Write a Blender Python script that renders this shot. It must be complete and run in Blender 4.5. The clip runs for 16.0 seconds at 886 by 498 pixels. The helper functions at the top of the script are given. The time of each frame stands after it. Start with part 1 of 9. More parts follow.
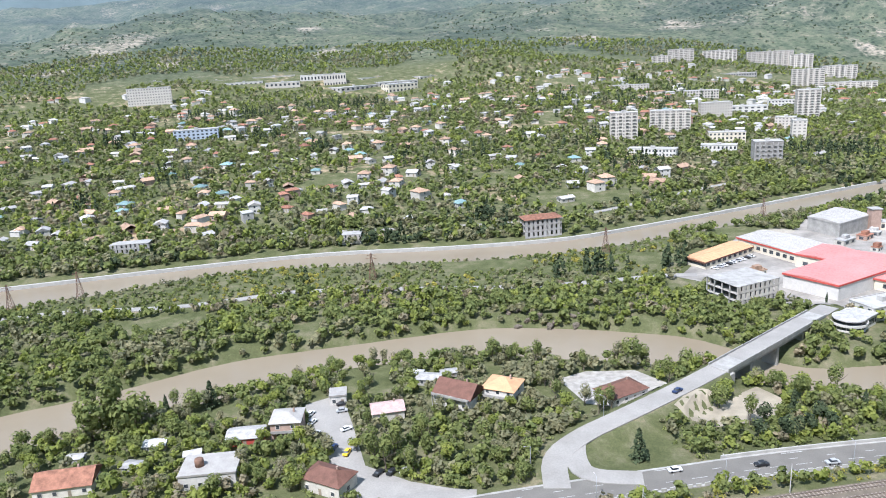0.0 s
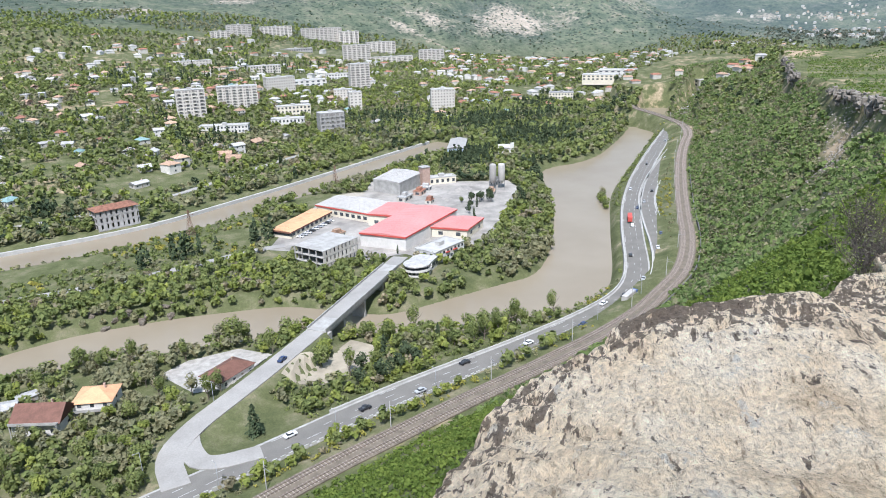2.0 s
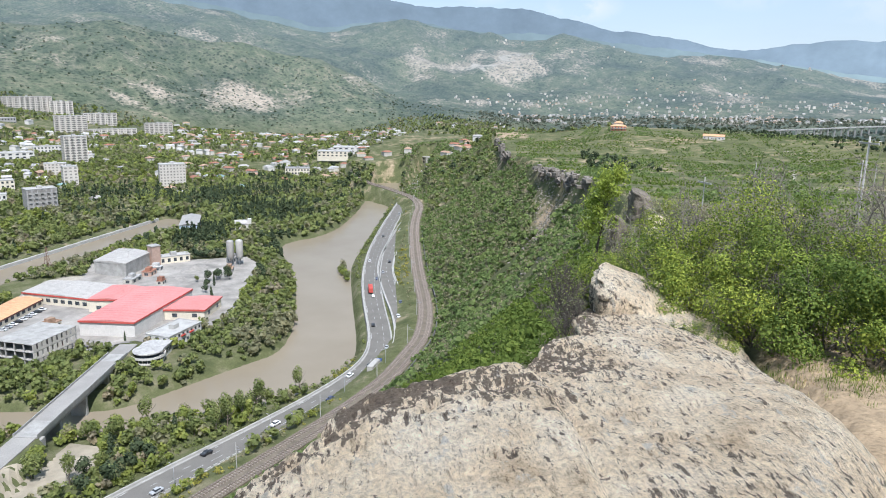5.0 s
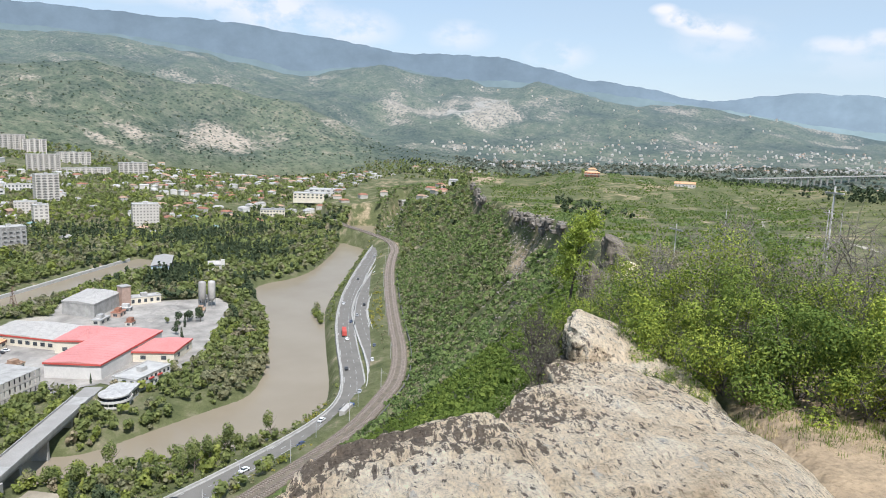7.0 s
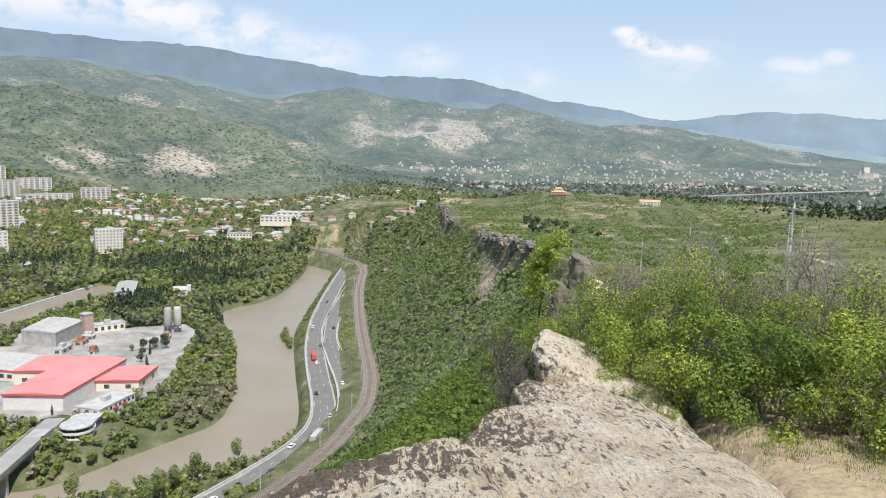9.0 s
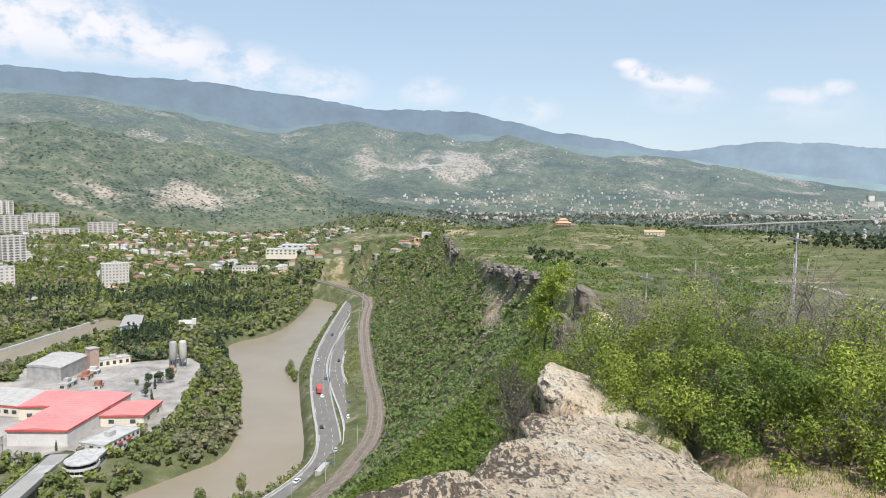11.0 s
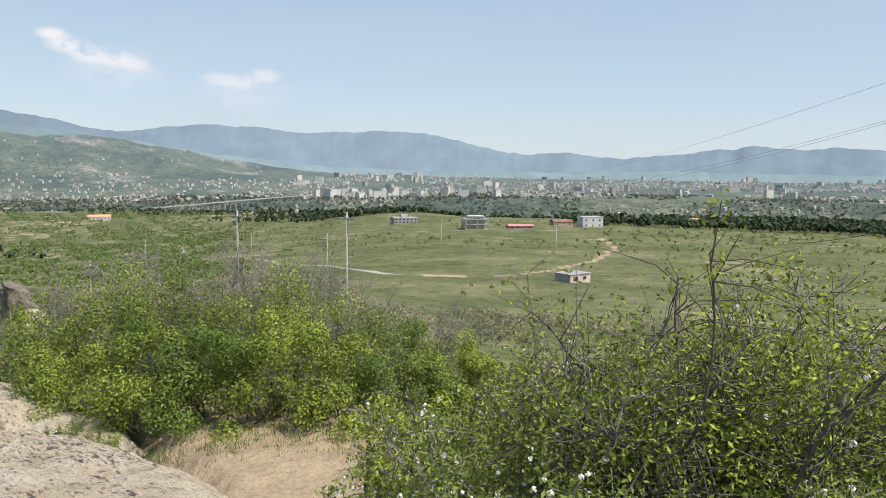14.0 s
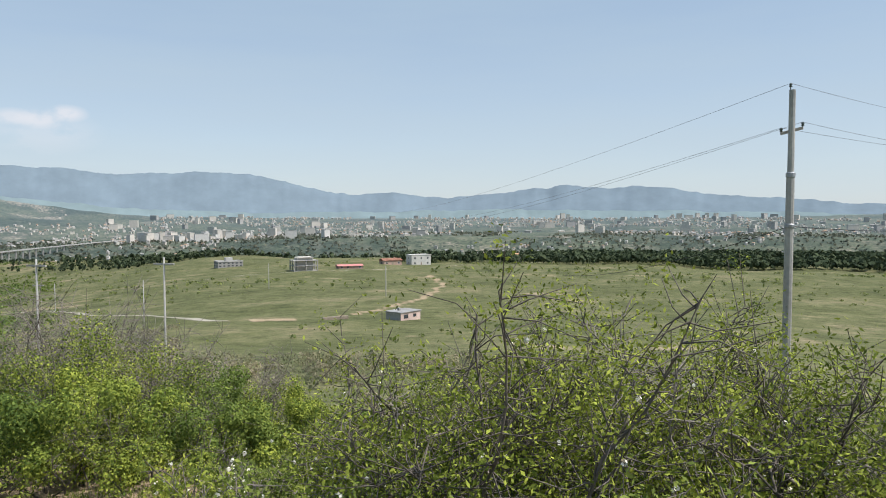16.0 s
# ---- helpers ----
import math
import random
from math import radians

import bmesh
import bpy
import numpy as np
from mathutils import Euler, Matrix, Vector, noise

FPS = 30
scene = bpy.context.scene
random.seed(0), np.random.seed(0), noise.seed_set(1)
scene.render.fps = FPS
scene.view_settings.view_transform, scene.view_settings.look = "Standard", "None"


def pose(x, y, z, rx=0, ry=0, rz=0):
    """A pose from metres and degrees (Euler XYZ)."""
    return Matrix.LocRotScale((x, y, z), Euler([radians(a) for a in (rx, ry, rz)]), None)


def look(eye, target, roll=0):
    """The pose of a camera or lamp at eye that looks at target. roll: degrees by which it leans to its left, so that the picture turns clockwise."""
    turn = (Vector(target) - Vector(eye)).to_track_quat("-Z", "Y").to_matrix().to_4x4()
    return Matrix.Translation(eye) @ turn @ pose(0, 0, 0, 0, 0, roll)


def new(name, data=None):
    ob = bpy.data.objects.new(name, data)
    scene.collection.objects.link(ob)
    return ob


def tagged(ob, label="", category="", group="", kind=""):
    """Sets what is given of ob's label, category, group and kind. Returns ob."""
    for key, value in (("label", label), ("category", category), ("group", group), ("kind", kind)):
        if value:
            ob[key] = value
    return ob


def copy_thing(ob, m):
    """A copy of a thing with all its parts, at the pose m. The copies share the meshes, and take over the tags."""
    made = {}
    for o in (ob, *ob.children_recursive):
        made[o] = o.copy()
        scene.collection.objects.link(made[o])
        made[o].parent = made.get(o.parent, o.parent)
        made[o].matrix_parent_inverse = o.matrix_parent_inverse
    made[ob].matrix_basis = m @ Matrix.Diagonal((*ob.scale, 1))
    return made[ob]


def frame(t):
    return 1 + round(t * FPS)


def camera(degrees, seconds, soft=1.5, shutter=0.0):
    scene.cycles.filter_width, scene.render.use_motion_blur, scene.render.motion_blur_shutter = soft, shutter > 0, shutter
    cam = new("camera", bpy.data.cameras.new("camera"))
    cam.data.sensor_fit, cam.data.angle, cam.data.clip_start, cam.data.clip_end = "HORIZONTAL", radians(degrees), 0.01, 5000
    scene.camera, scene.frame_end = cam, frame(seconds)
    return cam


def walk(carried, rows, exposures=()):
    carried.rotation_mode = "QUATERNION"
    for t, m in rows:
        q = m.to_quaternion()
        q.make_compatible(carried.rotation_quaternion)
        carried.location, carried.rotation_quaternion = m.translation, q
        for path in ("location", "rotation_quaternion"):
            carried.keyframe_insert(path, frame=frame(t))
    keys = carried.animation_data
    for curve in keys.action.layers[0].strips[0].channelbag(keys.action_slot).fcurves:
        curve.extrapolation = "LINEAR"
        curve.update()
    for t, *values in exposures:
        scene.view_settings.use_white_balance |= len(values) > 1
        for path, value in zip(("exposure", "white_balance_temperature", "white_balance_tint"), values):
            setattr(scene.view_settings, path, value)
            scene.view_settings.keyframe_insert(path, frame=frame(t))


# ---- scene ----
# the camera, at eye height on a cliff top, turning to its right
cam = camera(62.46, 16.0, 1.0)
PATH = [
    (0.0, pose(-0.429, -0.025, 129.773, 74.32, 0, 4.14) @ pose(0, 0, 0, 0, 0, -3.30)),
    (0.5, pose(-0.382, -0.008, 129.808, 74.10, 0, -2.92) @ pose(0, 0, 0, 0, 0, -3.84)),
    (1.0, pose(-0.457, 0.091, 129.871, 72.86, 0, -11.85) @ pose(0, 0, 0, 0, 0, -4.52)),
    (1.5, pose(-0.352, 0.137, 129.886, 71.22, 0, -20.61) @ pose(0, 0, 0, 0, 0, -2.95)),
    (2.0, pose(-0.181, 0.212, 129.887, 71.13, 0, -28.67) @ pose(0, 0, 0, 0, 0, -1.61)),
    (2.5, pose(-0.112, 0.208, 129.937, 71.64, 0, -34.33) @ pose(0, 0, 0, 0, 0, -1.37)),
    (3.0, pose(-0.080, 0.182, 129.951, 72.90, 0, -38.62) @ pose(0, 0, 0, 0, 0, -1.20)),
    (3.5, pose(-0.043, 0.172, 129.951, 74.15, 0, -42.41) @ pose(0, 0, 0, 0, 0, -0.82)),
    (4.0, pose(0.020, 0.191, 129.955, 75.09, 0, -44.92) @ pose(0, 0, 0, 0, 0, -0.24)),
    (4.5, pose(0.075, 0.180, 129.960, 75.80, 0, -47.36) @ pose(0, 0, 0, 0, 0, 0.29)),
    (4.7, pose(0.100, 0.182, 129.961, 76.07, 0, -48.53) @ pose(0, 0, 0, 0, 0, 0.65)),
    (6.8, pose(0.152, 0.178, 129.999, 80.18, 0, -51.13) @ pose(0, 0, 0, 0, 0, 1.81)),
    (7.0, pose(0.162, 0.183, 130.002, 80.30, 0, -51.35) @ pose(0, 0, 0, 0, 0, 2.23)),
    (7.5, pose(0.257, 0.185, 129.991, 80.97, 0, -53.35) @ pose(0, 0, 0, 0, 0, 2.06)),
    (8.0, pose(0.312, 0.158, 129.987, 81.62, 0, -55.89) @ pose(0, 0, 0, 0, 0, 2.13)),
    (8.5, pose(0.296, 0.157, 129.999, 81.88, 0, -55.61) @ pose(0, 0, 0, 0, 0, 2.10)),
    (9.0, pose(0.253, 0.179, 130.013, 82.02, 0, -53.74) @ pose(0, 0, 0, 0, 0, 1.64)),
    (9.2, pose(0.195, 0.169, 130.047, 82.22, 0, -52.40) @ pose(0, 0, 0, 0, 0, 1.37)),
    (11.3, pose(-0.039, -0.013, 130.139, 84.94, 0, -53.88) @ pose(0, 0, 0, 0, 0, 1.45)),
    (11.5, pose(0.040, 0.015, 130.113, 83.99, 0, -56.75) @ pose(0, 0, 0, 0, 0, 1.65)),
    (12.0, pose(0.110, -0.022, 130.094, 82.87, 0, -64.62) @ pose(0, 0, 0, 0, 0, 1.29)),
    (12.5, pose(0.162, -0.085, 130.103, 82.64, 0, -72.20) @ pose(0, 0, 0, 0, 0, 1.18)),
    (13.0, pose(0.260, -0.136, 130.090, 82.93, 0, -79.80) @ pose(0, 0, 0, 0, 0, 1.03)),
    (13.5, pose(0.258, -0.217, 130.089, 83.50, 0, -88.17) @ pose(0, 0, 0, 0, 0, 0.91)),
    (14.0, pose(0.262, -0.292, 130.089, 83.79, 0, -94.66) @ pose(0, 0, 0, 0, 0, 0.85)),
    (14.5, pose(0.270, -0.340, 130.093, 84.65, 0, -99.14) @ pose(0, 0, 0, 0, 0, 0.37)),
    (15.0, pose(0.267, -0.386, 130.098, 85.67, 0, -102.46) @ pose(0, 0, 0, 0, 0, 0.22)),
    (15.5, pose(0.250, -0.408, 130.107, 86.56, 0, -105.94) @ pose(0, 0, 0, 0, 0, 0.25)),
    (16.0, pose(0.229, -0.412, 130.108, 87.00, 0, -107.94) @ pose(0, 0, 0, 0, 0, -0.00)),
]
walk(cam, PATH, [(0.0, 0.62, 5780, 17), (2.0, 0.56, 5780, 16), (4.5, 0.42, 5820, 15), (9.0, 0.35, 6150, 15), (12.5, 0.31, 6230, 15), (14.0, 0.24, 6280, 15), (16.0, 0.17, 6280, 15)])

# daylight: a hazy spring sky, and the sun high behind the camera
SUN_AZ, SUN_EL = 212.0, 57.0
world = bpy.data.worlds.new("sky")
scene.world = world
world.use_nodes = True
wn, wl = world.node_tree.nodes, world.node_tree.links
wn.clear()
w_out = wn.new("ShaderNodeOutputWorld")
w_bg = wn.new("ShaderNodeBackground")
w_sky = wn.new("ShaderNodeTexSky")
w_sky.sky_type = "NISHITA"
w_sky.sun_disc = False
w_sky.sun_elevation = radians(SUN_EL)
w_sky.sun_rotation = radians(SUN_AZ)
w_sky.air_density, w_sky.dust_density, w_sky.ozone_density = 1.0, 0.6, 1.0
w_sky.altitude = 500
w_bg.inputs["Strength"].default_value = 0.12
w_co = wn.new("ShaderNodeTexCoord")


def w_mix(fac, a, b):
    m = wn.new("ShaderNodeMix")
    m.data_type = "RGBA"
    for s, v in ((m.inputs[0], fac), (m.inputs[6], a), (m.inputs[7], b)):
        if isinstance(v, float):
            s.default_value = v
        elif isinstance(v, tuple):
            s.default_value = (*v, 1)
        else:
            wl.new(v, s)
    return m.outputs[2]


def w_noise(scale, stretch, detail, lo, hi):
    mp = wn.new("ShaderNodeMapping")
    mp.inputs["Scale"].default_value = stretch
    wl.new(w_co.outputs["Generated"], mp.inputs["Vector"])
    t = wn.new("ShaderNodeTexNoise")
    t.inputs["Scale"].default_value, t.inputs["Detail"].default_value, t.inputs["Roughness"].default_value = scale, detail, 0.55
    wl.new(mp.outputs["Vector"], t.inputs["Vector"])
    r = wn.new("ShaderNodeMapRange")
    r.inputs["From Min"].default_value, r.inputs["From Max"].default_value = lo, hi
    wl.new(t.outputs["Fac"], r.inputs["Value"])
    return r.outputs["Result"]


def w_math(op, a, b):
    m = wn.new("ShaderNodeMath")
    m.operation = op
    for s, v in zip(m.inputs, (a, b)):
        if isinstance(v, float):
            s.default_value = v
        else:
            wl.new(v, s)
    return m.outputs[0]


# a thin milky veil with faint streaks, and a few small heaped clouds
veil = w_math("ADD", w_math("MULTIPLY", w_noise(2.2, (1, 1, 7), 5, 0.35, 0.75), 0.2), 0.66)
w_sep = wn.new("ShaderNodeSeparateXYZ")
wl.new(w_co.outputs["Generated"], w_sep.inputs[0])
w_up = wn.new("ShaderNodeMapRange")
w_up.inputs["From Min"].default_value, w_up.inputs["From Max"].default_value = 0.02, 0.4
wl.new(w_sep.outputs["Z"], w_up.inputs["Value"])
w_col = w_mix(veil, w_sky.outputs[0], w_mix(w_up.outputs["Result"], (4.3, 5.1, 5.35), (2.75, 3.9, 4.8)))
lumps = w_noise(24.0, (1, 1, 1.5), 7, 0.38, 0.54)
w_flat = wn.new("ShaderNodeVectorMath")
w_flat.operation = "MULTIPLY"
w_flat.inputs[1].default_value = (1, 1, 2.3)
wl.new(w_co.outputs["Generated"], w_flat.inputs[0])
for az, el, size, power in ((66.9, 8.7, 1.2, 1.0), (67.9, 8.1, 1.7, 1.0), (69.3, 7.5, 1.7, 0.95), (70.9, 7.3, 1.6, 0.85), (72.2, 7.0, 1.3, 0.6), (71.0, 6.7, 4.2, 0.3), (77.6, 6.3, 1.5, 0.5), (79.2, 6.2, 1.6, 0.55), (80.9, 6.7, 1.5, 0.65), (79.5, 5.4, 4.0, 0.22), (22, 10.2, 8.0, 1.0), (28, 9.8, 6.0, 1.0), (33, 9.0, 4.5, 0.95), (38, 7.8, 5.0, 0.8), (44, 6.8, 4.0, 0.6), (52, 6.6, 3.0, 0.5), (59.5, 5.4, 3.0, 0.5), (-100, 18, 14, 0.8), (200, 22, 16, 0.8), (150, 9, 6, 0.6)):
    v = wn.new("ShaderNodeVectorMath")
    v.operation = "DISTANCE"
    wl.new(w_flat.outputs[0], v.inputs[0])
    v.inputs[1].default_value = (math.sin(radians(az)) * math.cos(radians(el)), math.cos(radians(az)) * math.cos(radians(el)), 2.3 * math.sin(radians(el)))
    r = wn.new("ShaderNodeMapRange")
    r.inputs["From Min"].default_value, r.inputs["From Max"].default_value = radians(size), radians(size * 0.35)
    r.inputs["To Max"].default_value = power
    wl.new(v.outputs["Value"], r.inputs["Value"])
    w_col = w_mix(w_math("MULTIPLY", r.outputs["Result"], lumps), w_col, (6.3, 6.3, 6.2))
wl.new(w_col, w_bg.inputs["Color"])
wl.new(w_bg.outputs[0], w_out.inputs["Surface"])

sun_data = bpy.data.lights.new("sun", "SUN")
sun_data.energy, sun_data.angle, sun_data.color = 5.0, radians(0.6), (1.0, 0.96, 0.88)
sun = new("sun", sun_data)
sun_way = Vector((math.sin(radians(SUN_AZ)) * math.cos(radians(SUN_EL)), math.cos(radians(SUN_AZ)) * math.cos(radians(SUN_EL)), math.sin(radians(SUN_EL))))
sun.matrix_world = look(sun_way * 3000, (0, 0, 0))


# ---- materials ----
def material(name, rough=0.9, metal=0.0, spec=0.3):
    m = bpy.data.materials.new(name)
    m.use_nodes = True
    n, l = m.node_tree.nodes, m.node_tree.links
    b = n["Principled BSDF"]
    b.inputs["Roughness"].default_value = rough
    b.inputs["Metallic"].default_value = metal
    b.inputs["Specular IOR Level"].default_value = spec
    return m, n, l, b


def noise_node(n, l, scale, detail=4.0, rough=0.55, stretch=None, along=None):
    co = n.new("ShaderNodeNewGeometry")
    t = n.new("ShaderNodeTexNoise")
    t.inputs["Scale"].default_value, t.inputs["Detail"].default_value, t.inputs["Roughness"].default_value = scale, detail, rough
    if along:
        # drawn out along a bearing in the plan
        mp = n.new("ShaderNodeMapping")
        mp.vector_type = "TEXTURE"
        mp.inputs["Rotation"].default_value = (0, 0, radians(along[0]))
        mp.inputs["Scale"].default_value = (along[1], 1 / along[1], 1)
        l.new(co.outputs["Position"], mp.inputs["Vector"])
        l.new(mp.outputs["Vector"], t.inputs["Vector"])
    elif stretch:
        mp = n.new("ShaderNodeMapping")
        mp.inputs["Scale"].default_value = stretch
        l.new(co.outputs["Position"], mp.inputs["Vector"])
        l.new(mp.outputs["Vector"], t.inputs["Vector"])
    else:
        l.new(co.outputs["Position"], t.inputs["Vector"])
    return t.outputs["Fac"]


def ramp(n, l, fac, stops):
    r = n.new("ShaderNodeValToRGB")
    e = r.color_ramp.elements
    while len(e) < len(stops):
        e.new(0.5)
    for el, (p, c) in zip(e, stops):
        el.position, el.color = p, (*c, 1)
    l.new(fac, r.inputs["Fac"])
    return r.outputs["Color"]


def mix(n, l, fac, a, b, blend="MIX"):
    m = n.new("ShaderNodeMix")
    m.data_type, m.blend_type = "RGBA", blend
    for sock, v in (("Factor", fac), ("A", a), ("B", b)):
        s = [i for i in m.inputs if i.name == sock and i.type == ("VALUE" if sock == "Factor" else "RGBA")][0]
        if isinstance(v, (int, float)):
            s.default_value = v
        elif isinstance(v, tuple):
            s.default_value = (*v, 1)
        else:
            l.new(v, s)
    return [o for o in m.outputs if o.type == "RGBA"][0]


def bump(n, l, b, fac, strength, dist):
    k = n.new("ShaderNodeBump")
    k.inputs["Strength"].default_value, k.inputs["Distance"].default_value = strength, dist
    l.new(fac, k.inputs["Height"])
    l.new(k.outputs["Normal"], b.inputs["Normal"])


def plain(name, c, rough=0.85, vary=0.18, scale=0.6, fine=6.0, metal=0.0, spec=0.3, relief=0.0, per_object=0.0):
    """A paint or surface of one colour with blotches, fine grain and, if asked, its own shade on each object."""
    m, n, l, b = material(name, rough, metal, spec)
    lo, hi = tuple(v * (1 - vary) for v in c), tuple(min(1, v * (1 + vary)) for v in c)
    col = ramp(n, l, noise_node(n, l, scale), [(0.3, lo), (0.7, hi)])
    f = noise_node(n, l, fine, 2)
    col = mix(n, l, 0.35, col, ramp(n, l, f, [(0.3, (0.55, 0.55, 0.55)), (0.7, (1, 1, 1))]), "MULTIPLY")
    if per_object:
        oi = n.new("ShaderNodeObjectInfo")
        hs = n.new("ShaderNodeHueSaturation")
        mr = n.new("ShaderNodeMapRange")
        mr.inputs["To Min"].default_value, mr.inputs["To Max"].default_value = 1 - per_object, 1 + per_object
        l.new(oi.outputs["Random"], mr.inputs["Value"])
        l.new(mr.outputs["Result"], hs.inputs["Value"])
        l.new(col, hs.inputs["Color"])
        col = hs.outputs["Color"]
    l.new(col, b.inputs["Base Color"])
    if relief:
        bump(n, l, b, f, 0.6, relief)
    return m


def foliage(name, dark, light, scale=0.25, see_through=0.45):
    m, n, l, b = material(name, 0.85, 0, 0.08)
    g = n.new("ShaderNodeNewGeometry")
    col = ramp(n, l, g.outputs["Random Per Island"], [(0.0, dark), (1.0, light)])
    big = ramp(n, l, noise_node(n, l, scale, 3), [(0.3, (0.95, 1.0, 1.0)), (0.7, (1.75, 1.6, 1.5))])
    col = mix(n, l, 1.0, col, big, "MULTIPLY")
    l.new(col, b.inputs["Base Color"])
    t = n.new("ShaderNodeBsdfTranslucent")
    l.new(col, t.inputs["Color"])
    mx = n.new("ShaderNodeMixShader")
    mx.inputs["Fac"].default_value = see_through
    l.new(b.outputs[0], mx.inputs[1])
    l.new(t.outputs[0], mx.inputs[2])
    l.new(mx.outputs[0], n["Material Output"].inputs["Surface"])
    return m


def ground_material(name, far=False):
    """Grass, dry soil, rock and gravel, mixed by the ground's cover attribute and by noise; the far hills have haze
    painted in, as a tint and a glow.
    """
    m, n, l, b = material(name, 0.95, 0, 0.1)
    at = n.new("ShaderNodeAttribute")
    at.attribute_name = "cover"
    sp = n.new("ShaderNodeSeparateColor")
    l.new(at.outputs["Color"], sp.inputs["Color"])
    big, mid, fine = noise_node(n, l, 0.012, 5), noise_node(n, l, 0.09, 5, 0.65), noise_node(n, l, 1.3, 4, 0.7)
    grass = ramp(n, l, mid, [(0.3, (0.072, 0.084, 0.036)), (0.5, (0.115, 0.125, 0.058)), (0.72, (0.21, 0.19, 0.125))])
    soil = ramp(n, l, mid, [(0.3, (0.29, 0.215, 0.135)), (0.6, (0.41, 0.315, 0.21)), (0.8, (0.5, 0.41, 0.295))])
    gravel = ramp(n, l, mid, [(0.3, (0.33, 0.3, 0.25)), (0.7, (0.46, 0.42, 0.36))])
    meadow = ramp(n, l, noise_node(n, l, 0.045, 8, 0.72), [(0.32, (0.075, 0.085, 0.038)), (0.46, (0.12, 0.13, 0.058)), (0.57, (0.165, 0.165, 0.083)), (0.7, (0.26, 0.22, 0.14))])
    meadow = mix(n, l, 0.75, meadow, ramp(n, l, noise_node(n, l, 0.35, 6, 0.75), [(0.34, (0.36, 0.42, 0.32)), (0.48, (0.95, 0.95, 0.9)), (0.68, (1.35, 1.3, 1.22))]), "MULTIPLY")

    def cut(sock, noise_fac, width=0.25):
        a = n.new("ShaderNodeMath")
        a.operation = "ADD"
        l.new(sock, a.inputs[0])
        l.new(noise_fac, a.inputs[1])
        r = n.new("ShaderNodeMapRange")
        r.inputs["From Min"].default_value, r.inputs["From Max"].default_value = 1 - width / 2, 1 + width / 2
        l.new(a.outputs[0], r.inputs["Value"])
        return r.outputs["Result"]

    hillside = ramp(n, l, noise_node(n, l, 0.028, 8, 0.8), [(0.34, (0.044, 0.064, 0.044)), (0.47, (0.085, 0.107, 0.07)), (0.58, (0.14, 0.147, 0.105)), (0.7, (0.27, 0.24, 0.185))])
    woods = ramp(n, l, noise_node(n, l, 0.0042, 6, 0.65), [(0.38, (0.6, 0.66, 0.7)), (0.58, (1.15, 1.12, 1.05))])
    hillside = mix(n, l, 1.0, hillside, woods, "MULTIPLY")
    # single trees and bushes of the hillsides, as dark dots
    vo = n.new("ShaderNodeTexVoronoi")
    vo.inputs["Scale"].default_value = 0.085
    g0 = n.new("ShaderNodeNewGeometry")
    l.new(g0.outputs["Position"], vo.inputs["Vector"])
    dots = ramp(n, l, vo.outputs["Distance"], [(0.26, (0.22, 0.3, 0.28)), (0.42, (1.15, 1.12, 1.1))])
    hillside = mix(n, l, ramp(n, l, noise_node(n, l, 0.006, 4, 0.6), [(0.36, (1, 1, 1)), (0.62, (0.35, 0.35, 0.35))]), hillside, mix(n, l, 1.0, hillside, dots, "MULTIPLY"))
    bank = ramp(n, l, noise_node(n, l, 0.03, 7, 0.75), [(0.36, (0.16, 0.15, 0.115)), (0.47, (0.3, 0.265, 0.21)), (0.64, (0.43, 0.37, 0.305))])
    soil = mix(n, l, at.outputs["Alpha"], soil, mix(n, l, 0.85, bank, dots, "MULTIPLY"))
    col = mix(n, l, cut(sp.outputs["Blue"], mid, 0.2), grass, meadow)
    col = mix(n, l, at.outputs["Alpha"], col, hillside)
    col = mix(n, l, cut(sp.outputs["Red"], mid), col, soil)
    col = mix(n, l, cut(sp.outputs["Green"], mid), col, gravel)
    col = mix(n, l, 0.5, col, ramp(n, l, fine, [(0.3, (0.5, 0.5, 0.5)), (0.7, (1.15, 1.15, 1.1))]), "MULTIPLY")
    grit = noise_node(n, l, 13, 5, 0.75)
    col = mix(n, l, 0.6, col, ramp(n, l, grit, [(0.32, (0.5, 0.5, 0.48)), (0.5, (1.0, 1.0, 1.0)), (0.68, (1.18, 1.18, 1.15))]), "MULTIPLY")
    l.new(col, b.inputs["Base Color"])
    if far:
        # painted haze: grey-green tint over the base colour, bluish emission, both rising with distance
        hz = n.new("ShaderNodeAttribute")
        hz.attribute_name = "haze_share"
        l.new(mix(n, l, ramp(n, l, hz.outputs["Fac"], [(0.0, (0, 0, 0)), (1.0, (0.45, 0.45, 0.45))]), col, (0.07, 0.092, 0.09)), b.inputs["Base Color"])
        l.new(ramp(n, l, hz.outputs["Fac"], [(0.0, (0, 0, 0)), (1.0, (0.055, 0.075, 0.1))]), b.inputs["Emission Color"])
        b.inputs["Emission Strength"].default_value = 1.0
    bump(n, l, b, fine, 0.7, 0.25)
    return m


def water_material():
    m, n, l, b = material("muddy_water", 0.25, 0, 0.14)
    col = ramp(n, l, noise_node(n, l, 0.02, 4), [(0.3, (0.225, 0.185, 0.13)), (0.7, (0.262, 0.222, 0.162))])
    l.new(col, b.inputs["Base Color"])
    bump(n, l, b, noise_node(n, l, 0.7, 3, 0.6), 0.12, 0.3)
    return m


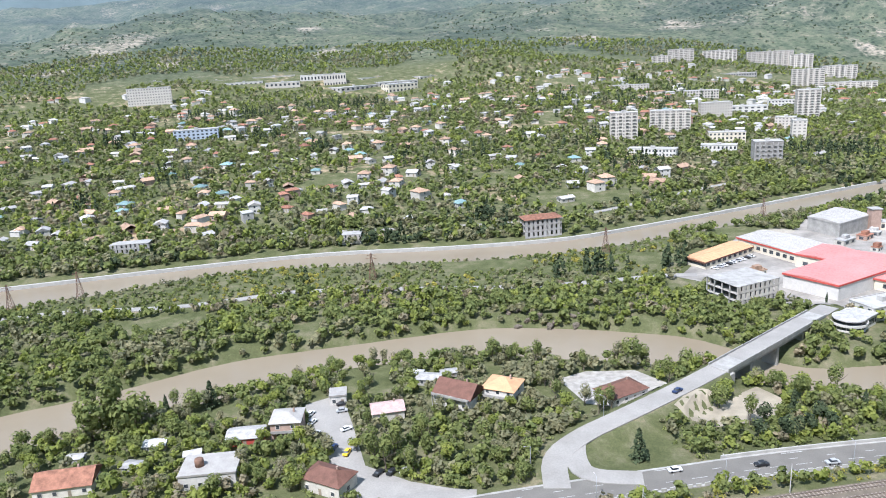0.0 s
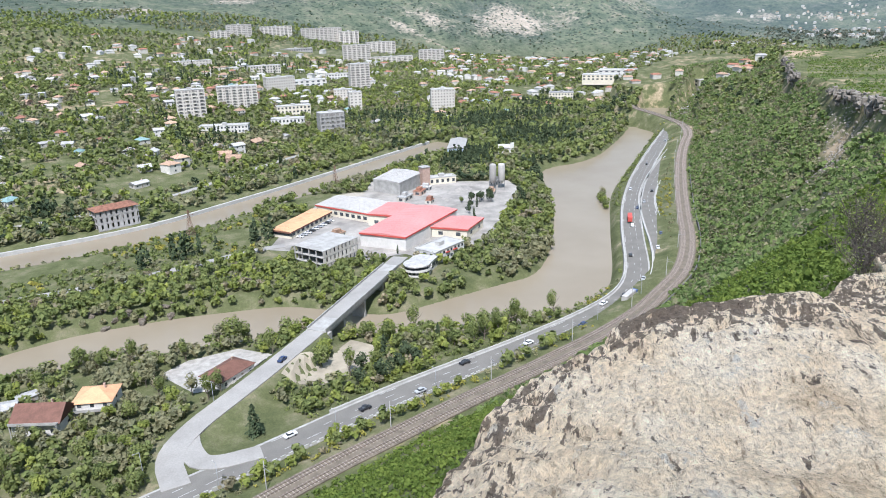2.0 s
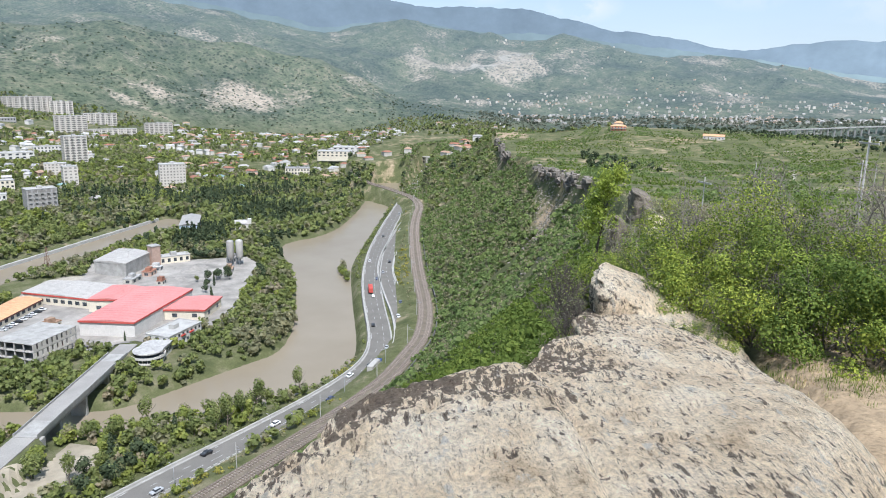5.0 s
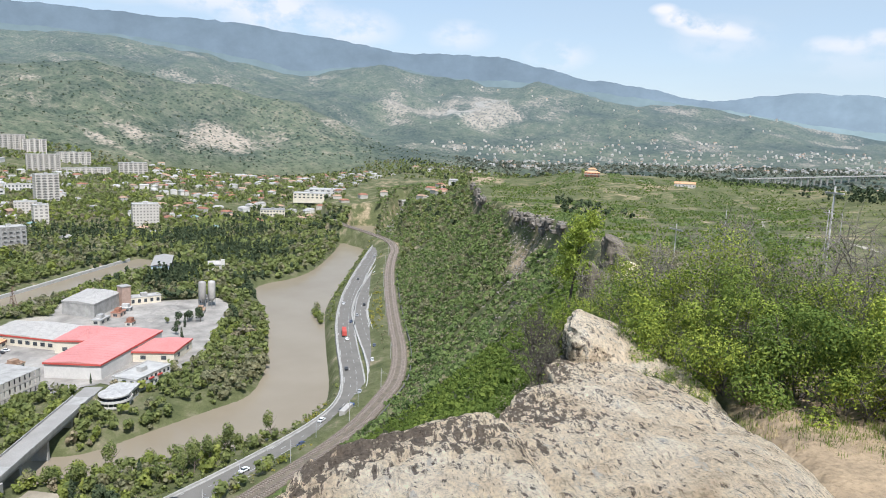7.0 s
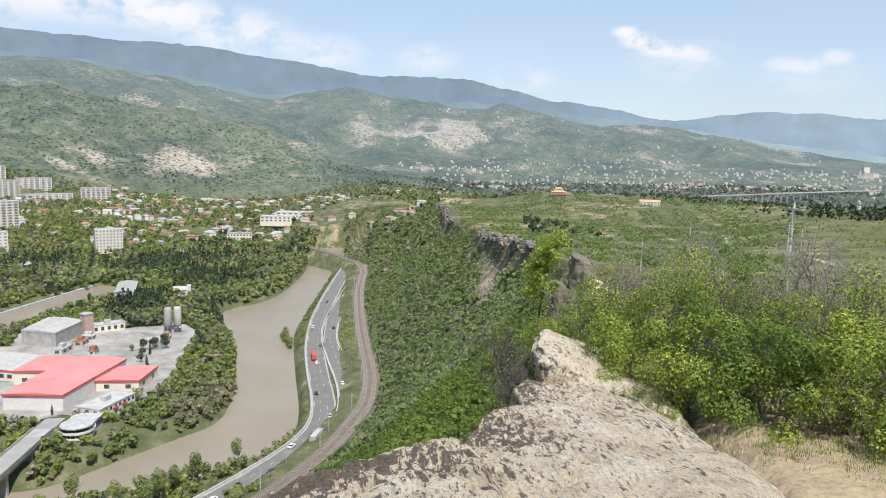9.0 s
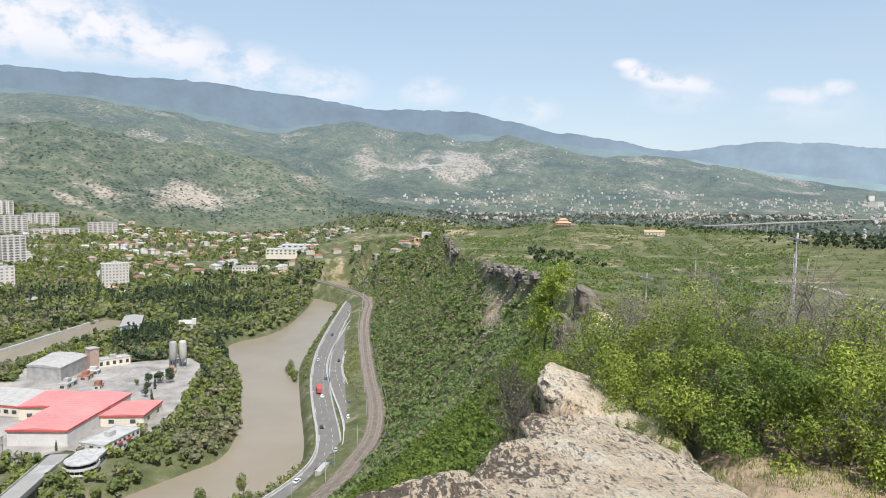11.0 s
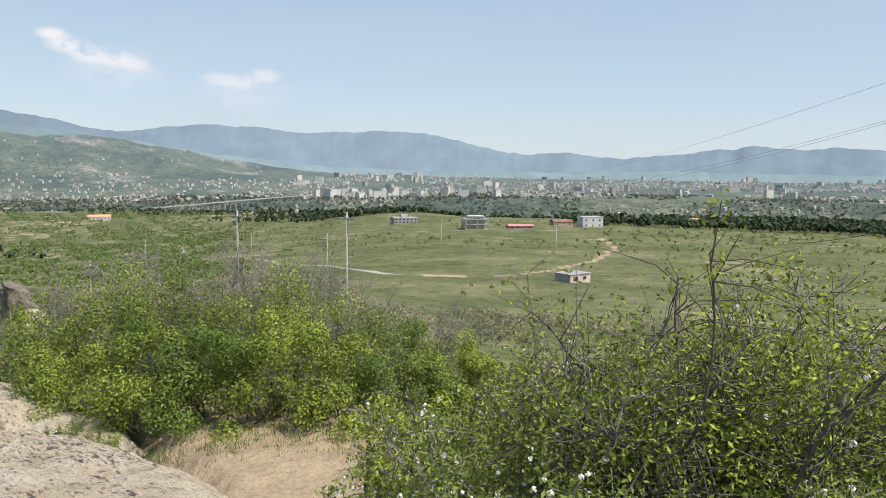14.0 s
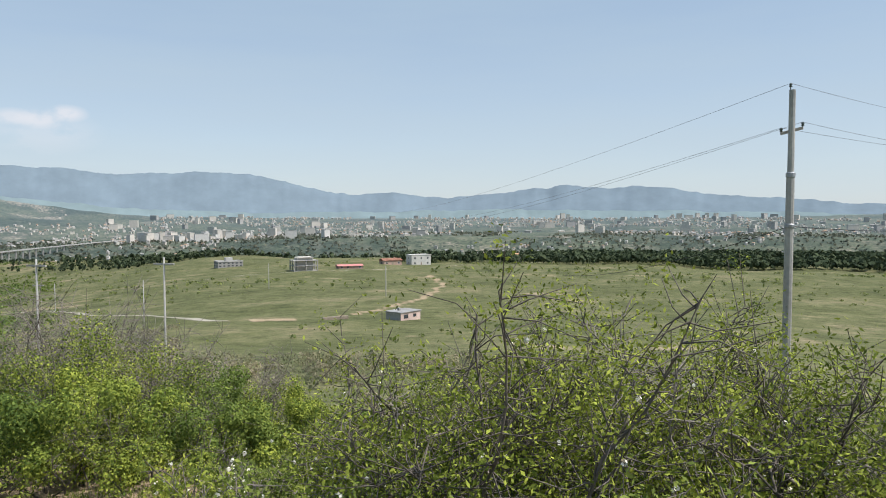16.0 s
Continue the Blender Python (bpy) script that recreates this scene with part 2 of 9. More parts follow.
GROUND = ground_material("ground_cover")
FAR_GROUND = ground_material("hazed_hill_cover", True)
WATER = water_material()
ASPHALT = plain("asphalt", (0.18, 0.17, 0.152), 0.95, 0.1, 0.15, 3.0, spec=0.1)
PALE_ROAD = plain("worn_concrete_road", (0.31, 0.295, 0.27), 0.9, 0.12, 0.12, 2.0)
CONCRETE = plain("concrete", (0.36, 0.35, 0.325), 0.9, 0.2, 0.3, 4.0, relief=0.02)
WHITE_PAINT = plain("white_road_paint", (0.5, 0.5, 0.48), 0.8, 0.15)
BALLAST = plain("railway_ballast", (0.165, 0.138, 0.105), 0.95, 0.25, 0.4, 4.0)


# ---- the lie of the land ----
def vnoise(x, y, seed=0):
    """Smooth value noise on a unit lattice, for arrays."""
    xi, yi = np.floor(x), np.floor(y)
    u, v = x - xi, y - yi
    u, v = u * u * (3 - 2 * u), v * v * (3 - 2 * v)

    def h(a, b):
        s = np.sin(a * 127.1 + b * 311.7 + seed * 74.7) * 43758.5453
        return s - np.floor(s)
    return (h(xi, yi) * (1 - u) + h(xi + 1, yi) * u) * (1 - v) + (h(xi, yi + 1) * (1 - u) + h(xi + 1, yi + 1) * u) * v


def fbm(x, y, scale, octaves=4, seed=0):
    out, amp, tot = 0, 1.0, 0
    for k in range(octaves):
        out = out + amp * (vnoise(x / scale, y / scale, seed + k) * 2 - 1)
        tot += amp
        amp, scale = amp * 0.5, scale * 0.5
    return out / tot


def near_line(x, y, pts):
    """Distance to a broken line, the share of its length at the nearest place, and the segment there."""
    best = np.full(np.shape(x), 1e18)
    seg = np.zeros(np.shape(x), int)
    where = np.zeros(np.shape(x))
    for i in range(len(pts) - 1):
        (ax, ay), (bx, by) = pts[i][:2], pts[i + 1][:2]
        dx, dy = bx - ax, by - ay
        k = np.clip(((x - ax) * dx + (y - ay) * dy) / (dx * dx + dy * dy), 0, 1)
        d = (x - ax - k * dx) ** 2 + (y - ay - k * dy) ** 2
        m = d < best
        best, seg, where = np.where(m, d, best), np.where(m, i, seg), np.where(m, i + k, where)
    return np.sqrt(best), where, seg


def inside(x, y, pts):
    r = np.zeros(np.shape(x), bool)
    for i in range(len(pts)):
        (ax, ay), (bx, by) = pts[i][:2], pts[i - 1][:2]
        c = (ay > y) != (by > y)
        with np.errstate(divide="ignore", invalid="ignore"):
            r ^= c & (x < (bx - ax) * (y - ay) / (by - ay) + ax)
    return r


def smooth(a, b, v):
    k = np.clip((v - a) / (b - a), 0, 1)
    return k * k * (3 - 2 * k)


def soften(pts, rounds=2):
    """Rounds a broken line's corners."""
    for _ in range(rounds):
        out = [pts[0]]
        for p, q in zip(pts, pts[1:]):
            out.append(tuple(a * 0.75 + b * 0.25 for a, b in zip(p, q)))
            out.append(tuple(a * 0.25 + b * 0.75 for a, b in zip(p, q)))
        pts = out + [pts[-1]]
    return pts


RIVER_FAR = [(-420, 90), (-300, 175), (-195, 246), (-164, 259), (-120, 291), (-92, 299), (-47, 311), (-8, 322), (31, 318), (56, 312), (84, 304), (99, 288), (118, 268),
             (142, 270), (181, 273), (201, 273), (230, 300), (271, 351), (311, 409), (338, 464), (395, 462), (470, 516), (522, 558), (640, 660)]
RIVER_NEAR = [(670, 630), (545, 538), (387, 413), (322, 360), (268, 286), (231, 246), (200, 232), (159, 226), (130, 238), (99, 255), (75, 266), (48, 278), (27, 280), (-8, 290), (-67, 277),
              (-107, 254), (-148, 230), (-174, 213), (-290, 140), (-400, 40)]
CANAL_FAR = [(-560, 330), (-400, 372), (-297, 399), (-214, 425), (-116, 452), (-35, 453), (46, 463), (94, 486), (173, 526), (279, 585), (330, 612)]
CANAL_NEAR = [(345, 575), (264, 534), (213, 505), (163, 488), (82, 446), (16, 424), (-82, 423), (-166, 418), (-234, 378), (-273, 363), (-400, 335), (-560, 290)]
RIVER = soften(RIVER_FAR) + soften(RIVER_NEAR)
CANAL = soften(CANAL_FAR) + soften(CANAL_NEAR)
CLIFF = [(-420, -30), (-120, -12), (-20, 0.0), (-4, 1.2), (0.0, 1.7), (0.9, 2.5), (2.1, 3.5), (3.9, 4.3), (5.6, 4.3), (7.2, 4.6), (9.6, 5.5), (15.5, 8.9), (26, 13.2), (60, 29), (142, 70.5), (250, 135),
         (318, 190), (400, 268), (487, 352), (640, 472), (800, 600),
         (866, 500), (837, 272), (713, 100), (517, -54), (500, -211), (510, -356), (465, -551), (200, -900), (-420, -900)]
RIM_END = 20
HIGHWAY = soften([(-260, 92, 6), (-120, 138, 6), (-40, 166, 6), (4, 178, 6), (46, 187, 6), (78, 194, 6), (111, 199, 6), (147, 203.5, 6), (187, 211, 6), (214, 221, 6), (236, 239, 6), (276, 287, 6), (317, 332, 6), (377, 387, 6), (495, 481, 6), (600, 560, 7), (760, 680, 8)])
SECOND_ROAD = soften([(190, 205, 6), (224, 216, 6), (244, 231, 6), (267, 255, 6), (299, 296, 6), (338, 342, 6), (418, 405, 6), (505, 466, 6.5), (600, 548, 7)])
RAILWAY = soften([(-280, 50, 9), (-120, 106, 9), (-20, 144, 9), (31, 160, 9), (53, 166, 9), (72, 170, 9), (105, 177, 9), (137, 183, 9), (190, 195, 9), (228, 213, 9), (250, 225, 9), (283, 253, 9), (322, 294, 9), (375, 347, 9), (451, 419, 9), (530, 482, 11), (548, 540, 14), (556, 590, 16), (572, 622, 17)])
BRIDGE_ROAD = soften([(15, 183, 6.2), (15, 199, 6.4), (25, 210.5, 7), (38, 219, 8), (52, 228.5, 9), (76, 247, 10), (94, 263, 10.5), (133, 298, 10.5), (146, 312, 9)])
LOOP_ARM = soften([(23, 209, 6.8), (21.5, 198, 6.4), (24, 189, 6.2), (40, 187.5, 6.2)])
ISLAND_ROAD = soften([(-300, 330, 5), (-258, 341, 5), (-223, 350, 5), (-173, 349, 5), (-134, 360, 5), (-118, 369, 5), (-72, 370, 5), (6, 364, 5), (51, 368, 5), (90, 376, 5), (106, 374, 5)])
QUAY_ROAD = soften([(-150, 492, 7), (-37, 494, 7), (10, 497, 7), (71, 512, 7.5), (146, 570, 8), (220, 610, 9)])
DIRT_TRACK = [(10, -20), (16, -15), (22, -9.5), (25, -6.5), (26.5, -3.2), (28, 0.5)]
FAR_TRACK = [(147, -5), (151, -3.6), (166, 6), (199, 22.6), (245, 47), (300, 78), (450, 122), (631, 153), (728, 327)]
FOOT_TRACK = [(151, -3.6), (142.6, -10.7), (145.6, -20.5), (160, -36), (184, -54), (240, -78), (300, -92)]
EDGE_TRACK = [(330, 30), (344, -10), (352, -60), (372, -105), (400, -150), (440, -230)]

ROCK_SPINE = [(1.6, 1.4), (4, 2.4), (6, 2.8), (8, 3.3), (10.5, 4.6), (16.5, 8.7)]

AZ1 = (-180, -60, -33, -29, -22, -11, 2, 14, 20, 25, 35, 40, 46, 55, 180)
EL1 = (0.5, 2.0, 1.7, 2.6, 3.1, 2.3, 2.5, 2.6, 2.7, 3.1, 1.7, 0.9, -1.6, -3, -3)
RB = (1300, 1300, 1350, 1350, 1350, 1380, 1420, 1500, 1550, 1580, 1680, 1720, 1800, 1900, 1900)
AZ2 = (-180, -60, -33, -26, 0, 20, 27, 34, 40, 46, 51, 59, 64, 72, 78, 85, 100, 120, 180)
EL2 = (1.0, 3.0, 3.6, 3.8, 5.0, 4.8, 5.3, 4.1, 2.9, 4.2, 3.3, 3.2, 2.5, 1.5, 0.4, -0.4, -0.6, -0.6, 0.5)


def plateau_height(x, y, terrace=0.0):
    """Height of the plateau; the bare path lies on a level terrace beside the rock."""
    r, a = np.hypot(x, y), np.degrees(np.arctan2(x, y))
    cliffward = np.interp(r, (0, 2, 3.4, 6.5, 8, 11, 15, 21, 28, 60, 140, 250, 430, 600, 1000, 1300), (128.3, 128.0, 127.4, 127.1, 126.8, 126.3, 125.7, 124.7, 124.0, 119.6, 107.8, 96.8, 81, 71.5, 62, 56))
    meadow = np.interp(r, (0, 3, 10, 22, 40, 100, 156, 300, 400, 520, 700, 1300), (128.3, 128.1, 126.6, 123.2, 120.3, 112, 108.2, 103, 99.5, 97, 92, 80))
    back = np.interp(r, (0, 10, 60, 400, 1300), (128.3, 128, 126, 122, 118))
    cliffward = cliffward + 13 * smooth(57, 63, a) * smooth(560, 800, r)
    level = np.interp(r, (0, 2.0, 4.2, 6.2, 11.6, 16, 22), (128.3, 127.9, 126.9, 126.3, 126.05, 125.3, 123.9))
    kt = terrace * smooth(54, 62, a) * smooth(98, 88, a) * smooth(24, 18, r)
    k, k2 = smooth(66, 96, a), smooth(140, 175, a) + smooth(-20, -60, a)
    z = (cliffward * (1 - k) + meadow * k) * (1 - np.clip(k2, 0, 1)) + back * np.clip(k2, 0, 1)
    return z * (1 - kt) + np.minimum(z, level) * kt


def valley_height(x, y):
    yc = np.interp(x, [p[0] for p in CANAL_FAR], [p[1] for p in CANAL_FAR]) + np.clip(x - 330, 0, None) * 0.55
    s = np.interp(x, (-600, 150, 350, 700, 1000), (0.08, 0.08, 0.05, 0.03, 0.02))
    z = 4.5 + s * np.clip(y - yc - 20, 0, None)
    return z + 1.2 * fbm(x, y, 60, 3, 5) * smooth(10, 60, y - yc)


def far_height(x, y, near):
    """Hills and mountains that close the valley, by the angle at which their crests stand."""
    r, a = np.hypot(x, y), np.degrees(np.arctan2(x, y))
    t1, t2 = np.tan(np.radians(np.interp(a, AZ1, EL1))), np.tan(np.radians(np.interp(a, AZ2, EL2)))
    rb, r1, r2 = np.interp(a, AZ1, RB), 2150.0, 3400.0
    plain_z = np.interp(a, (-180, 45, 60, 80, 100, 180), (60, 20, 22, 45, 58, 80))
    zb = np.where(a > 45, plain_z, 130 - rb * np.tan(np.radians(np.interp(a, (-60, -34, -16, 0, 14, 27, 38, 47), (1.6, 1.4, 1.3, 1.2, 1.8, 3.8, 4.6, 3.8)))))
    z1, z2 = np.maximum(130 + r1 * t1, zb), 130 + r2 * t2
    z = np.where(r < r1, zb + (z1 - zb) * np.clip((r - rb) / (r1 - rb), 0, 1) ** 1.15, 0)
    zd = z1 - 30 * smooth(1, 60, z1 - zb)
    z = np.where((r >= r1) & (r < r1 * 1.12), z1 + (zd - z1) * (r / r1 - 1) / 0.12, z)
    z = np.where((r >= r1 * 1.12) & (r < r2), zd + (z2 - zd) * np.clip((r - r1 * 1.12) / (r2 - r1 * 1.12), 0, 1) ** 1.1, z)
    z = np.where(r >= r2, z2 - (r - r2) * 0.12, z)
    z = z + 44 * np.exp(-((a - 0.8) / 3.4) ** 2 - ((r - 1290) / 80) ** 2)
    steep = smooth(20, 120, z - zb)
    rid = 1 - 2 * np.abs(fbm(x, y, 380, 5, 11))
    z = z + steep * (40 * (rid - 0.62) + 9 * fbm(x, y, 70, 3, 12))
    k = smooth(rb - 260, rb + 60, r)
    return near * (1 - k) + z * k


UPHILL = [p[:2] for p in RAILWAY] + [(640, 720), (1300, 1100), (1400, -1000), (-700, -1000)]


def crag_height(ex, ey):
    """Height of the rocky step below the rim: two broken crags, and hardly any elsewhere."""
    re = np.hypot(ex, ey)
    k = smooth(285, 310, re) * smooth(475, 440, re) + smooth(555, 600, re) * smooth(860, 780, re)
    return 0.8 + 1.2 * smooth(60, 30, re) + k * np.clip(3.8 + 8 * fbm(ex, ey, 34, 3, 31), 0.6, 8)


def land(x, y):
    """Height of the ground and its cover (bare soil, gravel, meadow), for arrays of places."""
    x, y = np.asarray(x, float), np.asarray(y, float)
    a = np.degrees(np.arctan2(x, y))
    r = np.hypot(x, y)
    zv = far_height(x, y, valley_height(x, y))
    d, where, seg = near_line(x, y, CLIFF)
    top = inside(x, y, CLIFF + [(-420, -900)])
    zp = plateau_height(x, y, 1.0)
    zp = zp + 0.9 * fbm(x, y, 30, 4, 21) * smooth(25, 80, r) + 4 * fbm(x, y, 160, 3, 22) * smooth(150, 320, r)
    ex = np.interp(where, range(len(CLIFF)), [p[0] for p in CLIFF])
    ey = np.interp(where, range(len(CLIFF)), [p[1] for p in CLIFF])
    rim = plateau_height(ex, ey)
    bluff = seg < RIM_END
    crag = crag_height(ex, ey)
    e_rail, _, _ = near_line(x, y, RAILWAY)
    k = np.clip(d / (d + np.clip(e_rail - 6, 0, None) + 1e-6), 0, 1)
    uphill = inside(x, y, UPHILL)
    rough = 5.0 * fbm(x, y, 38, 4, 33) * np.clip(k * (1 - k) * 4, 0, 1)
    toe = np.interp(e_rail, (0, 200), (9, 9))
    fall = np.where(bluff, crag * (1 - np.exp(-d / 1.8)) * (1 - k) + (rim - toe) * k ** 0.78 + rough, 0.16 * d)
    fall = np.where(bluff & ~uphill, 999, fall)
    zs = np.maximum(rim - fall, zv)
    z = np.where(top, zp, zs)
    slope_zone = (~top) & (rim - fall > zv)
    # water beds
    for poly, depth in ((RIVER, 2.5), (CANAL, 2.0)):
        e, _, _ = near_line(x, y, poly + poly[:1])
        w = inside(x, y, poly)
        bank = np.where(w, -e, e)
        z = np.where(slope_zone & ~w, z, np.where(bank < 12, np.minimum(z, np.interp(bank, (-6, -1, 0, 2.5, 12), (-depth, -0.6, 0.2, 2.2, 8))), z))
    soil = np.full(x.shape, 0.18)
    gravel = np.zeros(x.shape)
    meadow = np.where(top, 0.85, 0.0)
    # level beds for roads and rails
    for line, half, soft_edge in ((HIGHWAY, 7.5, 6), (SECOND_ROAD, 5.5, 4), (RAILWAY, 7, 10), (BRIDGE_ROAD, 5.5, 5), (LOOP_ARM, 4.5, 3), (ISLAND_ROAD, 4, 5), (QUAY_ROAD, 4, 5)):
        e, at, _ = near_line(x, y, line)
        zr = np.interp(at, range(len(line)), [p[2] for p in line])
        k = 1 - smooth(half, half + soft_edge, e)
        if line is BRIDGE_ROAD:
            k = np.where((x > 84) & (x < 128), 0, k)
        z = z * (1 - k) + (zr - 0.35) * k
        soil = np.maximum(soil, (0.2 if line is RAILWAY else 0.3) * k)
    for line, half, amount in ((DIRT_TRACK, 0.9, 0.62), (FAR_TRACK, 1.3, 0.62), (EDGE_TRACK, 1.6, 0.6)):
        e, _, _ = near_line(x, y, line)
        gravel = np.maximum(gravel, amount * (1 - smooth(half * 0.6, half * 1.5, e + 0.5 * fbm(x, y, 6, 2, 41))) * top)
    e, _, _ = near_line(x, y, FOOT_TRACK)
    soil = np.maximum(soil, 0.7 * (1 - smooth(0.7, 1.8, e)) * top)
    # cover
    hill = np.maximum(smooth(rb_of(a) - 100, rb_of(a) + 150, r), smooth(52, 60, a) * smooth(1000, 1200, r)) * (~top)
    soil = np.maximum(soil, hill * (0.2 + 0.6 * fbm(x, y, 110, 5, 51) + 0.04 * smooth(58, 75, a)))
    soil = np.maximum(soil, np.where(slope_zone, 0.34 + 0.3 * fbm(x, y, 40, 3, 52), 0))
    soil = np.maximum(soil, np.where(top & (r > 45), 0.3 - 0.14 * smooth(80, 92, a) + 0.33 * fbm(x, y, 45, 4, 53), 0))
    meadow = np.where(top, 0.5 + 0.37 * smooth(70, 90, a), meadow)
    scar = np.exp(-(((a - 53.6) / 3.4) ** 2 + ((r - 3000) / 260) ** 2)) + 0.7 * np.exp(-(((a - 47.5) / 2.4) ** 2 + ((r - 2900) / 200) ** 2))
    soil = np.maximum(soil, scar * (0.85 + 0.9 * fbm(x, y, 80, 5, 55)))
    gravel = np.maximum(gravel, scar * (0.42 + 1.5 * fbm(x, y, 48, 5, 62)))
    rocky = np.exp(-((a - 27.5) / 4.5) ** 2 - ((r - 1760) / 190) ** 2) + np.exp(-((a - 34.5) / 3.0) ** 2 - ((r - 1900) / 130) ** 2)
    soil = np.maximum(soil, rocky * (0.5 + 1.0 * fbm(x + 0.5 * y, y * 0.45, 70, 5, 59)))
    scree = np.exp(-(((a - 57.5) / 1.6) ** 2 + ((r - 365) / 65) ** 2)) * slope_zone
    soil = np.maximum(soil, scree * (0.46 + 0.6 * fbm(x, y, 14, 4, 58)))
    soil = np.maximum(soil, np.where(slope_zone & (d < 4), 0.045 * crag, 0))
    for sa, sr, wa, wr, amount in ((-22, 1480, 3.5, 70, 0.9), (-15, 1440, 2.5, 50, 0.75), (54.6, 900, 1.6, 90, 0.7), (5.5, 1620, 2.0, 60, 0.7), (-25.5, 545, 3.2, 16, 1.0)):
        soil = np.maximum(soil, amount * np.exp(-((a - sa) / wa) ** 4 - ((r - sr) / wr) ** 4) * np.where(r > 1000, 0.5 + 0.9 * fbm(x, y, 60, 4, 57), 1))
    bare = np.exp(-(((a - 17) / 8) ** 2)) * smooth(0, 1, 1 - np.abs(r - 1850) / 300)
    soil = np.maximum(soil, bare * (0.2 + 0.9 * fbm(x, y, 80, 5, 56)))
    yard = smooth(34, 24, np.abs(x - 165 - (y - 400) * 0.45)) * smooth(320, 345, y) * smooth(480, 450, y)
    gravel = np.maximum(gravel, yard * 0.8)
    town = (~top) * (~slope_zone) * smooth(500, 560, y) * (1 - hill)
    soil = np.maximum(soil, town * (0.3 + 0.3 * fbm(x, y, 45, 3, 54)))
    z = np.where(near_line(x, y, ROCK_SPINE)[0] < 2.2, z - 0.5 * smooth(2.2, 1.2, near_line(x, y, ROCK_SPINE)[0]), z)
    near_top = top & (r < 40)
    bare_path = (1 - smooth(1.0, 3.2, near_line(x, y, [(-6, -3), (1, -0.2), (6, 0.5), (11, 1.0), (16, 3)])[0])) * near_top
    soil = np.maximum(soil, 0.9 * bare_path)
    return z, soil, gravel, meadow, hill


def rb_of(a):
    return np.interp(a, AZ1, RB)


def ground_at(x, y):
    return float(land(np.array([x]), np.array([y]))[0][0])


def build_ground():
    az = np.concatenate([np.arange(-42, 40, 0.5), np.arange(40, 66, 0.33), np.arange(66, 144, 0.5), np.arange(146, 316, 5.0)])
    rr = np.concatenate([np.array([0.05, 0.5, 1.0]), np.arange(1.4, 14, 0.4), 14 * 1.045 ** np.arange(0, 54), np.arange(152, 700, 3.0), 700 * 1.013 ** np.arange(1, 152)])
    rr = np.unique(rr[rr < 4900])
    a, r = np.meshgrid(np.radians(az), rr, indexing="ij")
    x, y = r * np.sin(a), r * np.cos(a)
    z, soil, gravel, meadow, hill = land(x.ravel(), y.ravel())
    na, nr = len(az), len(rr)
    co = np.stack([x.ravel(), y.ravel(), z], 1)
    cover = np.stack([soil, gravel, meadow, hill], 1)
    k = int(np.searchsorted(rr, FAR_EDGE))

    def sheet(name, first, last, mat):
        i, j = np.meshgrid(np.arange(na), np.arange(last - first - 1), indexing="ij")
        i2, m = (i + 1) % na, last - first
        quads = np.stack([i * m + j, i * m + j + 1, i2 * m + j + 1, i2 * m + j], -1).reshape(-1, 4)
        pick = (np.arange(na)[:, None] * nr + np.arange(first, last)[None]).ravel()
        me = bpy.data.meshes.new(name)
        me.vertices.add(len(pick))
        me.vertices.foreach_set("co", co[pick].ravel())
        me.loops.add(quads.size)
        me.loops.foreach_set("vertex_index", quads[:, ::-1].ravel())
        me.polygons.add(len(quads))
        me.polygons.foreach_set("loop_start", np.arange(0, quads.size, 4))
        me.update(calc_edges=True)
        me.color_attributes.new("cover", "FLOAT_COLOR", "POINT").data.foreach_set("color", cover[pick].ravel())
        # amount of painted haze, growing with distance
        me.attributes.new("haze_share", "FLOAT", "POINT").data.foreach_set("value", 0.85 * smooth(FAR_EDGE * 0.98, 3900, np.hypot(*co[pick, :2].T)) ** 0.8)
        me.polygons.foreach_set("use_smooth", np.ones(len(quads), bool))
        me.materials.append(mat)
        return new(name, me)
    tagged(sheet("ground", 0, k + 1, GROUND), "green valley, hills and plateau of grass, scrub and bare soil", kind="structure")
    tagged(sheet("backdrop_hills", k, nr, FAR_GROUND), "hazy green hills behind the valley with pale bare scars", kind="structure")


FAR_EDGE = 1100
build_ground()


def mesh_object(name, verts, faces, mat, parent=None, smooth_faces=False):
    me = bpy.data.meshes.new(name)
    me.from_pydata([tuple(v) for v in verts], [], faces)
    me.materials.append(mat)
    if smooth_faces:
        me.polygons.foreach_set("use_smooth", np.ones(len(me.polygons), bool))
    ob = new(name, me)
    ob.parent = parent
    return ob


def water_sheet(name, poly, z, label):
    bm = bmesh.new()
    f = bm.faces.new([bm.verts.new((p[0], p[1], z)) for p in poly])
    bmesh.ops.triangulate(bm, faces=[f])
    bmesh.ops.recalc_face_normals(bm, faces=bm.faces)
    me = bpy.data.meshes.new(name)
    bm.to_mesh(me)
    if me.polygons[0].normal.z < 0:
        me.flip_normals()
    me.materials.append(WATER)
    return tagged(new(name, me), label, kind="structure")


def widened(poly, d):
    c = [Vector(p[:2]) for p in poly]
    area = sum(a.x * b.y - b.x * a.y for a, b in zip(c, c[1:] + c[:1]))
    out = []
    for i, p in enumerate(c):
        t = (c[(i + 1) % len(c)] - c[i - 1]).normalized()
        out.append(tuple(p + Vector((t.y, -t.x)) * d * (1 if area > 0 else -1)))
    return out


water_sheet("river", widened(RIVER, 2.5), 0.0, "wide brown silty river between wooded banks")
water_sheet("canal", widened(CANAL, 2.5), 1.0, "straight brown canal beside a stone quay")


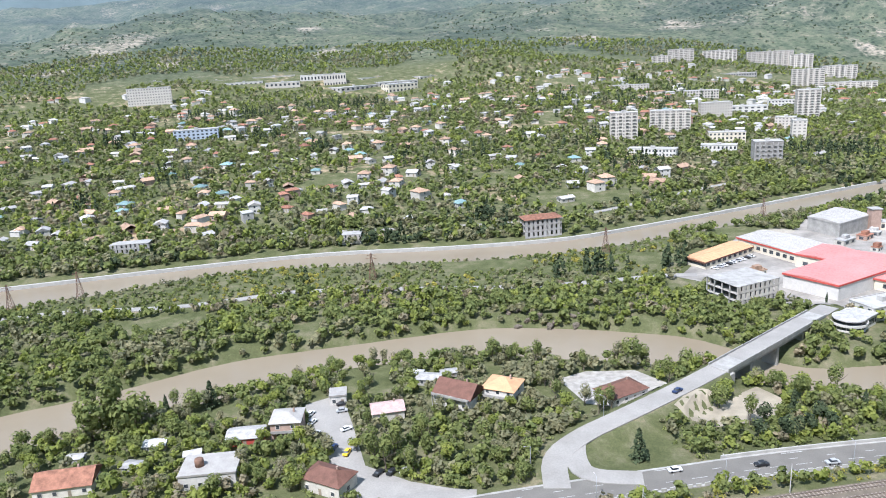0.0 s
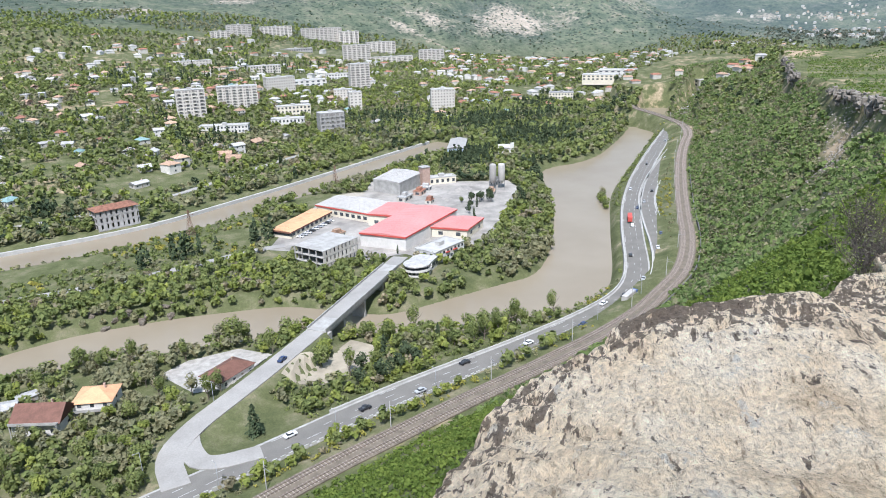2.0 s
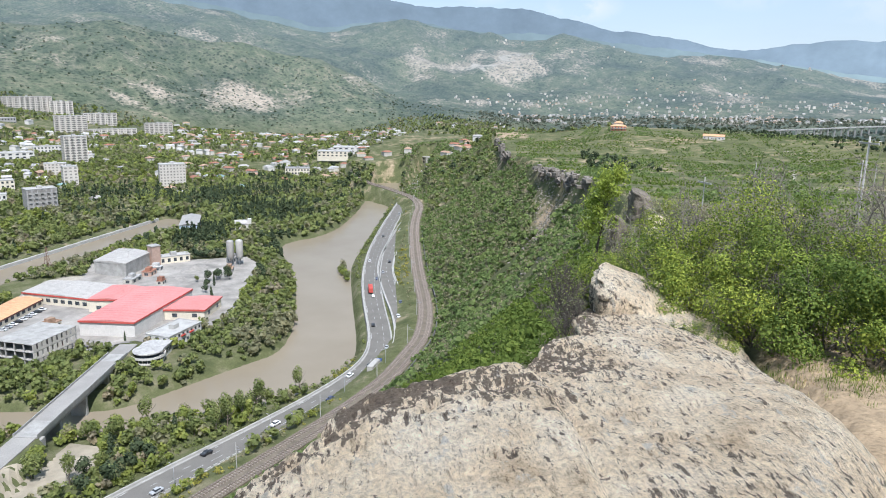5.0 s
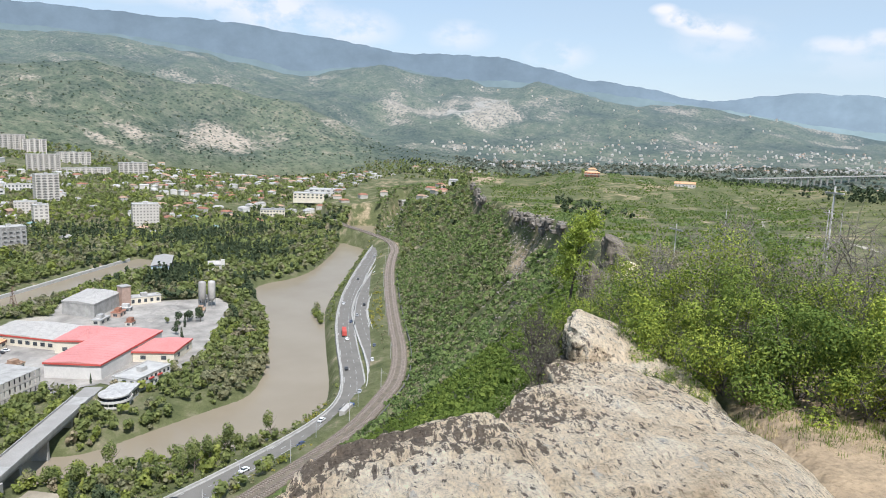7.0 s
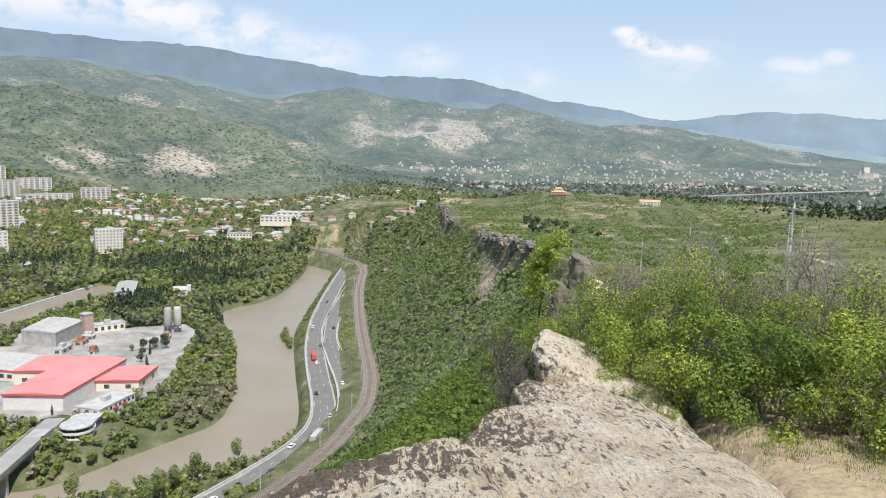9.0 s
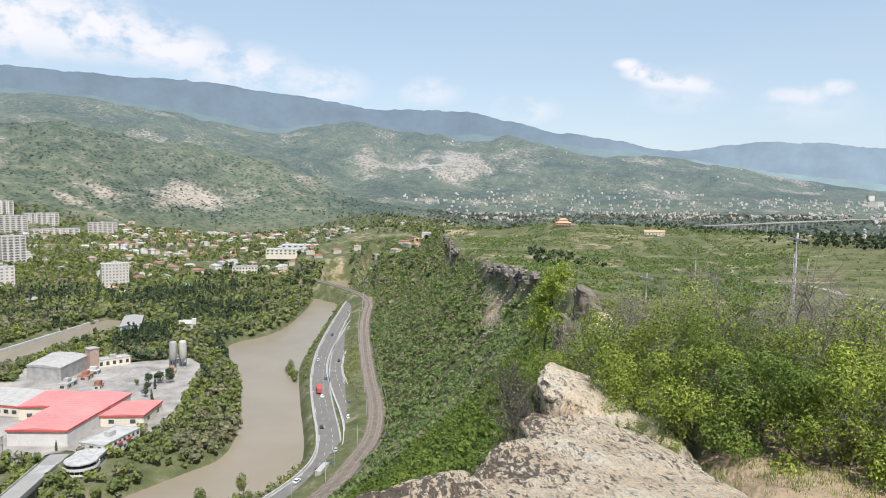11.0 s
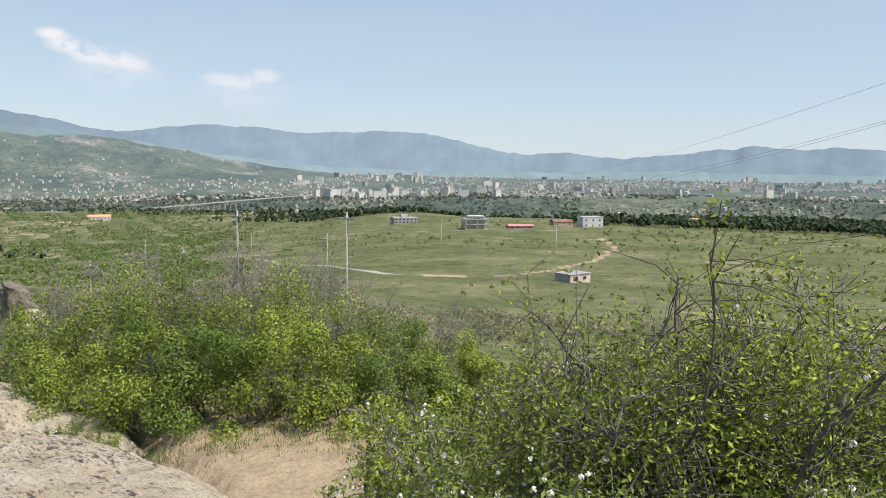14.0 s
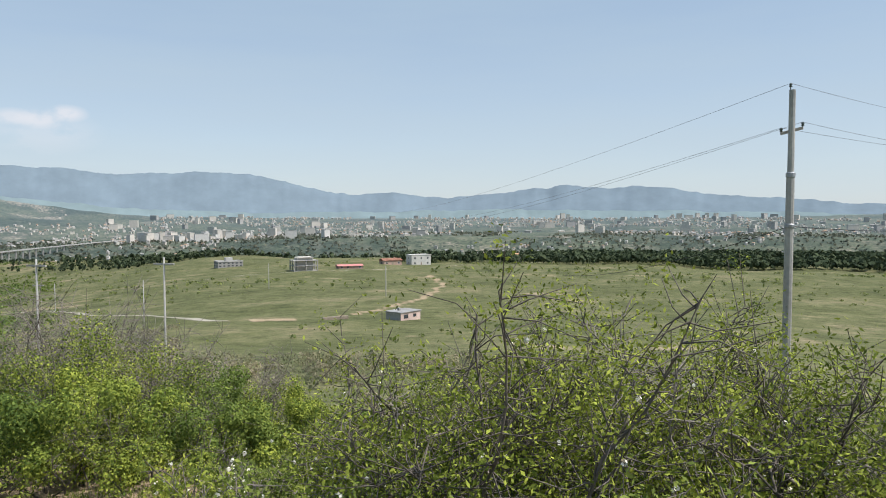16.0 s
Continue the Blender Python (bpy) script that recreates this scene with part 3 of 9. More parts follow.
def strip(name, line, half, mat, lift=0.0, label="", thick=0.5, offset=0.0, first=0.0, last=1.0, kind="structure", parent=None):
    """A road or wall that follows a line of (x, y, z), with its edges and thickness."""
    pts = [Vector(p) for p in line]
    pts = pts[int(first * (len(pts) - 1)):int(last * (len(pts) - 1)) + 1]
    v, f = [], []
    for i, p in enumerate(pts):
        t = pts[min(i + 1, len(pts) - 1)] - pts[max(i - 1, 0)]
        s = Vector((t.y, -t.x, 0)).normalized()
        c = p + s * offset + Vector((0, 0, lift))
        v += [c - s * half, c + s * half, c + s * half - Vector((0, 0, thick)), c - s * half - Vector((0, 0, thick))]
        if i:
            a, b = 4 * i - 4, 4 * i
            f += [(a, b, b + 1, a + 1), (a + 1, b + 1, b + 2, a + 2), (a + 2, b + 2, b + 3, a + 3), (a + 3, b + 3, b, a)]
    n = len(v) - 4
    f += [(3, 2, 1, 0), (n, n + 1, n + 2, n + 3)]
    f = [q[::-1] for q in f]
    ob = mesh_object(name, v, f, mat, parent)
    return tagged(ob, label, kind=kind) if not parent else ob


strip("road_highway", HIGHWAY, 4.9, ASPHALT, label="grey asphalt highway along the river")
strip("road_second_carriageway", SECOND_ROAD, 4.2, ASPHALT, label="grey asphalt second carriageway beside the highway")
strip("road_bridge_approach", BRIDGE_ROAD, 3.9, PALE_ROAD, 0.02, "pale worn concrete road to the bridge")
strip("road_loop_arm", LOOP_ARM, 3.4, PALE_ROAD, 0.05, "pale worn road arm round a grass island")
strip("road_island", ISLAND_ROAD, 2.8, PALE_ROAD, label="pale gravel road through the wood")
strip("road_quay", QUAY_ROAD, 2.6, PALE_ROAD, label="pale road above the canal quay")
strip("railway_bed", RAILWAY, 4.1, BALLAST, 0.1, label="brown ballast bed of a double railway line", thick=0.8)


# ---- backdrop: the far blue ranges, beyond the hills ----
# distant haze is painted: blue-grey base colour, and emission of the same colour
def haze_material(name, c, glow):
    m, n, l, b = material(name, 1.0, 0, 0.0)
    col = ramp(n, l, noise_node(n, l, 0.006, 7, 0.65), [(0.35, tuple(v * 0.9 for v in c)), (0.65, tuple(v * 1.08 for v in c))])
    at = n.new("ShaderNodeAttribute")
    at.attribute_name = "haze_share"
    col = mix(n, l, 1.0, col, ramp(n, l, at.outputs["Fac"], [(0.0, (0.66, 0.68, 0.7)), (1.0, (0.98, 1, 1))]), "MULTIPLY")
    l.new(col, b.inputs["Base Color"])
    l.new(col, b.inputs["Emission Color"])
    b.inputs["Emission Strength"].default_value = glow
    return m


def range_backdrop(name, azs, els, dist, mat, seed, rough=14.0):
    a = np.arange(-75, 175, 0.2)
    top = 130 + dist * np.tan(np.radians(np.interp(a, azs, els))) + rough * (fbm(a * 60, a * 0, 160, 5, seed) + 0.35 * fbm(a * 60, a * 0, 34, 3, seed + 9))
    v, f = [], []
    rows = 9
    for i, (ai, h) in enumerate(zip(np.radians(a), top)):
        for k in range(rows):
            q = k / (rows - 1)
            d = dist - 420 * (1 - q)
            v.append((d * math.sin(ai), d * math.cos(ai), -60 + (h + 60) * (q ** 0.8)))
    n = len(a)
    for i in range(n - 1):
        for k in range(rows - 1):
            p = i * rows + k
            f.append((p, p + 1, p + rows + 1, p + rows))
    ob = mesh_object(name, v, f, mat, None, True)
    # painted haze pales the colour towards the right and the foot
    ob.data.attributes.new("haze_share", "FLOAT", "POINT").data.foreach_set("value", np.repeat(smooth(56, 84, a), rows) * 0.85 + 0.15 * np.tile(np.linspace(1, 0, rows), n))
    return tagged(ob, "hazy blue forested mountain range on the horizon", kind="structure")


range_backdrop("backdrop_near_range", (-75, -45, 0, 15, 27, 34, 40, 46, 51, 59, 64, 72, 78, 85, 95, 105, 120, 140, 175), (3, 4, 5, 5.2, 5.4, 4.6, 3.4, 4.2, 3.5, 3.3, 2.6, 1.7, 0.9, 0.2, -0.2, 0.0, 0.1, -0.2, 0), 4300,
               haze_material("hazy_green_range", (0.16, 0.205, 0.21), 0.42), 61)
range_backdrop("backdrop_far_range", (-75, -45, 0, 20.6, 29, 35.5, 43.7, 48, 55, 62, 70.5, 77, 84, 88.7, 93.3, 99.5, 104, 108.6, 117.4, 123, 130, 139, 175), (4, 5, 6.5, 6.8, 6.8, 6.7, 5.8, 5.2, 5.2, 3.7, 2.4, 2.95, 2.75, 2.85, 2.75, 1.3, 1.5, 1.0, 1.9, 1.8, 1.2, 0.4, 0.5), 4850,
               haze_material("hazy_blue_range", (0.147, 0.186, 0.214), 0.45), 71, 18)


# ---- meshes in bulk ----
class Bulk:
    """Collects vertices and quads or triangles for one large mesh."""

    def __init__(self):
        self.v, self.f, self.n = [], [], 0

    def add(self, v, f):
        v, f = np.asarray(v, float), np.asarray(f, int)
        if f.shape[1] == 3:
            f = np.concatenate([f, f[:, 2:3]], 1)
        self.v.append(v)
        self.f.append(f + self.n)
        self.n += len(v)

    def mesh(self, name, mat, smooth_faces=False):
        v, f = np.concatenate(self.v), np.concatenate(self.f)
        me = bpy.data.meshes.new(name)
        tri = f[:, 2] == f[:, 3]
        counts = np.where(tri, 3, 4)
        keep = np.ones(f.shape, bool)
        keep[tri, 3] = False
        me.vertices.add(len(v))
        me.vertices.foreach_set("co", v.ravel())
        loops = f[keep]
        me.loops.add(len(loops))
        me.loops.foreach_set("vertex_index", loops)
        me.polygons.add(len(f))
        me.polygons.foreach_set("loop_start", np.concatenate([[0], np.cumsum(counts)[:-1]]))
        me.polygons.foreach_set("use_smooth", np.full(len(f), bool(smooth_faces)))
        me.update(calc_edges=True)
        me.materials.append(mat)
        return me


def grid_faces(na, nb):
    i, j = np.meshgrid(np.arange(na - 1), np.arange(nb - 1), indexing="ij")
    p = (i * nb + j).ravel()
    return np.stack([p, p + nb, p + nb + 1, p + 1], 1)


def rock_material():
    m, n, l, b = material("weathered_sandstone", 0.92, 0, 0.15)
    base = ramp(n, l, noise_node(n, l, 1.3, 7, 0.68), [(0.3, (0.52, 0.4, 0.26)), (0.46, (0.75, 0.635, 0.465)), (0.68, (0.87, 0.79, 0.64))])
    grain = noise_node(n, l, 26, 5, 0.72)
    streak = noise_node(n, l, 9, 7, 0.72, along=(46, 1.9))
    col = mix(n, l, 0.6, base, ramp(n, l, grain, [(0.32, (0.5, 0.46, 0.41)), (0.56, (1.3, 1.27, 1.24))]), "MULTIPLY")
    col = mix(n, l, 0.8, col, ramp(n, l, streak, [(0.34, (0.34, 0.27, 0.21)), (0.44, (1.05, 1.03, 1.0)), (0.7, (1.28, 1.27, 1.25))]), "MULTIPLY")
    white = ramp(n, l, noise_node(n, l, 3.4, 7, 0.75, along=(46, 1.25)), [(0.58, (0, 0, 0)), (0.64, (0.9, 0.9, 0.9))])
    col = mix(n, l, white, col, ramp(n, l, grain, [(0.3, (0.52, 0.46, 0.37)), (0.7, (0.8, 0.74, 0.63))]))
    # dark lichen in patches drawn out along the bedding, denser towards the rim
    lich = noise_node(n, l, 8.5, 9, 0.7, along=(46, 1.6))
    big = noise_node(n, l, 0.55, 3, 0.5)
    at = n.new("ShaderNodeAttribute")
    at.attribute_name = "rim"
    s = n.new("ShaderNodeMath")
    s.operation = "MULTIPLY_ADD"
    l.new(big, s.inputs[0])
    s.inputs[1].default_value = 0.35
    l.new(lich, s.inputs[2])
    s2 = n.new("ShaderNodeMath")
    s2.operation = "MULTIPLY_ADD"
    l.new(at.outputs["Fac"], s2.inputs[0])
    s2.inputs[1].default_value = 0.15
    l.new(s.outputs[0], s2.inputs[2])
    mask = ramp(n, l, s2.outputs[0], [(0.762, (0, 0, 0)), (0.79, (0.9, 0.9, 0.9))])
    dark = ramp(n, l, grain, [(0.35, (0.075, 0.055, 0.042)), (0.65, (0.22, 0.17, 0.13))])
    col = mix(n, l, mask, col, dark)
    pits = ramp(n, l, noise_node(n, l, 30, 6, 0.7, along=(46, 1.6)), [(0.34, (0.3, 0.23, 0.17)), (0.41, (1, 1, 1))])
    col = mix(n, l, 0.8, col, pits, "MULTIPLY")
    l.new(col, b.inputs["Base Color"])
    h = n.new("ShaderNodeMath")
    h.operation = "MULTIPLY_ADD"
    l.new(streak, h.inputs[0])
    h.inputs[1].default_value = 1.6
    l.new(grain, h.inputs[2])
    bump(n, l, b, h.outputs[0], 1.0, 0.1)
    return m


ROCK = rock_material()


def slab(name, left, right, lift, parent, seed, na=230, nb=150, curl=0.35, drop=5.0, roll_right=0.4):
    """A tilted bed of sandstone between two edges: its rim rounds over and falls away, its other side dips into the soil."""
    u = np.linspace(0, 1, na)

    def edge(pts):
        p = np.array(soften([tuple(map(float, q)) for q in pts], 2))
        s = np.concatenate([[0], np.cumsum(np.hypot(*np.diff(p, axis=0).T))])
        return np.stack([np.interp(u * s[-1], s, p[:, 0]), np.interp(u * s[-1], s, p[:, 1])], 1)
    le, ri = edge(left), edge(right)
    v = np.concatenate([np.linspace(-0.28, 0, nb // 5, endpoint=False), np.linspace(0, 1, nb - nb // 5)])
    uu, vv = np.meshgrid(u, v, indexing="ij")
    vc = np.clip(vv, 0, 1)
    x = le[:, None, 0] * (1 - vc) + ri[:, None, 0] * vc
    y = le[:, None, 1] * (1 - vc) + ri[:, None, 1] * vc
    wide = np.hypot(*(ri - le).T)[:, None]
    out = np.stack([le[:, 0] - ri[:, 0], le[:, 1] - ri[:, 1]], 1) / wide
    wob = 0.30 * fbm(x * 1.0, y * 1.0, 1.6, 4, seed)
    over = np.clip(-vv / 0.28, 0, 1)
    x = x + out[:, None, 0] * (0.22 * np.sin(over * 1.6) + wob * (1 - vc) ** 3)
    y = y + out[:, None, 1] * (0.22 * np.sin(over * 1.6) + wob * (1 - vc) ** 3)
    z = plateau_height(x, y) + lift
    d_rim = vc * wide
    z = z - 0.16 * np.exp(-d_rim / curl) - over ** 1.5 * drop
    d_right = (1 - vc) * wide
    z = z - roll_right * np.exp(-d_right / 0.42)
    ends = np.minimum(uu, 1 - uu) * len(u) / 40
    z = z - 0.6 * np.exp(-ends * 3)
    bed = x * 0.55 - y * 0.83
    if name == "slab":
        e, _, _ = near_line(x, y, CREVICE)
        front = inside(x, y, CREVICE + [(4, 8), (-6, 6), (-6, -3), (1.0, -1.2)])
        z = z - 0.10 * np.exp(-e / 0.06) + np.where(front, 0.09, -0.05) * smooth(0, 0.18, e)
    z = z + 0.09 * fbm(x, y, 2.6, 3, seed + 1) + 0.04 * fbm(x + bed * 0.2, y * 1.7, 0.6, 4, seed + 2) + 0.022 * (1 - 2 * np.abs(fbm(x * 1.2, y * 2.4, 0.33, 3, seed + 3))) * (1 + 2 * np.exp(-d_rim / 0.9))
    al, ac = x * 0.69 + y * 0.72, y * 0.69 - x * 0.72
    z = z + 0.035 * (0.5 - np.abs(fbm(al * 0.35, ac, 0.34, 4, seed + 8))) * (0.6 + 0.8 * np.exp(-d_rim / 1.0)) - 0.26 * smooth(9.2, 11.6, np.hypot(x, y)) * np.exp(-d_rim / 1.2)
    pits = fbm(x * 1.3, y * 2.2, 0.42, 3, seed + 5)
    z = z - 0.06 * smooth(0.25, 0.55, pits) * (0.4 + np.exp(-d_rim / 1.2))
    co = np.stack([x.ravel(), y.ravel(), z.ravel()], 1)
    b = Bulk()
    b.add(co, grid_faces(na, nb)[:, ::-1])
    me = b.mesh(name, ROCK, True)
    at = me.attributes.new("rim", "FLOAT", "POINT")
    at.data.foreach_set("value", np.exp(-d_rim / 0.9).ravel() * (0.5 + 0.5 * (vv > 0)).ravel())
    ob = new(name, me)
    ob.parent = parent
    return ob


outcrop = tagged(new("rock_outcrop"), "pale sandstone outcrop with dark lichen at the cliff rim", "rock")
CREVICE = [(1.6, -0.4), (2.6, 0.9), (3.6, 1.75), (4.6, 2.6), (5.4, 3.4), (5.95, 4.05), (6.2, 4.6)]
slab("slab", [(-2.6, 1.0), (-1.2, 1.3), (0.1, 1.9), (0.87, 2.5), (1.5, 3.05), (2.1, 3.5), (2.9, 4.0), (3.9, 4.35), (5.1, 4.35), (5.8, 4.1), (6.2, 4.05), (7.15, 4.6), (8.4, 4.95), (9.7, 5.4), (11.0, 6.2), (12.6, 7.3), (13.6, 8.0)],
     [(-2.4, -0.6), (-0.6, -0.7), (1.6, -0.4), (3.0, 0.1), (4.6, 0.2), (6.0, 0.45), (7.0, 0.6), (8.4, 1.1), (9.4, 1.8), (11.0, 3.1), (12.0, 4.0), (12.8, 5.2), (14.0, 6.6)], 0.2, outcrop, 3, 340, 150, roll_right=1.3)


def ledge(name, x, y, z0, yaw, length, width, top, lean, parent, seed, mat=None):
    """A squared block of bedded rock: split beds on its sides, a rough top that leans across its length."""
    nu, side, cap = 150, 44, 26
    t = np.linspace(0, 2 * math.pi, nu)
    c, sn = np.cos(t), np.sin(t)
    sup = (np.abs(c) ** 5 + np.abs(sn) ** 5) ** -0.2
    w = np.concatenate([np.linspace(0, 1, side), np.full(cap, 1.0)])
    q = np.concatenate([np.ones(side), np.linspace(0.97, 0.0, cap)])
    tt, ww = np.meshgrid(t, w, indexing="ij")
    qq = np.broadcast_to(q, tt.shape)
    rad = sup[:, None] * qq
    px, py = rad * np.cos(tt) * length / 2, rad * np.sin(tt) * width / 2
    zt = top + lean * py / (width / 2) + 0.1 * fbm(px + seed, py, 1.1, 4, seed) + 0.05 * (0.5 - np.abs(fbm(px * 2, py * 2, 0.5, 3, seed + 1)))
    z = z0 + (zt - z0) * ww
    beds = fbm(z * 5 + 0.4 * px, tt * 0 + 3, 1.0, 3, seed + 2) * 0.12 + 0.16 * fbm(px * 1.1 + z * 0.6, py * 1.1 - z * 0.4, 0.9, 4, seed + 3) + 0.05 * fbm(px * 3 + z * 3, py * 3, 0.5, 3, seed + 4)
    grow = 1 + np.where(qq > 0.5, beds, beds * qq * 2) * (1.4 / max(width, 1.4))
    edge = smooth(0.86, 1.0, np.where(ww < 1, ww, 1)) * smooth(0.55, 1.0, qq)
    px, py, z = px * grow * (1 - 0.07 * edge), py * grow * (1 - 0.1 * edge), z - 0.1 * edge
    cy, sy_ = math.cos(radians(yaw)), math.sin(radians(yaw))
    b = Bulk()
    b.add(np.stack([x + px * cy - py * sy_, y + px * sy_ + py * cy, z], -1).reshape(-1, 3), grid_faces(nu, side + cap))
    me = b.mesh(name, mat or ROCK, True)
    me.attributes.new("rim", "FLOAT", "POINT").data.foreach_set("value", np.where(ww < 1, 0.35, 0.1).ravel() * np.ones(nu * (side + cap)))
    ob = new(name, me)
    ob.parent = parent
    return ob


ledge("summit_block", 12.75, 6.0, 124.2, 31, 2.5, 1.75, 126.2, 0.3, outcrop, 29)
ledge("lower_bed", 12.0, 4.55, 124.4, 40, 2.6, 1.3, 125.95, 0.16, outcrop, 33)


# ---- kit: boxes, roofs, leaves, limbs ----
def part(name, bm_or_mesh, mat, parent, label="", kind=""):
    """One mesh object under a thing or a part."""
    if isinstance(bm_or_mesh, bmesh.types.BMesh):
        me = bpy.data.meshes.new(name)
        bm_or_mesh.to_mesh(me)
        bm_or_mesh.free()
    else:
        me = bm_or_mesh
    if mat:
        me.materials.clear()
        me.materials.append(mat)
    ob = new(name, me)
    ob.parent = parent
    if label or kind:
        tagged(ob, label, kind=kind)
    return ob


BOX_F = np.array([(0, 3, 2, 1), (4, 5, 6, 7), (0, 1, 5, 4), (1, 2, 6, 5), (2, 3, 7, 6), (3, 0, 4, 7)])


def box_v(x0, y0, z0, x1, y1, z1):
    return np.array([(x0, y0, z0), (x1, y0, z0), (x1, y1, z0), (x0, y1, z0), (x0, y0, z1), (x1, y0, z1), (x1, y1, z1), (x0, y1, z1)], float)


def boxes(*dims):
    """A bulk of boxes, each by its low and high corner."""
    b = Bulk()
    for d in dims:
        b.add(box_v(*d), BOX_F)
    return b


def box_mesh(name, mat, *dims):
    return boxes(*dims).mesh(name, mat)


def worn_box(x0, y0, z0, x1, y1, z1, bevel=0.05):
    bm = bmesh.new()
    bmesh.ops.create_cube(bm, size=1)
    for v in bm.verts:
        v.co = Vector(((x0, x1)[v.co.x > 0], (y0, y1)[v.co.y > 0], (z0, z1)[v.co.z > 0]))
    bmesh.ops.bevel(bm, geom=bm.edges[:], offset=bevel, segments=2, affect="EDGES", profile=0.6)
    return bm


def gable_mesh(name, mat, w, d, z, rise, eave=0.5, thick=0.16, hip=0.0):
    """A roof of two slopes along x (hipped at the ends if hip > 0) with eaves and thickness."""
    W, D = w / 2 + eave, d / 2 + eave
    r = W - hip
    b = Bulk()
    for k, dz in ((0, 0.0), (1, -thick)):
        v = np.array([(-W, -D, z - 0.1), (W, -D, z - 0.1), (W, D, z - 0.1), (-W, D, z - 0.1), (-r, 0, z + rise), (r, 0, z + rise)], float)
        v[:, 2] += dz
        f = [(0, 1, 5, 4), (2, 3, 4, 5)]
        t = [(1, 2, 5), (3, 0, 4)]
        if k:
            f, t = [q[::-1] for q in f], [q[::-1] for q in t]
        n0 = b.n
        b.add(v, f)
        b.add(np.zeros((0, 3)), np.array(t) + n0 - b.n)
    v = np.array([(-W, -D, z - 0.1), (W, -D, z - 0.1), (W, D, z - 0.1), (-W, D, z - 0.1)], float)
    lo = v - (0, 0, thick)
    b.add(np.concatenate([v, lo]), [(0, 4, 5, 1), (1, 5, 6, 2), (2, 6, 7, 3), (3, 7, 4, 0)])
    return b.mesh(name, mat)


def quads_from(centers, normals, size, rng, aspect=0.6):
    """Leaf-shaped quads at the given places, turned about their normals at random."""
    n = len(centers)
    size = np.broadcast_to(size, n)
    a = np.cross(normals, rng.normal(size=(n, 3)))
    a /= np.linalg.norm(a, axis=1)[:, None] + 1e-9
    b = np.cross(normals, a)
    b /= np.linalg.norm(b, axis=1)[:, None] + 1e-9
    s = size[:, None]
    j = rng.uniform(-0.15, 0.15, (n, 1))
    v = np.stack([centers - a * s, centers + b * s * aspect + a * s * j, centers + a * s, centers - b * s * aspect + a * s * j], 1)
    return v.reshape(-1, 3), np.arange(4 * n).reshape(-1, 4)


def crown_points(n, rng, shape="round", lobes=6):
    """Places and outward directions of leaf clumps in a crown of height 1 standing on z = 0."""
    if shape == "column":
        h = rng.uniform(0.03, 1, n)
        rad = 0.13 * np.sin(np.clip(h * 1.06, 0, 1) ** 0.65 * math.pi) ** 0.6 * np.sqrt(rng.uniform(0.35, 1, n))
        a = rng.uniform(0, 2 * math.pi, n)
        p = np.stack([rad * np.cos(a), rad * np.sin(a), h], 1)
        d = np.stack([np.cos(a), np.sin(a), np.full(n, 0.5)], 1)
    elif shape == "cone":
        tier = rng.integers(0, 7, n)
        h = (tier + rng.uniform(0, 0.75, n)) / 7
        a = rng.uniform(0, 2 * math.pi, n)
        rad = 0.34 * (1 - h) ** 0.8 * np.sqrt(rng.uniform(0.15, 1, n)) * (0.75 + 0.25 * np.sin(a * 3 + tier * 2))
        p = np.stack([rad * np.cos(a), rad * np.sin(a), 0.1 + 0.9 * h - rad * 0.2], 1)
        d = np.stack([0.5 * np.cos(a), 0.5 * np.sin(a), np.ones(n)], 1)
    else:
        c = rng.normal(size=(lobes, 3))
        c /= np.linalg.norm(c, axis=1)[:, None]
        c *= np.array([0.26, 0.26, 0.22]) * rng.uniform(0.6, 1.1, (lobes, 1))
        c[:, 2] += 0.62
        c[0] = (0, 0, 0.6)
        rad = rng.uniform(0.15, 0.27, lobes)
        k = rng.integers(0, lobes, n)
        d = rng.normal(size=(n, 3))
        d /= np.linalg.norm(d, axis=1)[:, None]
        p = c[k] + d * (rad[k] * rng.uniform(0.45, 1, n) ** 0.5)[:, None]
        if shape == "tall":
            p[:, :2] *= 0.62
        if shape == "low":
            p = p * np.array([1.5, 1.5, 1.0]) - (0, 0, 0.18)
        d = d + (0, 0, 0.35)
    d = d + rng.normal(size=d.shape) * 0.32
    return p, d / np.linalg.norm(d, axis=1)[:, None]


def tube(b, pts, radii, sides=5):
    pts = np.asarray(pts, float)
    n = len(pts)
    t = np.gradient(pts, axis=0)
    t /= np.linalg.norm(t, axis=1)[:, None] + 1e-9
    ref = np.where(np.abs(t[:, 2:3]) > 0.9, np.array([[1.0, 0, 0]]), np.array([[0, 0, 1.0]]))
    u = np.cross(t, ref)
    u /= np.linalg.norm(u, axis=1)[:, None] + 1e-9
    w = np.cross(t, u)
    a = np.linspace(0, 2 * math.pi, sides, endpoint=False)
    ring = pts[:, None] + (u[:, None] * np.cos(a)[None, :, None] + w[:, None] * np.sin(a)[None, :, None]) * np.asarray(radii, float)[:, None, None]
    i, j = np.meshgrid(np.arange(n - 1), np.arange(sides), indexing="ij")
    p, q = i * sides + j, i * sides + (j + 1) % sides
    b.add(ring.reshape(-1, 3), np.stack([p, q, q + sides, p + sides], -1).reshape(-1, 4))


def wander(p, way, length, steps, rng, bend=0.25, up=0.0):
    """A crooked line from p."""
    out = [np.array(p, float)]
    d = np.array(way, float)
    d /= np.linalg.norm(d)
    for _ in range(steps):
        d = d + rng.normal(size=3) * bend + (0, 0, up)
        d /= np.linalg.norm(d)
        out.append(out[-1] + d * length / steps)
    return np.array(out)


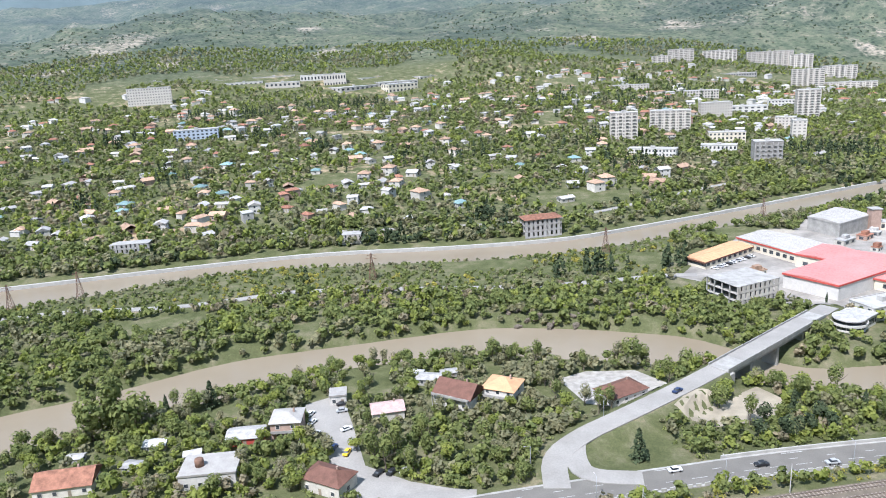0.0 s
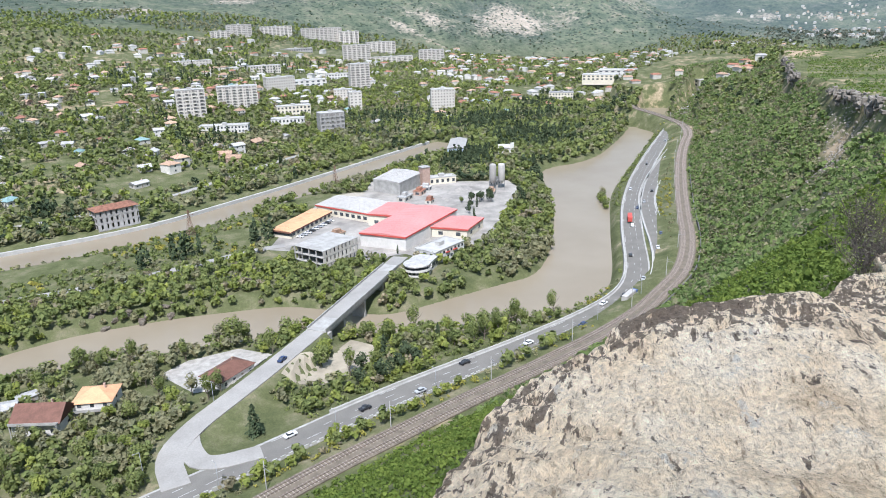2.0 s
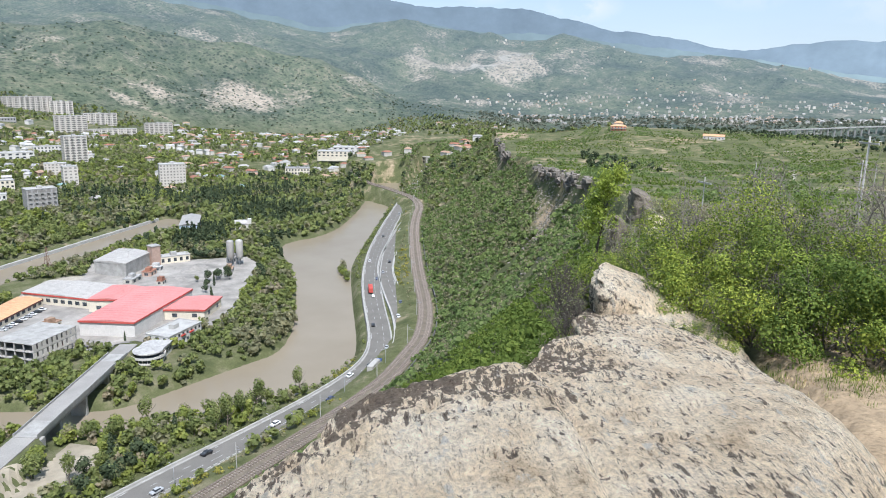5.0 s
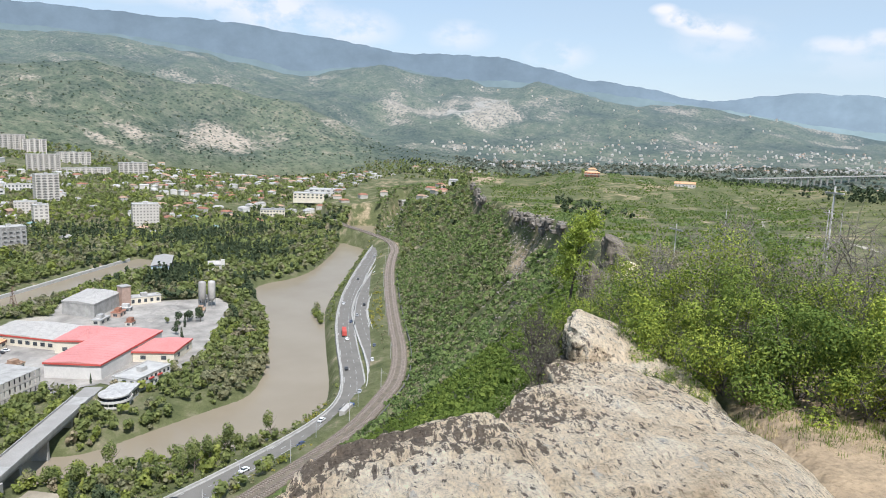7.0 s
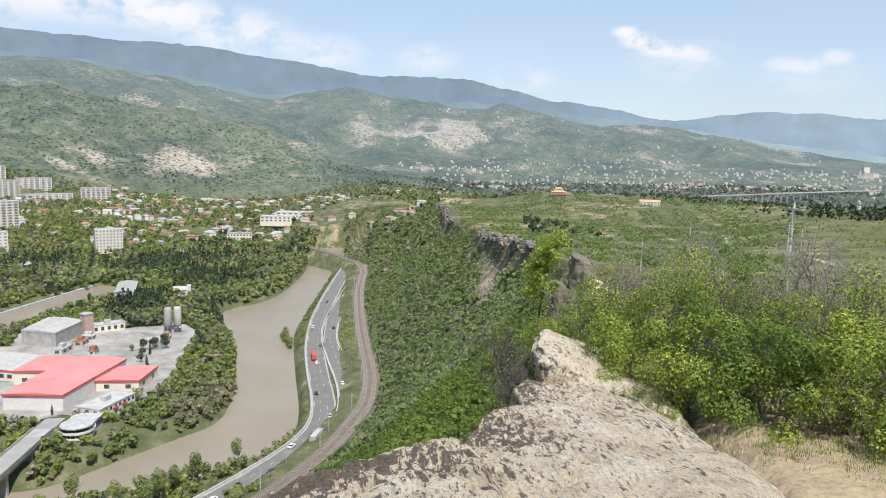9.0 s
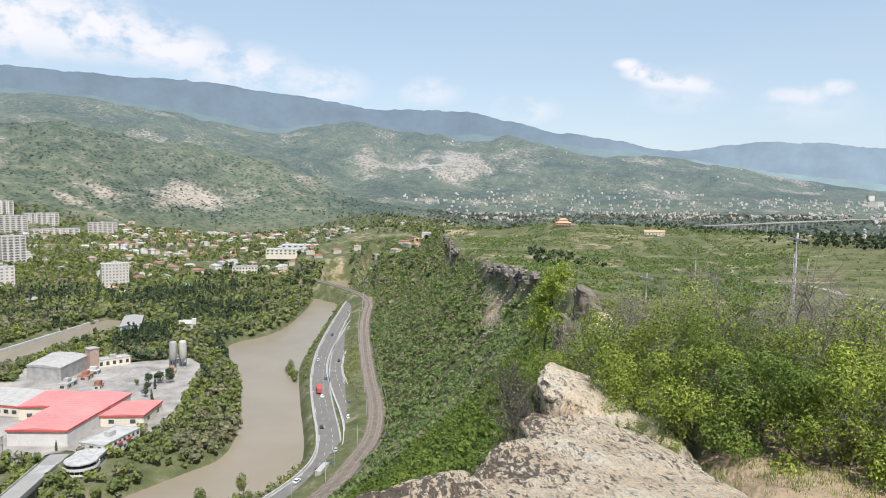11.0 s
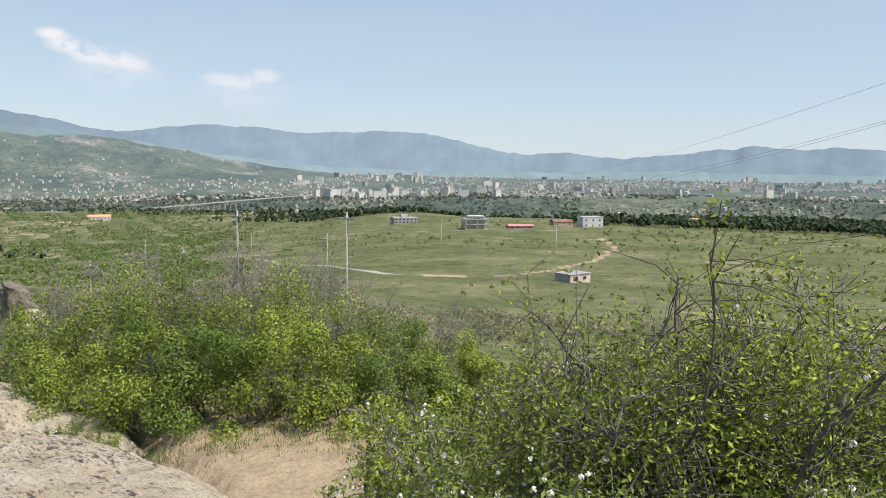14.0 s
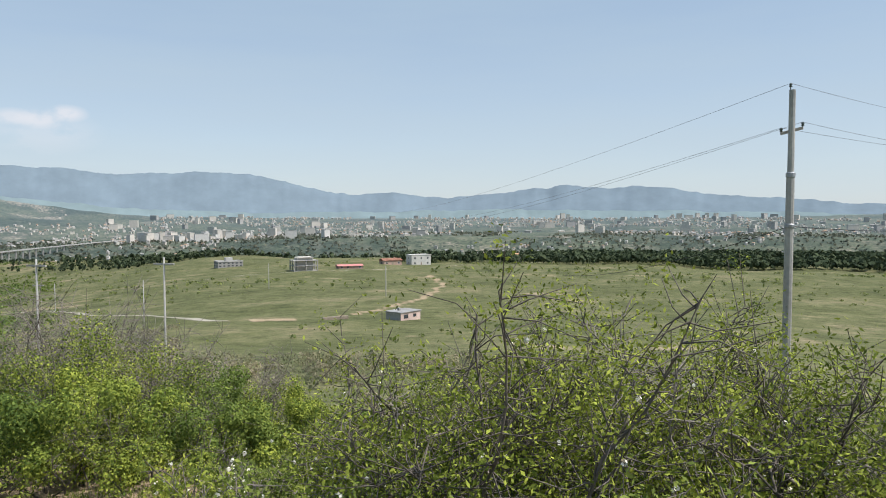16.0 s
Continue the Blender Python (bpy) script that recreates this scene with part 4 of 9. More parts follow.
def twigs(start, way, length, steps, rng, bend=0.3):
    """Many crooked lines at once: places of shape (lines, steps + 1, 3)."""
    d = way / np.linalg.norm(way, axis=1)[:, None]
    out = [start]
    for _ in range(steps):
        d = d + rng.normal(size=d.shape) * bend
        d /= np.linalg.norm(d, axis=1)[:, None]
        out.append(out[-1] + d * (length / steps)[:, None])
    return np.stack(out, 1)


def tubes(b, lines, r0, r1, sides=3):
    """Tubes round many lines of the same number of points."""
    n, m, _ = lines.shape
    t = np.gradient(lines, axis=1)
    t /= np.linalg.norm(t, axis=2)[..., None] + 1e-9
    ref = np.where(np.abs(t[..., 2:3]) > 0.9, np.array([1.0, 0, 0]), np.array([0, 0, 1.0]))
    u = np.cross(t, ref)
    u /= np.linalg.norm(u, axis=2)[..., None] + 1e-9
    w = np.cross(t, u)
    a = np.linspace(0, 2 * math.pi, sides, endpoint=False)
    rad = np.linspace(r0, r1, m)[None, :, None, None]
    ring = lines[:, :, None] + (u[:, :, None] * np.cos(a)[:, None] + w[:, :, None] * np.sin(a)[:, None]) * rad
    k, i, j = np.meshgrid(np.arange(n), np.arange(m - 1), np.arange(sides), indexing="ij")
    p, q = (k * m + i) * sides + j, (k * m + i) * sides + (j + 1) % sides
    b.add(ring.reshape(-1, 3), np.stack([p, q, q + sides, p + sides], -1).reshape(-1, 4))


BARK = plain("bark", (0.16, 0.13, 0.1), 0.95, 0.3, 2.0, 20.0, relief=0.01)
GREEN = foliage("spring_leaves", (0.112, 0.14, 0.05), (0.198, 0.232, 0.088))
BRIGHT = foliage("young_leaves", (0.15, 0.185, 0.046), (0.235, 0.27, 0.078))
OLIVE = foliage("greyish_leaves", (0.155, 0.16, 0.09), (0.235, 0.235, 0.145))
RUSSET = foliage("budding_twigs", (0.17, 0.155, 0.1), (0.29, 0.265, 0.185))
YELLOW = foliage("yellow_green_leaves", (0.18, 0.185, 0.04), (0.33, 0.31, 0.085))
SLOPE_LEAF = foliage("slope_bush_leaves", (0.076, 0.116, 0.025), (0.14, 0.19, 0.045), 0.12)
FAR_SLOPE = foliage("far_slope_leaves", (0.098, 0.142, 0.05), (0.165, 0.22, 0.082), 0.1)
HILL_GREEN = foliage("hill_scrub_leaves", (0.045, 0.066, 0.045), (0.085, 0.112, 0.074), 0.02)
HILL_GREY = foliage("grey_hill_scrub", (0.085, 0.097, 0.072), (0.145, 0.153, 0.118), 0.02)
SAPLING = foliage("sapling_leaves", (0.14, 0.19, 0.03), (0.32, 0.38, 0.08), see_through=0.45)
DARK = foliage("conifer_needles", (0.025, 0.038, 0.022), (0.06, 0.08, 0.042), see_through=0.1)


def tree_thing(name, label, height, shape, mat, leaves, leaf, seed):
    """One tree: a tapered trunk with limbs, and a crown of many leaf clumps."""
    rng = np.random.default_rng(seed)
    root = tagged(new(name), label, "tree")
    b = Bulk()
    th = height * (0.95 if shape in ("column", "cone") else 0.62)
    line = wander((0, 0, -0.4), (0, 0, 1), th, 6, rng, 0.05)
    tube(b, line, np.linspace(height * 0.022, height * 0.005, 7), 6)
    if shape not in ("column", "cone"):
        for k in range(7):
            s = line[2 + k % 4]
            a = k * 2.4 + rng.uniform(0, 1)
            tube(b, wander(s, (math.cos(a), math.sin(a), 0.9), height * 0.38, 4, rng, 0.18, 0.05), np.linspace(height * 0.010, height * 0.002, 5), 4)
    part("trunk", b.mesh("trunk", BARK, True), None, root)
    p, d = crown_points(leaves, rng, shape)
    v, f = quads_from(p * height, d, leaf * rng.uniform(0.6, 1.25, leaves), rng)
    c = Bulk()
    c.add(v, f)
    part("crown", c.mesh("crown", mat), None, root)
    return root


def crowds(name, label, mat, x, y, z, h, shape, leaves, leaf, seed, variants=7, widen=1.0, kind="stuff"):
    """A wood or scrub: crowns by the hundred, joined."""
    rng = np.random.default_rng(seed)
    x, y, z, h = (np.asarray(q, float) for q in (x, y, z, np.broadcast_to(h, np.shape(x))))
    pick = rng.integers(0, variants, len(x))
    b = Bulk()
    for k in range(variants):
        m = pick == k
        if not m.any():
            continue
        p, d = crown_points(leaves, rng, shape, 5)
        v, f = quads_from(p * (widen, widen, 1), d, leaf * rng.uniform(0.6, 1.3, leaves), rng, 0.75)
        a = rng.uniform(0, 2 * math.pi, m.sum())
        c, s = np.cos(a), np.sin(a)
        V = np.stack([v[None, :, 0] * c[:, None] - v[None, :, 1] * s[:, None], v[None, :, 0] * s[:, None] + v[None, :, 1] * c[:, None], np.broadcast_to(v[None, :, 2], (m.sum(), len(v)))], -1)
        V = V * h[m][:, None, None] * np.array([1, 1, 1.0]) + np.stack([x[m], y[m], z[m] - 0.12 * h[m]], 1)[:, None, :]
        F = f[None] + (np.arange(m.sum()) * len(v))[:, None, None]
        b.add(V.reshape(-1, 3), F.reshape(-1, 4))
    ob = new(name, b.mesh(name, mat))
    return tagged(ob, label, "woodland" if h.mean() > 2.2 else "scrub", kind=kind)


# ---- buildings ----
PLASTER = plain("weathered_plaster", (0.55, 0.52, 0.46), 0.9, 0.15, 0.4, 3.0, per_object=0.25)
PANEL = plain("pale_concrete_panel", (0.56, 0.52, 0.46), 0.9, 0.06, 0.12, 1.5, per_object=0.12)
GREY_WALL = plain("bare_block_wall", (0.36, 0.35, 0.33), 0.95, 0.15, 0.4, 3.0, per_object=0.15)
BRICKISH = plain("pink_tuff_wall", (0.42, 0.3, 0.24), 0.95, 0.15, 0.5, 3.0, per_object=0.15)
WHITE_WALL = plain("white_render", (0.6, 0.58, 0.54), 0.85, 0.08, 0.2, 2.0)
CREAM = plain("cream_render", (0.66, 0.6, 0.48), 0.85, 0.08, 0.2, 2.0)
ROOF_GREY = plain("grey_sheet_roof", (0.4, 0.39, 0.37), 0.7, 0.25, 0.5, 2.0, per_object=0.3)
ROOF_RUST = plain("rusty_sheet_roof", (0.27, 0.13, 0.085), 0.85, 0.35, 0.6, 2.0, per_object=0.25)
ROOF_TAN = plain("faded_tile_roof", (0.4, 0.27, 0.185), 0.9, 0.25, 0.6, 3.0, per_object=0.25)
ROOF_WHITE = plain("pale_sheet_roof", (0.4, 0.38, 0.35), 0.6, 0.12, 0.4, 2.0, per_object=0.15)
ROOF_TEAL = plain("turquoise_sheet_roof", (0.2, 0.3, 0.29), 0.6, 0.2, 0.5, 2.0, per_object=0.25)
ROOF_RED = plain("red_sheet_roof", (0.6, 0.245, 0.225), 0.6, 0.1, 0.06, 1.0)
ROOF_ORANGE = plain("orange_tile_roof", (0.62, 0.35, 0.19), 0.7, 0.12, 0.4, 2.0)
ROOF_BROWN = plain("brown_tile_roof", (0.16, 0.08, 0.058), 0.75, 0.2, 0.5, 2.5)
FLAT_ROOF = plain("felt_roof", (0.42, 0.41, 0.385), 0.9, 0.2, 0.2, 2.0)
RED_PANEL = plain("red_cladding", (0.5, 0.09, 0.07), 0.6, 0.1, 0.2)
RUST_METAL = plain("rusted_steel", (0.2, 0.12, 0.085), 0.8, 0.3, 1.0)
STEEL = plain("galvanised_steel", (0.38, 0.39, 0.4), 0.5, 0.15, 0.5, metal=0.6)
WOOD = plain("grey_timber", (0.3, 0.25, 0.19), 0.9, 0.25, 2.0)


def glass_material():
    m, n, l, b = material("window_glass", 0.15, 0, 0.35)
    l.new(ramp(n, l, noise_node(n, l, 0.5, 2), [(0.35, (0.03, 0.035, 0.04)), (0.65, (0.09, 0.1, 0.11))]), b.inputs["Base Color"])
    return m


GLASS = glass_material()
# grey for window panes, and for the painted shade of balcony recesses
LOGGIA = plain("pane_and_recess_grey", (0.25, 0.235, 0.215), 0.5, 0.35, 0.35, 2.0)
FOOT = []


def footprint(x, y, r):
    FOOT.append((x, y, r))


def block(name, label, x, y, z, w, d, h, yaw, wall, roof, storeys, bays, side_bays=3, balconies=0, category="apartment building", towers=0, parapet=0.5, shade=None):
    """A flat-roofed building: body, roof slab, rows of recessed panes on three sides, stacks of balconies."""
    root = tagged(new(name), label, category)
    root.matrix_world = pose(x, y, z, 0, 0, yaw)
    footprint(x, y, max(w, d) * 0.55)
    part("wall", box_mesh("wall", wall, (-w / 2, -d / 2, -6, w / 2, d / 2, h)), None, root)
    part("roof", box_mesh("roof", roof, (-w / 2 - 0.2, -d / 2 - 0.2, h, w / 2 + 0.2, -d / 2 + 0.3, h + parapet), (-w / 2 - 0.2, d / 2 - 0.3, h, w / 2 + 0.2, d / 2 + 0.2, h + parapet),
                          (-w / 2 - 0.2, -d / 2 + 0.3, h, -w / 2 + 0.3, d / 2 - 0.3, h + parapet), (w / 2 - 0.3, -d / 2 + 0.3, h, w / 2 + 0.2, d / 2 - 0.3, h + parapet),
                          (-w / 2 + 0.3, -d / 2 + 0.3, h, w / 2 - 0.3, d / 2 - 0.3, h + 0.12), (-2, -1.5, h + 0.12, 2, 1.5, h + 2.2)), None, root)
    sh = h / storeys
    b = Bulk()
    for s in range(storeys):
        z0 = s * sh + sh * 0.3
        for k in range(bays):
            c = -w / 2 + (k + 0.5) * w / bays
            hw = w / bays * 0.24
            b.add(box_v(c - hw, -d / 2 - 0.04, z0, c + hw, -d / 2 + 0.1, z0 + sh * 0.48), BOX_F)
        for side in (-1, 1):
            for k in range(side_bays):
                c = -d / 2 + (k + 0.5) * d / side_bays
                hw = d / side_bays * 0.2
                b.add(box_v(*((w / 2 - 0.1, c - hw, z0, w / 2 + 0.04, c + hw, z0 + sh * 0.5) if side > 0 else (-w / 2 - 0.04, c - hw, z0, -w / 2 + 0.1, c + hw, z0 + sh * 0.5))), BOX_F)
    part("glazing", b.mesh("glazing", LOGGIA if storeys > 4 else GLASS), None, root, kind="stuff")
    for k in range(balconies):
        c = -w / 2 + (k + 0.5) * w / balconies
        hw = w / balconies * 0.21
        # flat darker strip on the wall stands in for the shaded recess
        part("loggia", box_mesh("loggia", LOGGIA, (c - hw, -d / 2 - 0.09, 0.4, c + hw, -d / 2 - 0.045, h - 0.5)), None, root)
        b = Bulk()
        for s in range(storeys):
            b.add(box_v(c - hw, -d / 2 - 1.1, s * sh, c + hw, -d / 2 - 0.1, s * sh + 0.15), BOX_F)
            b.add(box_v(c - hw, -d / 2 - 1.1, s * sh + 0.15, c + hw, -d / 2 - 1.0, s * sh + 1.05), BOX_F)
        part("balcony", b.mesh("balcony", shade or wall), None, root, kind="stuff")
    return root


for x, y, z, w, d, h, yaw, st, bays, bal in (
        (139, 777, 20, 28, 14, 31, -7, 9, 9, 4), (198, 824, 19, 43, 14, 27, -14, 9, 14, 6), (278, 931, 22, 38, 12, 20, 4, 6, 12, 0), (386, 926, 14, 26, 16, 38, -10, 12, 8, 4),
        (334, 855, 14, 22, 12, 15, -25, 5, 6, 0), (415, 751, 6, 27, 14, 26, -22, 8, 8, 0), (319, 1406, 66, 35, 12, 20, -4, 6, 10, 4), (361, 1435, 66, 46, 12, 29, -4, 9, 12, 5),
        (444, 1476, 62, 62, 12, 26, -8, 9, 16, 8), (538, 1476, 48, 82, 12, 33, -10, 10, 20, 9), (589, 1455, 40, 40, 12, 33, -14, 10, 10, 4), (528, 1273, 24, 50, 12, 32, -16, 10, 12, 6),
        (626, 1381, 27, 58, 12, 26, -10, 8, 14, 6), (590, 1258, 19, 78, 12, 14, -16, 5, 18, 8), (678, 1265, 15, 48, 12, 25, -20, 8, 12, 6), (213, 1163, 38, 65, 12, 15, -2, 5, 14, 0), (315, 1128, 27, 49, 14, 15, -8, 4, 12, 0)):
    block("apartment_block", "pale concrete panel apartment block of %s storeys" % ("four five six seven eight nine ten eleven twelve".split()[st - 4]), x, y, z, w, d, h, yaw, PANEL, FLAT_ROOF, st, bays, 4, bal)
block("grey_panel_block", "grey panel block of eight storeys among trees", -496, 1068, 60, 61, 14, 31, -4 + 24, PANEL, FLAT_ROOF, 8, 16, 3, 0)
block("school", "long white three-storey school with grey roof", 154, 706, 12, 45, 12, 11, -22, WHITE_WALL, FLAT_ROOF, 3, 14, 3, category="school")
block("school", "white flat-roofed two-storey school wing", 221, 723, 11, 33, 12, 10, -20, WHITE_WALL, FLAT_ROOF, 2, 9, 3, category="school")
block("school", "cream school wing on higher ground", 244, 775, 14, 36, 12, 12, -10, CREAM, FLAT_ROOF, 3, 9, 3, category="school")
block("unfinished_block", "bare grey concrete block with open floors", 248, 673, 7, 24, 14, 23, -6, GREY_WALL, FLAT_ROOF, 6, 6, 4, 5, category="apartment building", shade=CONCRETE)
block("panel_tower", "slim block clad in red and teal panels", 321, 787, 10, 14, 12, 23, -12, PANEL, FLAT_ROOF, 7, 3, 3, 0)
block("blue_office", "white and blue glass office building", -340, 836, 35, 50, 14, 15, 14, plain("blue_cladding", (0.42, 0.48, 0.56), 0.5, 0.1), FLAT_ROOF, 4, 10, 3, category="office building")
block("white_office", "white low office building", 400, 1044, 18, 34, 12, 12, -16, WHITE_WALL, FLAT_ROOF, 3, 8, 3, category="office building")
block("blue_hall", "long low hall with blue glass front", 441, 1353, 40, 60, 14, 11, -12, GREY_WALL, FLAT_ROOF, 2, 14, 3, category="hall")
block("hotel", "grey-roofed cream hotel above the river", 580, 741, 4, 30, 18, 12, -40, CREAM, ROOF_GREY, 3, 8, 4, category="hotel")
for x, y, z, w, d, h, yaw, mat in ((-215, 1190, 60, 70, 40, 12, 40, ROOF_WHITE), (-150, 1220, 62, 66, 34, 13, 20, ROOF_WHITE), (-559, 1230, 82, 74, 24, 13, 9, CREAM), (-400, 1210, 72, 60, 25, 15, 18, WHITE_WALL), (-330, 1190, 70, 55, 22, 14, 14, PANEL),
                                   (-110, 1330, 72, 80, 30, 10, 40, PANEL), (-60, 1400, 78, 60, 30, 10, 30, WHITE_WALL), (800, 700, 12, 92, 40, 11, -42, PANEL), (785, 744, 13, 16, 14, 20, -44, CREAM), (765, 765, 13, 12, 10, 15, -44, WHITE_WALL),
                                   (800, 680, 14, 90, 40, 9, -20, ROOF_WHITE), (-455, 1235, 74, 50, 26, 17, 20, WHITE_WALL), (-290, 1240, 72, 44, 24, 19, 12, WHITE_WALL), (-250, 1215, 70, 36, 22, 22, 14, PANEL), (-365, 1265, 78, 70, 24, 14, 16, PANEL), (-185, 1270, 68, 80, 26, 14, 38, WHITE_WALL), (-140, 1180, 60, 52, 26, 13, 34, CREAM), (-95, 1265, 66, 60, 24, 13, 36, PANEL), (-510, 1270, 82, 52, 24, 15, 22, PANEL), (860, 800, 16, 70, 30, 9, -25, WHITE_WALL), (820, 790, 15, 84, 40, 8, -45, ROOF_WHITE), (890, 860, 17, 60, 30, 8, -40, PANEL), (780, 850, 16, 70, 30, 7, -48, WHITE_WALL), (840, 735, 15, 60, 34, 8, -42, PANEL), (720, 830, 14, 50, 24, 8, -46, CREAM), (900, 770, 17, 70, 34, 7, -44, ROOF_WHITE), (960, 880, 18, 80, 30, 9, -40, WHITE_WALL), (330, 990, 22, 60, 20, 8, -10, WHITE_WALL)):
    footprint(x, y, max(w, d) * 0.9)
    block("factory_hall", "pale industrial hall with a flat roof", x, y, z, w, d, h, yaw, mat, FLAT_ROOF, 2, 8, 3, 0, "factory")


def house(name, label, w, d, h, roof, roof_mat, wall, rise=1.8, storeys=1, porch=False, chimney=True):
    """A dwelling: walls, roof with eaves, door, framed windows, chimney and porch."""
    root = tagged(new(name), label, "house")
    hip = {"gable": 0.0, "hip": d * 0.5}.get(roof, 0)
    if roof == "flat":
        part("wall", box_mesh("wall", wall, (-w / 2, -d / 2, -3, w / 2, d / 2, h)), None, root)
        part("roof", box_mesh("roof", roof_mat, (-w / 2 - 0.25, -d / 2 - 0.25, h, w / 2 + 0.25, d / 2 + 0.25, h + 0.3), (-w / 2 - 0.25, -d / 2 - 0.25, h + 0.3, w / 2 + 0.25, -d / 2, h + 0.6)), None, root)
    else:
        b = boxes((-w / 2, -d / 2, -3, w / 2, d / 2, h))
        if roof == "gable":
            for s in (-1, 1):
                n0 = b.n
                b.add(np.array([(s * w / 2, -d / 2, h), (s * w / 2, d / 2, h), (s * w / 2, 0, h + rise * 0.93)]), [(0, 1, 2)])
        part("wall", b.mesh("wall", wall), None, root)
        part("roof", gable_mesh("roof", roof_mat, w, d, h, rise, hip=hip), None, root)
    sh = h / storeys
    pane = box_mesh("window", GLASS, (-0.6, -0.06, 0, 0.6, 0.06, 1.3))
    sill = box_mesh("frame", WHITE_WALL, (-0.72, -0.09, -0.12, 0.72, 0.02, 0.0), (-0.72, -0.09, 1.3, 0.72, 0.02, 1.42), (-0.72, -0.09, 0, -0.6, 0.02, 1.3), (0.6, -0.09, 0, 0.72, 0.02, 1.3))
    n = max(2, int(w / 4))
    for s in range(storeys):
        for k in range(n):
            c = -w / 2 + (k + 0.5) * w / n
            if s == 0 and k == n // 2:
                dr = part("door", box_mesh("door", WOOD, (c - 0.5, -d / 2 - 0.06, 0, c + 0.5, -d / 2 + 0.06, 2.1)), None, root)
                continue
            o = part("window", pane, None, root)
            o.matrix_basis = pose(c, -d / 2, s * sh + 0.9)
            f = part("frame", sill, None, o)
        o = part("window", pane, None, root)
        o.matrix_basis = pose(w / 2, 0, s * sh + 0.9, 0, 0, 90)
        o = part("window", pane, None, root)
        o.matrix_basis = pose(-w / 2, 0, s * sh + 0.9, 0, 0, -90)
    if porch:
        part("balcony", box_mesh("balcony", CONCRETE, (-w / 2, -d / 2 - 1.6, sh - 0.1, w / 2, -d / 2, sh + 0.1), (-w / 2, -d / 2 - 1.6, sh + 0.1, w / 2, -d / 2 - 1.5, sh + 0.9)), None, root)
        for s in (-1, 1):
            part("post", box_mesh("post", CONCRETE, (s * (w / 2 - 0.3) - 0.15, -d / 2 - 1.5, -3, s * (w / 2 - 0.3) + 0.15, -d / 2 - 1.2, sh - 0.1)), None, root)
    if chimney and roof != "flat":
        part("chimney", box_mesh("chimney", BRICKISH, (w * 0.2, 0.4, h + 0.4, w * 0.2 + 0.6, 1.0, h + rise + 0.7)), None, root)
    return root


TEMPLATES = [
    house("house", "small plastered house with a grey sheet roof", 9, 8, 3.2, "gable", ROOF_GREY, PLASTER),
    house("house", "small house with a rusty red sheet roof", 10, 8, 3.4, "hip", ROOF_RUST, PLASTER, 1.9),
    house("house", "two-storey plastered house with a faded tile roof", 10, 9, 6, "hip", ROOF_TAN, PLASTER, 2.0, 2, True),
    house("house", "two-storey white house with a pale sheet roof", 9, 8, 6, "gable", ROOF_WHITE, WHITE_WALL, 1.7, 2),
    house("house", "house of bare blocks with a flat grey roof", 9, 7, 6, "flat", FLAT_ROOF, GREY_WALL, 0, 2),
    house("house", "low house with a turquoise sheet roof", 9, 8, 3.3, "hip", ROOF_TEAL, PLASTER),
    house("house", "pink tuff house with a tan tile roof", 11, 8, 3.6, "gable", ROOF_TAN, BRICKISH, 2.0),
    house("house", "long low house with a pale sheet roof", 12, 7, 3.2, "gable", ROOF_WHITE, PLASTER, 1.5),
]

PLACED = set()


def place_house(k, x, y, yaw, scale=1.0, z=None):
    z = ground_at(x, y) if z is None else z
    if k not in PLACED:
        PLACED.add(k)
        o = TEMPLATES[k]
        o.matrix_basis = pose(x, y, z, 0, 0, yaw)
    else:
        o = copy_thing(TEMPLATES[k], pose(x, y, z, 0, 0, yaw) @ Matrix.Diagonal((scale, scale, scale, 1)))
    o["group"] = "houses of the town"
    footprint(x, y, 6.5 * scale)
    return o


def town_houses():
    rng = np.random.default_rng(7)
    n, spots = 0, []
    x = rng.uniform(-520, 520, 9000)
    y = rng.uniform(440, 1080, 9000)
    yc = np.interp(x, [p[0] for p in CANAL_FAR], [p[1] for p in CANAL_FAR])
    r = np.hypot(x, y)
    az = np.degrees(np.arctan2(x, y))
    dens = np.where(y < yc + 75, 0.12, 1.0) * np.where(az > 9, 0.55, 1) * np.where(az > 22, 0.5, 1.0)
    ok = (y > yc + 18) & (az > -38) & (az < 40) & (r < 1060) & (rng.uniform(0, 1, 9000) < dens)
    e, _, _ = near_line(x, y, QUAY_ROAD)
    ok &= e > 10
    for xi, yi in zip(x[ok], y[ok]):
        if n >= 295:
            break
        if any((xi - a) ** 2 + (yi - b) ** 2 < (c + 8) ** 2 for a, b, c in FOOT):
            continue
        place_house(int(rng.choice(8, p=[0.16, 0.13, 0.18, 0.12, 0.07, 0.07, 0.15, 0.12])), xi, yi, 12 + rng.normal() * 22 + 90 * rng.integers(0, 2), rng.uniform(0.85, 1.2))
        n += 1


town_houses()


